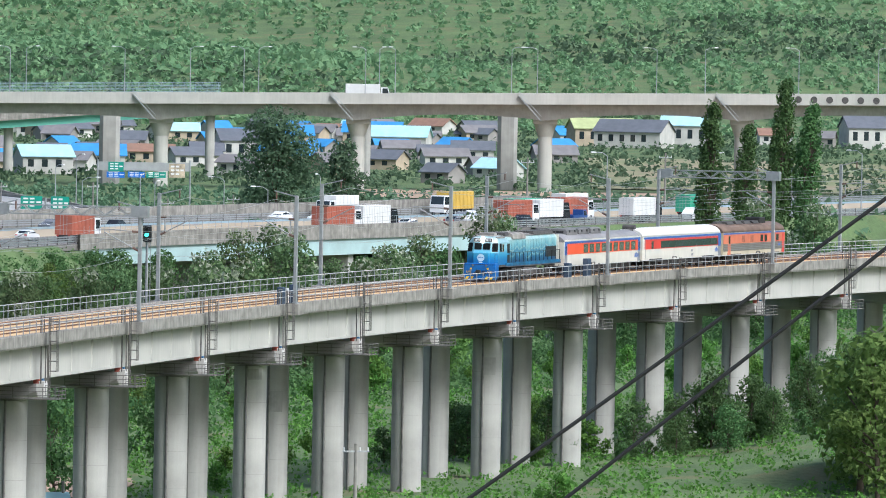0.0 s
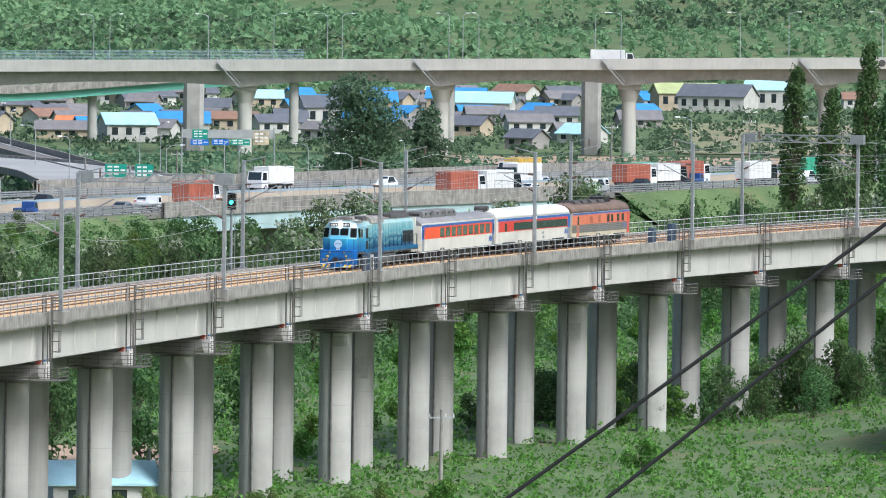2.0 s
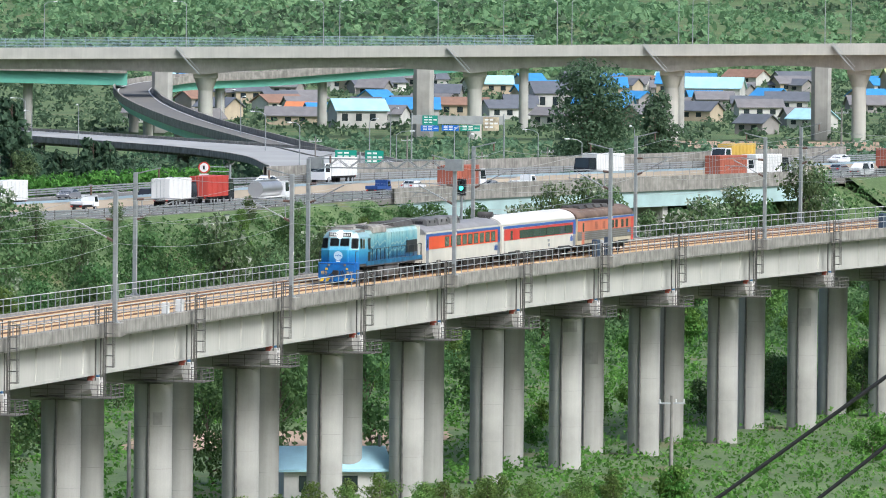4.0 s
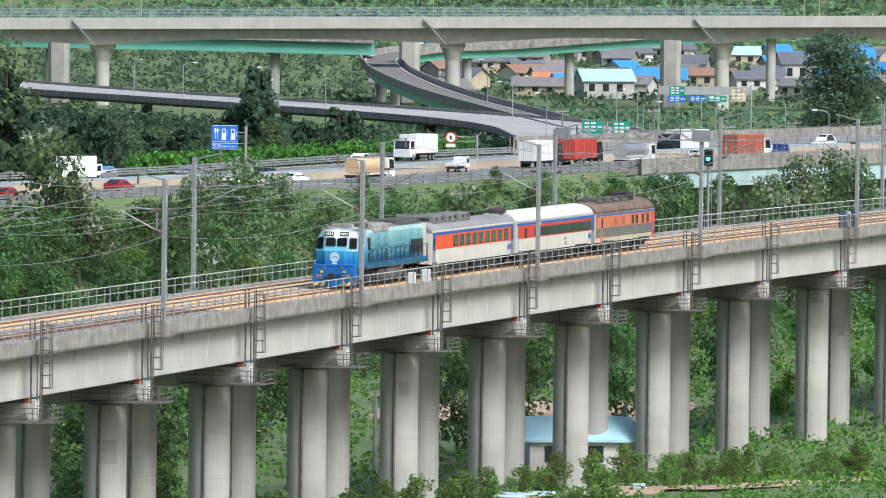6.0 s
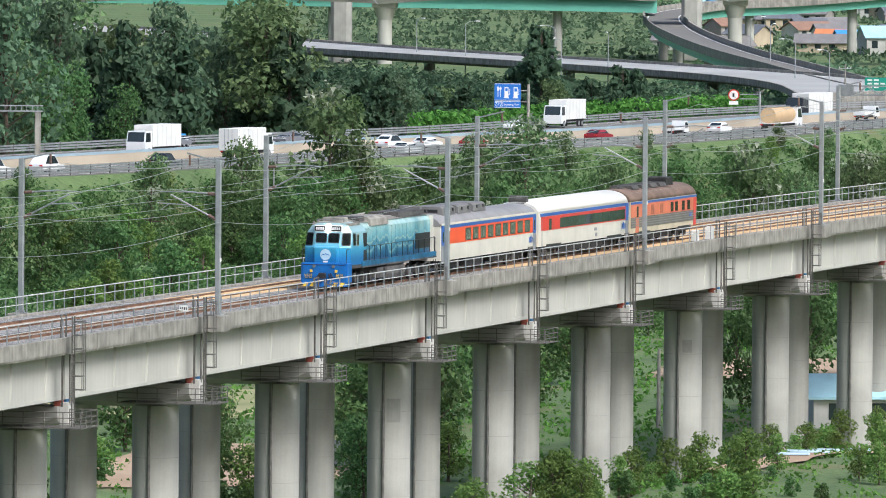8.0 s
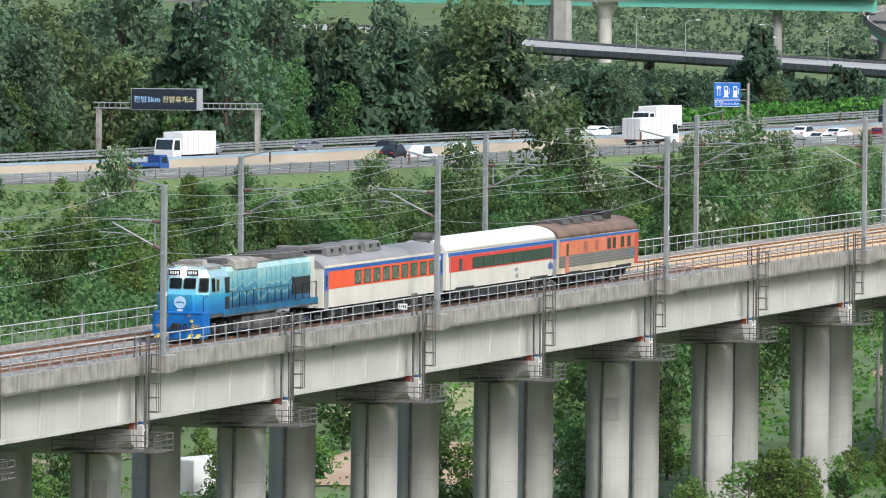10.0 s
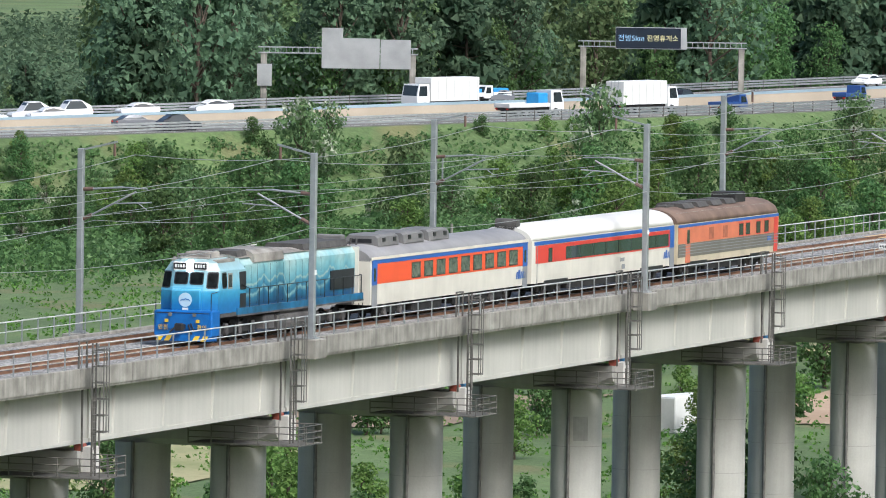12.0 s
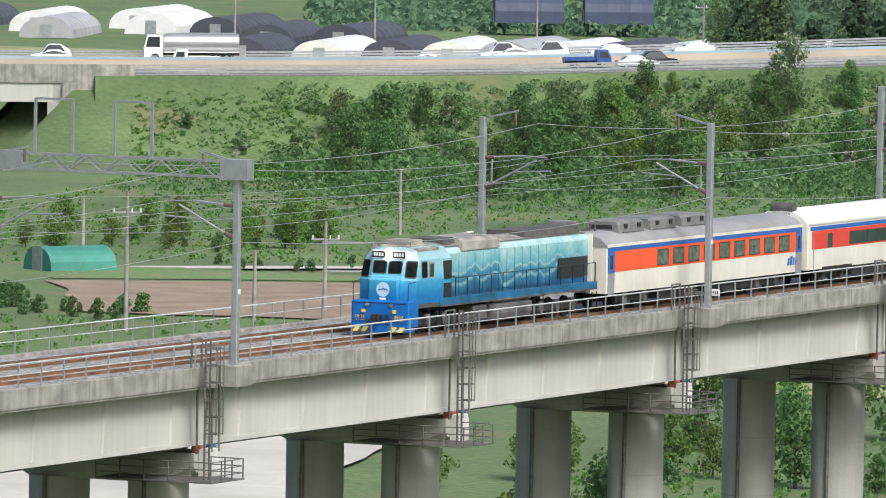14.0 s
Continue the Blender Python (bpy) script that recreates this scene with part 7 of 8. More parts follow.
# the great tree and the poplars
great = plant("great_poplar", "broad tall grey-green tree near the village", "tree", "", 20.0, 0.1, 52, 15000, 0.36, LEAF_G, 101, 0.0, 1.15, 0.5)
great.matrix_basis = Matrix.Translation((-23, 1640, 2.0))
side = plant("grey_tree", "smaller grey-green tree beside the great tree", "tree", "", 15.0, 0.12, 30, 5000, 0.36, LEAF_G, 102, 0.0, 0.9, 0.35)
side.matrix_basis = Matrix.Translation((-12, 1655, 2.0))
POPLAR = [plant("column_poplar", "slim tall column-shaped poplar", "tree", "poplars", 26.0, 0.08, 110, 11000, 0.27, LEAF_A, 111 + i, 0.0, 0.34, 0.35, True) for i in range(2)]
for x, h in ((41.5, 0.88), (46, 0.9), (51, 1.0), (54.5, 1.04)):
    put(POPLAR, x, 1329, h, rng, 5.5)


def scatter_stuff(name, label, leaf, n, sampler, size, seed, dense=11):
    """Low growth that nobody could count, as one object."""
    r = np.random.default_rng(seed)
    sh = Shape()
    for _ in range(n):
        x, y, s = sampler(r)
        if x is None:
            continue
        z = ground_z(x, y)
        leaves(sh, r, (x, y, z + s * 0.25), (s * 0.8, s * 0.8, s * 0.5), dense, 0.8 * size * (0.6 + 0.5 * s), 0, 0.6)
    return solid(name, sh, leaf, label, "undergrowth", "stuff")


def bank_sample(r):
    u = r.uniform(230, 860)
    p = hw_at(u, -(1.5 + 118 * r.random() ** 1.4))
    if UNDERPASS_U[0] - 60 < u < UNDERPASS_U[0] - 7:
        return p.x, p.y, r.uniform(0.25, 0.8)
    ok = rail_dist(p.x, p.y) > 16 and u < UNDERPASS_U[0] - 5
    return (p.x, p.y, r.uniform(0.6, 1.9)) if ok else (None, 0, 0)


def floor_sample(r):
    x, y = r.uniform(-255, 40), r.uniform(400, 1050)
    if x < -165 and 636 < y < 730 and x > -222:
        return None, 0, 0
    bare = (x < -122 and y < 570) or (-48 < x < -28 and 770 < y < 850) or hw_dist(x, y)[0] > -30
    return (None, 0, 0) if bare else (x, y, r.uniform(0.3, 0.9))


def mid_sample(r):
    x, y = r.uniform(-120, 120), r.uniform(1360, 2050)
    if abs(x - (y - 1400) * 0.12 - 10) < 30 and y < 1520:
        return None, 0, 0
    return (x, y, r.uniform(1.2, 3.0))


def hill_sample(r):
    y = 2950 + 1600 * r.random()
    x = r.uniform(-420, 330) * y / 3000
    k = noise.noise((x * 0.004, y * 0.004, 5))
    return (x, y, r.uniform(2.2, 4.2)) if k > 0.05 else (round(x / 9) * 9 + r.normal() * 1.6, y, r.uniform(1.4, 2.6))


def orchard_sample(r):
    x, y = r.uniform(-90, 60), r.uniform(690, 1250)
    if hw_dist(x, y)[0] > -22 or (-48 < x < -26 and 760 < y < 850):
        return None, 0, 0
    return round(x / 3.6) * 3.6 + r.normal() * 0.7, round(y / 4.5) * 4.5 + r.normal() * 0.8, r.uniform(0.9, 1.7)


scatter_stuff("bank_undergrowth", "tangled green undergrowth on the highway bank", LEAF_A, 19000, bank_sample, 0.22, 201)


def thicket_sample(r):
    u = r.uniform(300, float(UNDERPASS_U[0]) - 22)
    d = 2.0 + 100 * r.random() ** 1.4
    p = hw_at(u, -d)
    if rail_dist(p.x, p.y) < 19 or BRIDGE_U[0] - 5 < u < BRIDGE_U[1] + 5:
        return None, 0, 0
    return p.x, p.y, min(3.4, 1.5 + 0.05 * d) * r.uniform(0.6, 1.15)


scatter_stuff("bank_thicket", "thick green bushes covering the highway bank", LEAF_A, 3300, thicket_sample, 0.15, 211, 95)
scatter_stuff("bank_acacia_thicket", "pale acacia scrub among the bushes of the bank", LEAF_C, 1100, thicket_sample, 0.15, 212, 95)
scatter_stuff("valley_weeds", "rank green weeds across the valley floor", LEAF_O, 21000, floor_sample, 0.2, 202)
scatter_stuff("orchard_rows", "bright green rows of low fruit trees", LEAF_O, 9000, orchard_sample, 0.2, 206)
scatter_stuff("village_trees", "low dark trees between the highway and the village", LEAF_G, 3000, mid_sample, 0.45, 203)
scatter_stuff("hill_orchards", "rows of orchard trees on the hillside", LEAF_H, 26000, hill_sample, 0.75, 204, 7)


def hill_wood_sample(r):
    y = 3050 + 1500 * r.random()
    x = r.uniform(-420, 330) * y / 3000
    return (x, y, r.uniform(3.0, 5.5)) if noise.noise((x * 0.003 + 4, y * 0.0025, 9)) > 0.18 else (None, 0, 0)


scatter_stuff("hill_woods", "dark woods on the hillside", LEAF_G, 8500, hill_wood_sample, 0.5, 205)


def village_sample(r):
    y = r.uniform(2100, 2950)
    return r.uniform(-0.1, 0.08) * y, y, r.uniform(1.2, 3.0)


scatter_stuff("village_gardens", "garden trees and hedges between the houses", LEAF_G, 3500, village_sample, 0.45, 207)


def field_edge_sample(r):
    y = r.uniform(1290, 1560)
    return r.uniform(-0.27, -0.14) * y, y, r.uniform(1.2, 3.4)


scatter_stuff("field_edge_woods", "hazy green trees beyond the fields", LEAF_G, 2600, field_edge_sample, 0.4, 208)


def far_wood_sample(r):
    y = r.uniform(1180, 1760)
    x = -r.uniform(0.055, 0.21) * y
    road = np.interp(y, (1540, 1610, 1656, 1713, 1853, 2094), (-62, -70, -84, -110.6, -176.5, -290))
    ramp = np.interp(y, (1560, 1645, 1750, 1866), (-52, -70, -86, -103))
    if (y > 1500 and (-18 < x - road < 40 or abs(x - ramp) < 18)) or hw_dist(x, y)[0] < 48:
        return None, 0, 0
    return x, y, r.uniform(3, 7)


scatter_stuff("far_wood", "mixed woodland between the highway and the branch road", LEAF_G, 2600, far_wood_sample, 0.16, 213, 60)


def roadside_wood_sample(r):
    y = r.uniform(1520, 1860)
    x = np.interp(y, (1540, 1610, 1656, 1713, 1853, 2094), (-62, -70, -84, -110.6, -176.5, -290)) - r.uniform(18, 60)
    return x, y, r.uniform(5.5, 9.5)


scatter_stuff("roadside_wood", "dark trees along the foot of the branch road", LEAF_P, 620, roadside_wood_sample, 0.12, 214, 110)


def slope_grass_sample(r):
    u = UNDERPASS_U[0] - 8 - 75 * r.random()
    p = hw_at(u, -(1.0 + 45 * r.random()))
    return p.x, p.y, r.uniform(0.2, 0.55)


scatter_stuff("slope_grass", "tufted grass on the embankment slope", LEAF_O, 5000, slope_grass_sample, 0.2, 209)
for k in range(16):
    u = UNDERPASS_U[0] - 14 - 5.5 * k
    p = hw_at(u, -(9 + 11 * ((k * 7) % 5) / 4))
    put(HEDGE if k % 3 else BUSH, p.x, p.y, 0.8 + 0.12 * (k % 4), np.random.default_rng(300 + k))

rng = np.random.default_rng(77)
for k in range(26):
    # young growth between the piers
    y = 495 + 3.6 * k + float(rng.normal()) * 2
    x = -128 + 0.42 * (y - 500) + 20 * float(rng.random())
    if rail_dist(x, y) > 9:
        put(YOUNG if k % 3 else BUSH, x, y, 0.55 + 0.4 * float(rng.random()), rng)

# lower trees that close the gaps on the bank
for k in range(48):
    u = UNDERPASS_U[0] - 45 - 150 * float(rng.random())
    p = hw_at(u, -(7 + 50 * float(rng.random())))
    if rail_dist(p.x, p.y) > 18:
        put(YOUNG if k % 2 else BROAD, p.x, p.y, 0.6 + 0.35 * float(rng.random()), rng)


# ---- village, fields and small things ----
ROOFS = [mat("roof_blue", (0.06, 0.26, 0.55), 0.5, 0.08, 0.5, 4), mat("roof_pale_blue", (0.42, 0.66, 0.74), 0.5, 0.08, 0.5, 4), mat("roof_slate", (0.13, 0.14, 0.16), 0.6, 0.1, 0.5, 4), mat("roof_tile_grey", (0.2, 0.19, 0.19), 0.7, 0.1, 0.5, 4),
         mat("roof_orange", (0.62, 0.22, 0.09), 0.6, 0.1, 0.5, 4), mat("roof_olive", (0.42, 0.47, 0.22), 0.6, 0.1, 0.5, 4), mat("roof_brown", (0.27, 0.16, 0.11), 0.6, 0.1, 0.5, 4)]
WALLS = [mat("wall_white", (0.52, 0.51, 0.47), 0.8, 0.1, 0.4, 5), mat("wall_cream", (0.46, 0.38, 0.27), 0.8, 0.1, 0.4, 5), mat("wall_grey", (0.30, 0.28, 0.26), 0.8, 0.1, 0.4, 5)]


def build_house(m, L, W, H, roof, wall, label, flat=False):
    ho = thing("house", m, label, "house", "village houses")
    part("wall", Shape().box(-L / 2, L / 2, -W / 2, W / 2, -1, H), wall, ho)
    o = 0.5
    if flat:
        rf = Shape().box(-L / 2 - 0.2, L / 2 + 0.2, -W / 2 - 0.2, W / 2 + 0.2, H, H + 0.35)
    else:
        rise = W * 0.28
        v = [(x, y, z) for x in (-L / 2 - o, L / 2 + o) for y, z in ((-W / 2 - o, H - 0.15), (0, H + rise), (W / 2 + o, H - 0.15), (W / 2 + o, H - 0.35), (0, H + rise - 0.25), (-W / 2 - o, H - 0.35))]
        rf = Shape().add(v, [(0, 1, 2, 3, 4, 5), (11, 10, 9, 8, 7, 6)] + [(i, 6 + i, 6 + (i + 1) % 6, (i + 1) % 6) for i in range(6)])
        for x in (-L / 2, L / 2):
            face = (0, 1, 2) if x < 0 else (2, 1, 0)
            part("gable", Shape().add([(x, y, z) for y, z in ((-W / 2, H), (0, H + rise - 0.2), (W / 2, H))], [face]), wall, ho)
    part("roof", rf, roof, ho)
    for k in range(max(2, int(L / 3.5))):
        x = -L / 2 + 1.2 + k * 3.3
        if x + 1.4 < L / 2:
            part("window", Shape().box(x, x + 1.4, -W / 2 - 0.05, -W / 2 + 0.05, H * 0.35, H * 0.78), GLASSDARK, ho)
    return ho


rng = np.random.default_rng(77)
# roof, wall, place, size: houses that stand out
for x, y, L, W, H, ri, wi, lab in ((-85, 2190, 12, 9, 4, 1, 0, "white house with a pale blue metal roof"), (-74, 2245, 12, 9, 3.5, 0, 0, "house with a bright blue roof"), (-99, 2230, 8, 7, 3, 4, 0, "house with an orange roof"),
                                   (-30, 2330, 14, 9, 3.5, 0, 2, "house with a blue roof"), (-4, 2570, 17, 10, 4, 1, 0, "long white shed with a pale blue roof"), (-11, 2640, 16, 10, 4, 0, 1, "house with a blue metal roof"),
                                   (54, 2720, 18, 10, 5, 5, 1, "cream house with an olive roof"), (63, 2700, 20, 12, 4.5, 2, 0, "dark blue barrel-roofed barn"), (79, 2740, 14, 9, 6, 1, 0, "two-storey white house with a pale blue roof"),
                                   (135, 2760, 20, 12, 6, 2, 0, "white house with a slate roof"), (-42, 2400, 15, 10, 5, 2, 0, "white gabled house with dark solar roof"), (-33, 2500, 13, 9, 5, 0, 1, "ochre house with a blue canopy roof")):
    build_house(face_pose(x, y, 0.2) @ pose(0, 0, 0, 0, 0, rng.uniform(-25, 25)), L, W, H, ROOFS[ri], WALLS[wi], lab)
count = 0
while count < 95:
    y = rng.uniform(2150, 2900)
    x = rng.uniform(-0.062, 0.018) * y if rng.random() < 0.85 else rng.uniform(0.018, 0.06) * y
    if x > 40 and y < 2600:
        continue
    ri, wi = int(rng.choice([0, 2, 2, 3, 3, 3, 6, 1, 2])), int(rng.integers(3))
    lab = ("blue", "pale blue", "dark slate", "grey tiled", "orange", "olive", "brown")[ri] + "-roofed low house in the village"
    build_house(face_pose(x, y, 0.2) @ pose(0, 0, 0, 0, 0, rng.uniform(-40, 40)), rng.uniform(6, 12), rng.uniform(6, 8), rng.uniform(2.2, 3.2), ROOFS[ri], WALLS[wi], lab)
    count += 1
# pump house and store under the viaduct
build_house(face_pose(-31, 746, -0.2) @ pose(0, 0, 0, 0, 0, 12), 8.2, 5.5, 3.0, ROOFS[1], WALLS[0], "white shed with a pale blue metal roof beside the columns")
co = thing("white_container", face_pose(-87.4, 652, 0) @ pose(0, 0, 0, 0, 0, 55), "small white storage container on the field", "container")
part("box", Shape().box(-3, 3, -1.2, 1.2, 0.1, 2.7, c=0.05), BOXWHITE, co)
part("door_leaf", Shape().box(-3.04, -3.0, -1.1, 0, 0.25, 2.55).box(-3.04, -3.0, 0.02, 1.1, 0.25, 2.55), WALLS[0], co)


def patch(name, pts, material, label, cat="field", lift=0.12, n=14):
    """A piece of land laid on the ground: four corners, finely divided."""
    a, b, c, d = [Vector((*p, 0)) for p in pts]
    v = []
    for j in range(n + 1):
        for i in range(n + 1):
            p = a.lerp(b, i / n).lerp(d.lerp(c, i / n), j / n)
            w = 1.5 * noise.noise((p.x * 0.1, p.y * 0.1, 3)) if i in (0, n) or j in (0, n) else 0
            v.append((p.x + w, p.y + w, ground_z(p.x, p.y) + lift))
    f = [(j * (n + 1) + i, j * (n + 1) + i + 1, (j + 1) * (n + 1) + i + 1, (j + 1) * (n + 1) + i) for j in range(n) for i in range(n)]
    return solid(name, Shape().add(v, f, True), material, label, cat, "structure")


TILLED = mat("tilled_soil", (0.27, 0.20, 0.14), 0.95, 0.25, 0.25, 3, 0.08, second=(0.19, 0.14, 0.095))
DRYGRASS = mat("dry_grass", (0.34, 0.31, 0.17), 0.95, 0.25, 0.1, 2, 0.06, second=(0.2, 0.22, 0.09))
patch("tilled_field", [(-192, 640), (-166, 640), (-176, 690), (-204, 676)], TILLED, "brown tilled field by the railway")
patch("green_crop", [(-204, 680), (-176, 694), (-184, 715), (-214, 704)], mat("crop_green", (0.10, 0.2, 0.05), 0.95, 0.35, 0.3, 2, 0.1, second=(0.16, 0.16, 0.08)), "rows of low green crops", lift=0.07)
patch("farm_track", [(-250, 706), (-178, 724), (-179, 728.5), (-251, 710)], FARMTRACK, "pale concrete farm track", "track", 0.2)
patch("bare_earth", [(-52, 805), (-26, 812), (-24, 850), (-50, 842)], SOIL, "bare sandy earth among the orchards", lift=0.25)
row = [rail_at(q, o) for q, o in ((262, -17), (400, -17), (400, -12), (262, -12))]
patch("planted_soil", [(p.x, p.y) for p in row], SOIL, "bare planted soil under young fruit trees", lift=0.15, n=30)
patch("paddy_plot", [(-110, 740), (-75, 748), (-68, 790), (-108, 780)], DRYGRASS, "dry grassy plot", lift=0.07)
patch("vegetable_plot", [(-122, 640), (-104, 648), (-98, 690), (-120, 682)], TILLED, "brown tilled plot behind the columns", lift=0.1)
patch("vegetable_plot", [(-84, 660), (-66, 668), (-62, 720), (-84, 712)], SOIL, "tan vegetable plot behind the columns", lift=0.1)
patch("dry_plot", [(-140, 575), (-112, 585), (-108, 630), (-138, 622)], DRYGRASS, "dry grassy plot beside the columns", lift=0.1)
patch("local_road", [(-158, 470), (-130, 480), (-143, 560), (-152, 560)], FARMTRACK, "pale concrete local road under the viaduct", "road", 0.25)
patch("construction_site", [(-5, 1985), (70, 1985), (90, 2070), (-20, 2070)], SOIL, "brown graded earth below the expressway", lift=0.4)
patch("plain_field", [(-350, 1085), (-228, 1085), (-240, 1200), (-380, 1200)], DRYGRASS, "pale field beyond the highway", lift=0.2)
patch("terrace", [(40, 2120), (170, 2120), (190, 2500), (45, 2500)], mat("terrace_green", (0.16, 0.2, 0.08), 0.95, 0.3, 0.02, 0.5, second=(0.27, 0.22, 0.14)), "terraced field with brown strips", lift=0.3)
for q in (282, 288, 293, 299, 304, 318, 326):
    x, y = rail_at(q, -15.0 + (q % 3))[:2]
    solid("mulch_sheet", Shape().box(-1.1, 1.1, -0.4, 0.4, 0.2, 0.34, c=0.06), mat("mulch_blue", (0.45, 0.6, 0.7), 0.4, 0.1, 1, 6), "pale blue plastic mulch sheet", "plastic sheet", m=Matrix.Translation((x, y, ground_z(x, y))), group="mulch sheets")


def build_tunnel(m, L, W, H, skin, label):
    gh = thing("greenhouse", m, label, "greenhouse", "greenhouses")
    n = 10
    arc = [(W / 2 * math.cos(math.pi * i / n), H * math.sin(math.pi * i / n) ** 0.8) for i in range(n + 1)]
    m1, n1 = max(3, int(L / 1.5) // 2 * 2 + 1), n + 1
    v = [(-L / 2 + L * q / (m1 - 1), a * (1 - 0.02 * (q % 2)), b * (1 - 0.02 * (q % 2))) for q in range(m1) for a, b in arc]
    f = [(q * n1 + i + 1, q * n1 + i, (q + 1) * n1 + i, (q + 1) * n1 + i + 1) for q in range(m1 - 1) for i in range(n)]
    f += [tuple(range(n1)), tuple(range(m1 * n1 - 1, (m1 - 1) * n1 - 1, -1))]
    part("cover", Shape().add(v, f), skin, gh)
    part("door", Shape().box(-L / 2 - 0.06, -L / 2, -0.8, 0.8, 0, 2.0), GALV, gh)
    return gh


FILM = mat("white_film", (0.68, 0.68, 0.66), 0.4, 0.08, 0.3, 3)
SHADE = mat("dark_shade_cloth", (0.06, 0.065, 0.085), 0.8, 0.15, 0.3, 3)
GREYFILM = mat("grey_film", (0.36, 0.37, 0.37), 0.6, 0.12, 0.3, 3)
TEALTARP = mat("teal_tarp", (0.05, 0.22, 0.17), 0.6, 0.12, 0.5, 4)
for x, y, sk in ((-330, 1192, SHADE), (-318, 1190, FILM), (-310, 1196, SHADE), (-302, 1196, FILM), (-294, 1201, GREYFILM), (-286, 1200, FILM), (-279, 1204, SHADE), (-271, 1207, FILM), (-338, 1235, SHADE), (-328, 1240, SHADE),
                 (-380, 1262, FILM), (-370, 1282, FILM), (-362, 1262, FILM), (-350, 1255, SHADE), (-372, 1240, GREYFILM), (-395, 1275, SHADE), (-255, 1215, FILM), (-246, 1222, FILM)):
    nm = {FILM: "white plastic greenhouse tunnel", SHADE: "dark shade-cloth greenhouse tunnel", GREYFILM: "grey plastic greenhouse tunnel"}[sk]
    build_tunnel(face_pose(x, y, ground_z(x, y)) @ pose(0, 0, 0, 0, 0, 74 + (x % 7)), 24, 7.8, 3.0, sk, nm)
build_tunnel(face_pose(-207.5, 692, ground_z(-207.5, 692)) @ pose(0, 0, 0, 0, 0, 30), 6.2, 4.6, 2.0, TEALTARP, "low tunnel under a dark teal tarpaulin")
build_tunnel(face_pose(-127, 705, -0.2) @ pose(0, 0, 0, 0, 0, 35), 9, 6, 3.0, SHADE, "dark shade-cloth shed behind the railway")
build_tunnel(face_pose(-66, 692, 0) @ pose(0, 0, 0, 0, 0, 70), 3.5, 2.4, 1.3, mat("teal_sheet", (0.12, 0.42, 0.38), 0.5, 0.1, 1, 6), "teal plastic-covered tunnel in the field")
for x, y in ((-316, 1290), (-304, 1296)):
    build_tunnel(face_pose(x, y, 0) @ pose(0, 0, 0, 0, 0, 4), 10, 7, 4.5, mat("barn_blue", (0.03, 0.045, 0.09), 0.6, 0.1, 1, 6), "dark blue barrel-roofed barn")


def build_pole(m, h, cross, label="grey concrete utility pole"):
    up = thing("utility_pole", m, label, "utility pole", "utility poles")
    part("shaft", Shape().tube((0, 0, -0.5), (0, 0, h), 0.19, 10, 0.12), PARAPET, up)
    for k, z in enumerate(cross):
        part("crossarm", Shape().box(-1.1, 1.1, -0.06, 0.06, h - z - 0.06, h - z + 0.06), GALV, up)
        for x in (-1.0, 0.35, 1.0):
            part("insulator", Shape().tube((x, 0, h - z + 0.06), (x, 0, h - z + 0.32), 0.06, 8), WHITEPAINT, up)
    return up


for x, y, h, cr in ((-214.3, 718.6, 6.2, ()), (-182.3, 621.7, 10.4, (1.6,)), (-174.5, 649.4, 7.0, (1.4,)), (-177.1, 638.6, 5.2, ()), (-202, 778, 6.0, ()), (-93, 690, 3.0, ()), (-100, 850, 5.0, ()), (-118, 800, 5.5, ()), (-4, 745, 8.5, (0.6,)), (-46, 735, 6.5, ()), (-27, 747, 5.0, ()),
                    (-135, 845, 5.2, ()), (-338, 1210, 9, (0.7,)), (-322, 1225, 9, (0.7,)), (-300, 1230, 9, (0.7,)), (-265, 1180, 9, (0.7,)), (-40, 1560, 9, (0.8,)), (-30, 1600, 9, (0.8,)), (-12, 1500, 9, (0.8,)), (18, 1480, 10, (0.8,)), (40, 1500, 10, (0.8,)), (-55, 1640, 10, (0.8,)), (-70, 1620, 10, (0.8,))):
    build_pole(Matrix.Translation((x, y, ground_z(x, y))) @ pose(0, 0, 0, 0, 0, 20), h, cr)
tw = thing("transformer_frame", face_pose(-173.5, 651, 0), "small steel substation frame on a field pole", "transformer")
part("crossbar", Shape().beam((-1.6, 0, 3.3), (2.4, 0, 3.3), 0.12).beam((-1.6, 0, 5.5), (2.4, 0, 5.5), 0.1).beam((2.3, 0, 3.3), (2.3, 0, 5.5), 0.08).beam((-1.5, 0, 3.3), (-1.5, 0, 5.5), 0.08), GALV, tw)

# ---- small things on the viaduct ----
sg = thing("signal", chord(447, 450) @ pose(0, 11.9, 0), "railway colour-light signal showing green", "railway signal")
part("post", Shape().tube((0, 0, -0.9), (0, 0, 4.9), 0.09, 10), GALV, sg)
hd = part("head", Shape().box(-0.16, 0.16, -0.36, 0.36, 4.9, 6.3, c=0.04), BLACKPAINT, sg)
part("green_lamp", Shape().tube((-0.17, 0, 5.5), (-0.2, 0, 5.5), 0.17, 16), mat("signal_green", (0.1, 0.95, 0.6), 0.3, 0, 1, 1, emit=4.0), hd, "lit green lamp")
part("hood", Shape().tube((-0.17, 0, 5.95), (-0.34, 0, 5.98), 0.16, 12, cap=False).tube((-0.17, 0, 5.5), (-0.34, 0, 5.53), 0.2, 12, cap=False), BLACKPAINT, hd)
part("ladder", Shape().beam((0.3, -0.2, -0.9), (0.3, -0.2, 4.9), 0.04).beam((0.3, 0.2, -0.9), (0.3, 0.2, 4.9), 0.04), GALV, sg)
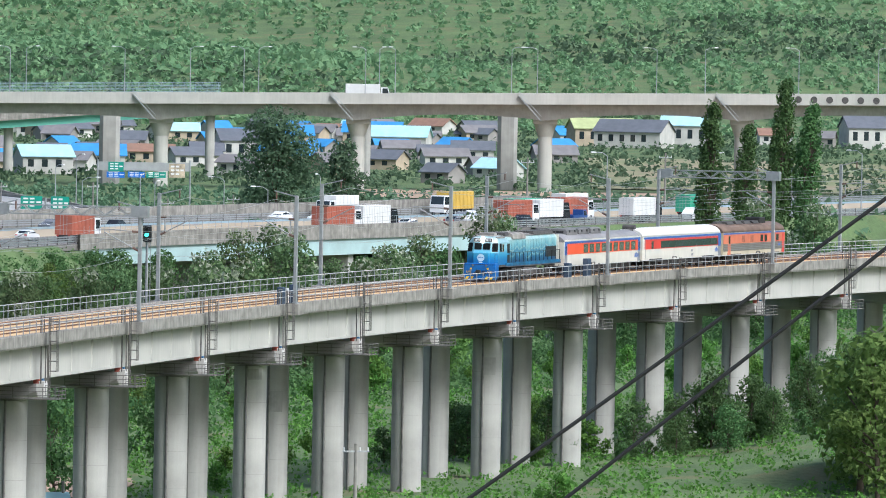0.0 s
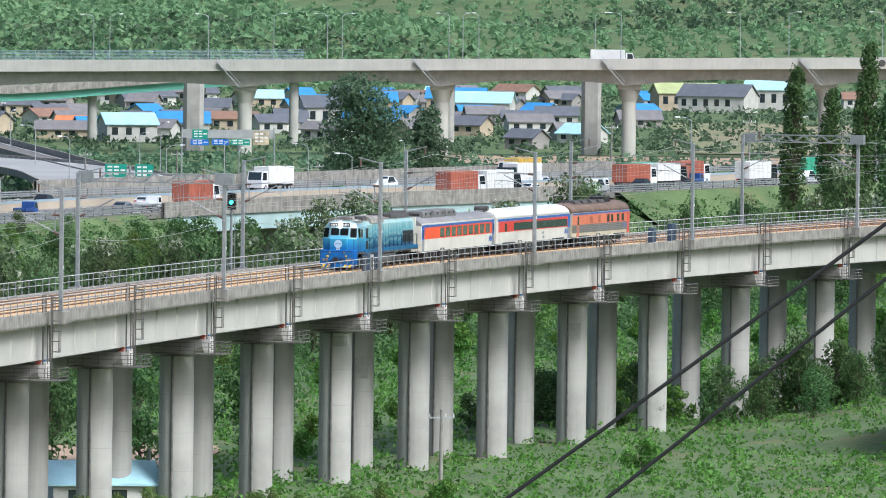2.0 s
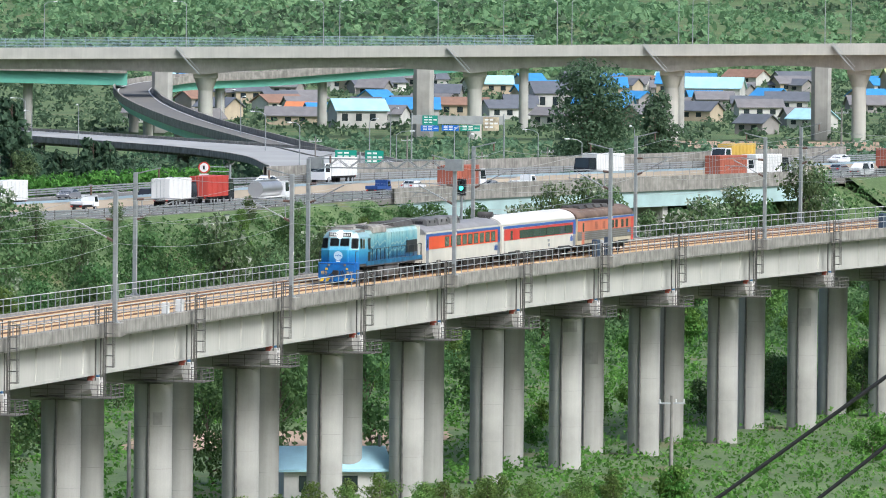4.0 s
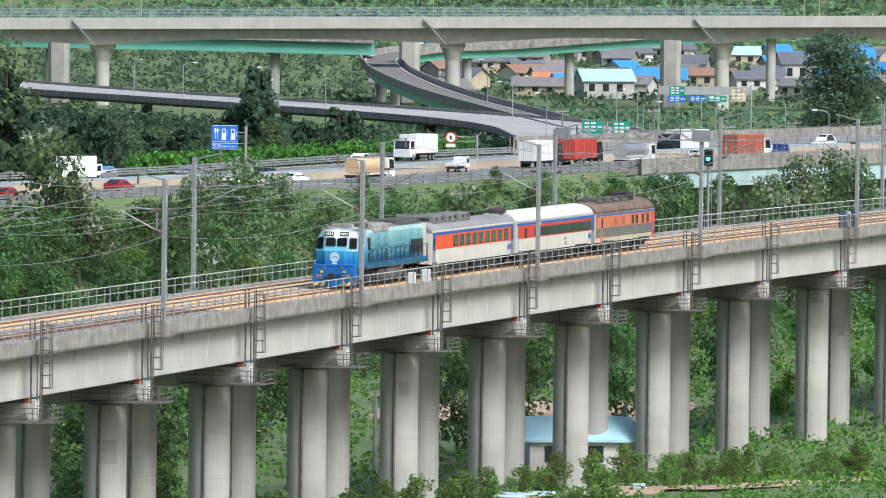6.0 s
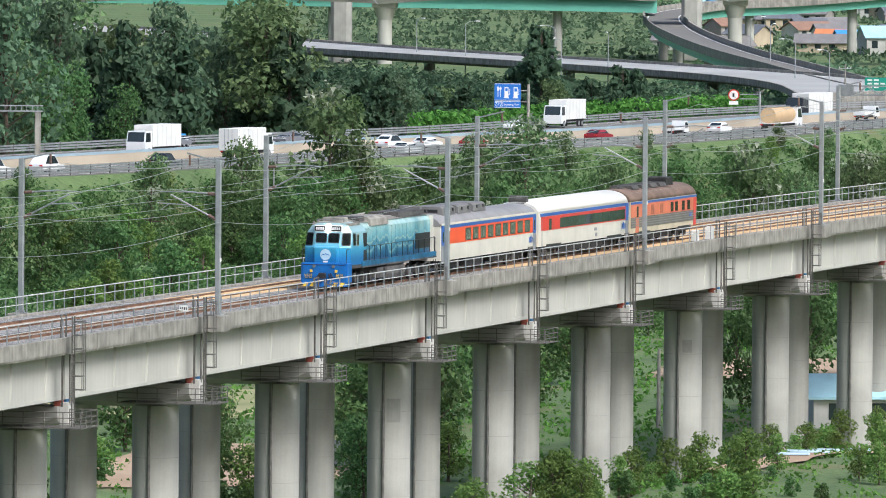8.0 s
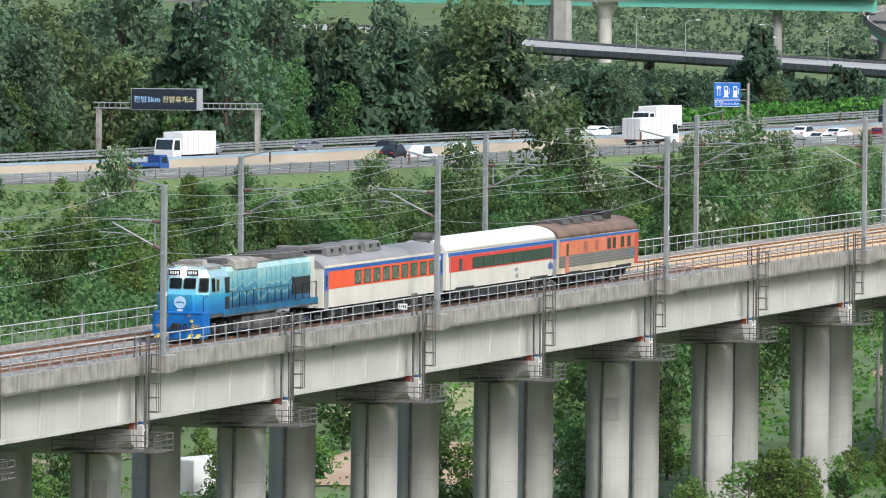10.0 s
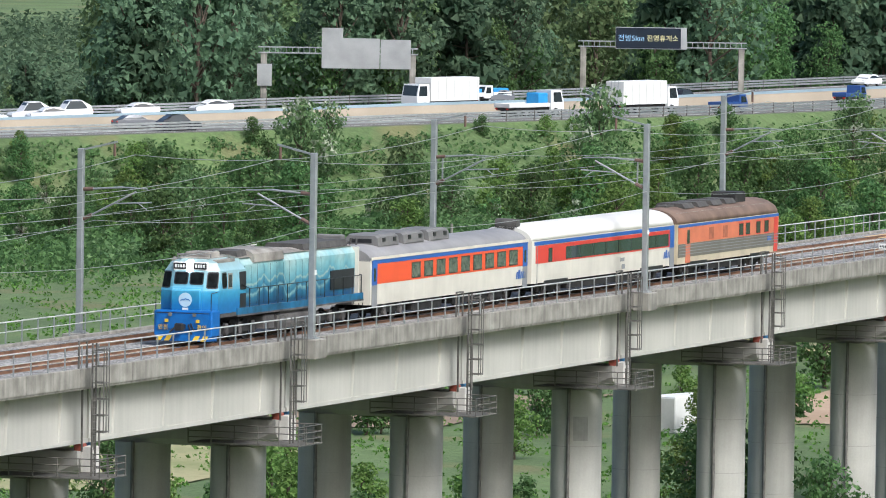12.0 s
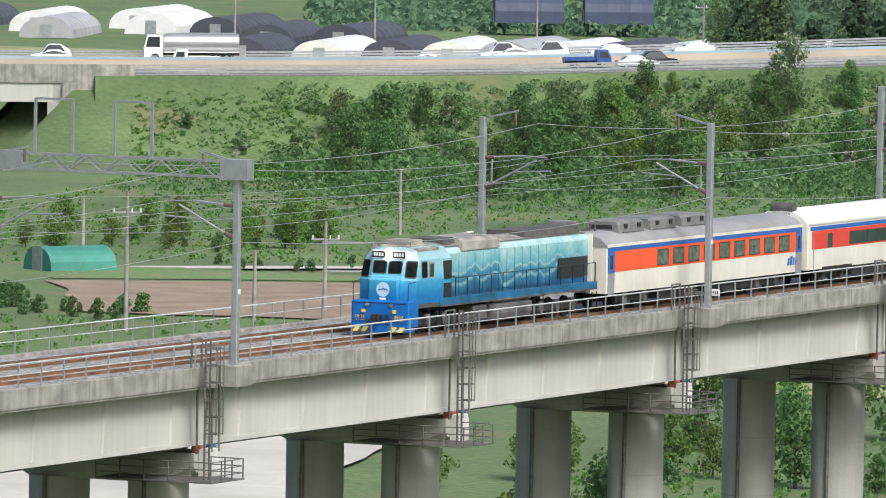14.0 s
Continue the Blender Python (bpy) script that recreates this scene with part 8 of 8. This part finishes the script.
DARKBLUEBOX = mat("dark_blue_box", (0.05, 0.08, 0.13), 0.5, 0.1, 1, 8)
for s, y, w, h, mt, lab in ((453.5, 0.95, 0.5, 1.6, DARKBLUEBOX, "dark blue metal trackside cabinet"), (450.8, 0.95, 0.28, 1.4, WHITEPAINT, "slim white metal trackside cabinet"), (449.5, 0.95, 0.4, 1.5, DARKBLUEBOX, "dark blue metal trackside cabinet"),
                            (547, 0.95, 0.55, 1.7, DARKBLUEBOX, "dark blue metal trackside cabinet"), (541, 0.95, 0.5, 1.4, DARKBLUEBOX, "dark blue metal trackside cabinet"),
                            (322, 0.95, 0.35, 0.95, WHITEPAINT, "white relay box by the rail"), (318, 0.95, 0.2, 0.85, WHITEPAINT, "slim white post box by the rail")):
    bx = thing("trackside_cabinet", chord(s, s + 2) @ pose(0, y, -0.14), lab, "cabinet", "trackside cabinets")
    part("case", Shape().box(-w, w, -0.25, 0.25, 0.08, h, c=0.03), mt, bx)
    part("plinth", Shape().box(-w - 0.05, w + 0.05, -0.28, 0.28, 0, 0.08), PARAPET, bx)
for s, t in ((195, "1500"), (52, "")):
    kp = thing("distance_plate", chord(s, s + 2) @ pose(0, 0.42, 0.05), "white distance plate on the railing", "plate", "distance plates")
    part("plate", Shape().box(-0.02, 0.02, -0.27, 0.27, 0.38, 0.72), WHITEPAINT, kp)
    for k in range(4):
        part("digit_bar", Shape().box(-0.03, -0.021, 0.2 - k * 0.11 - 0.06, 0.2 - k * 0.11, 0.46, 0.62), BLACKPAINT, kp)

# foreground cables between the hill and the viaduct
for a, b in (((-4.0, 60, 38.2), (9.0, 60, 48.0)), ((-4.0, 60, 37.45), (9.0, 60, 48.05))):
    sh = Shape()
    p, q = Vector(a), Vector(b)
    pts = [p.lerp(q, i / 30) - Vector((0, 0, 0.16 * 4 * (i / 30) * (1 - i / 30))) for i in range(31)]
    for u, v in zip(pts, pts[1:]):
        sh.tube(u, v, 0.014, 6, cap=False)
    solid("black_cable", sh, BLACKCABLE, "black cable slung before the hill", "cable", group="foreground cables")

# ivy wall and retaining wall beyond the highway
i0, i1 = int(np.searchsorted(HW_LEN, 395)), int(np.searchsorted(HW_LEN, 520))
solid("retaining_wall", hw_strip([(41.0, -0.5), (41.5, -0.5), (41.5, 2.4), (41.0, 2.4)], i0=int(np.searchsorted(HW_LEN, 200)), i1=i0), PARAPET, "grey concrete roadside retaining wall", "wall", "structure")
sh = Shape()
r2 = np.random.default_rng(9)
for k in range(420):
    p = hw_at(r2.uniform(400, 520), 41.0 + r2.random(), r2.uniform(0.2, 2.4))
    leaves(sh, r2, p, (0.7, 0.7, 0.6), 14, 0.3)
solid("ivy_wall", sh, LEAF_O, "wall overgrown with bright green ivy", "hedge", "stuff")



motions()
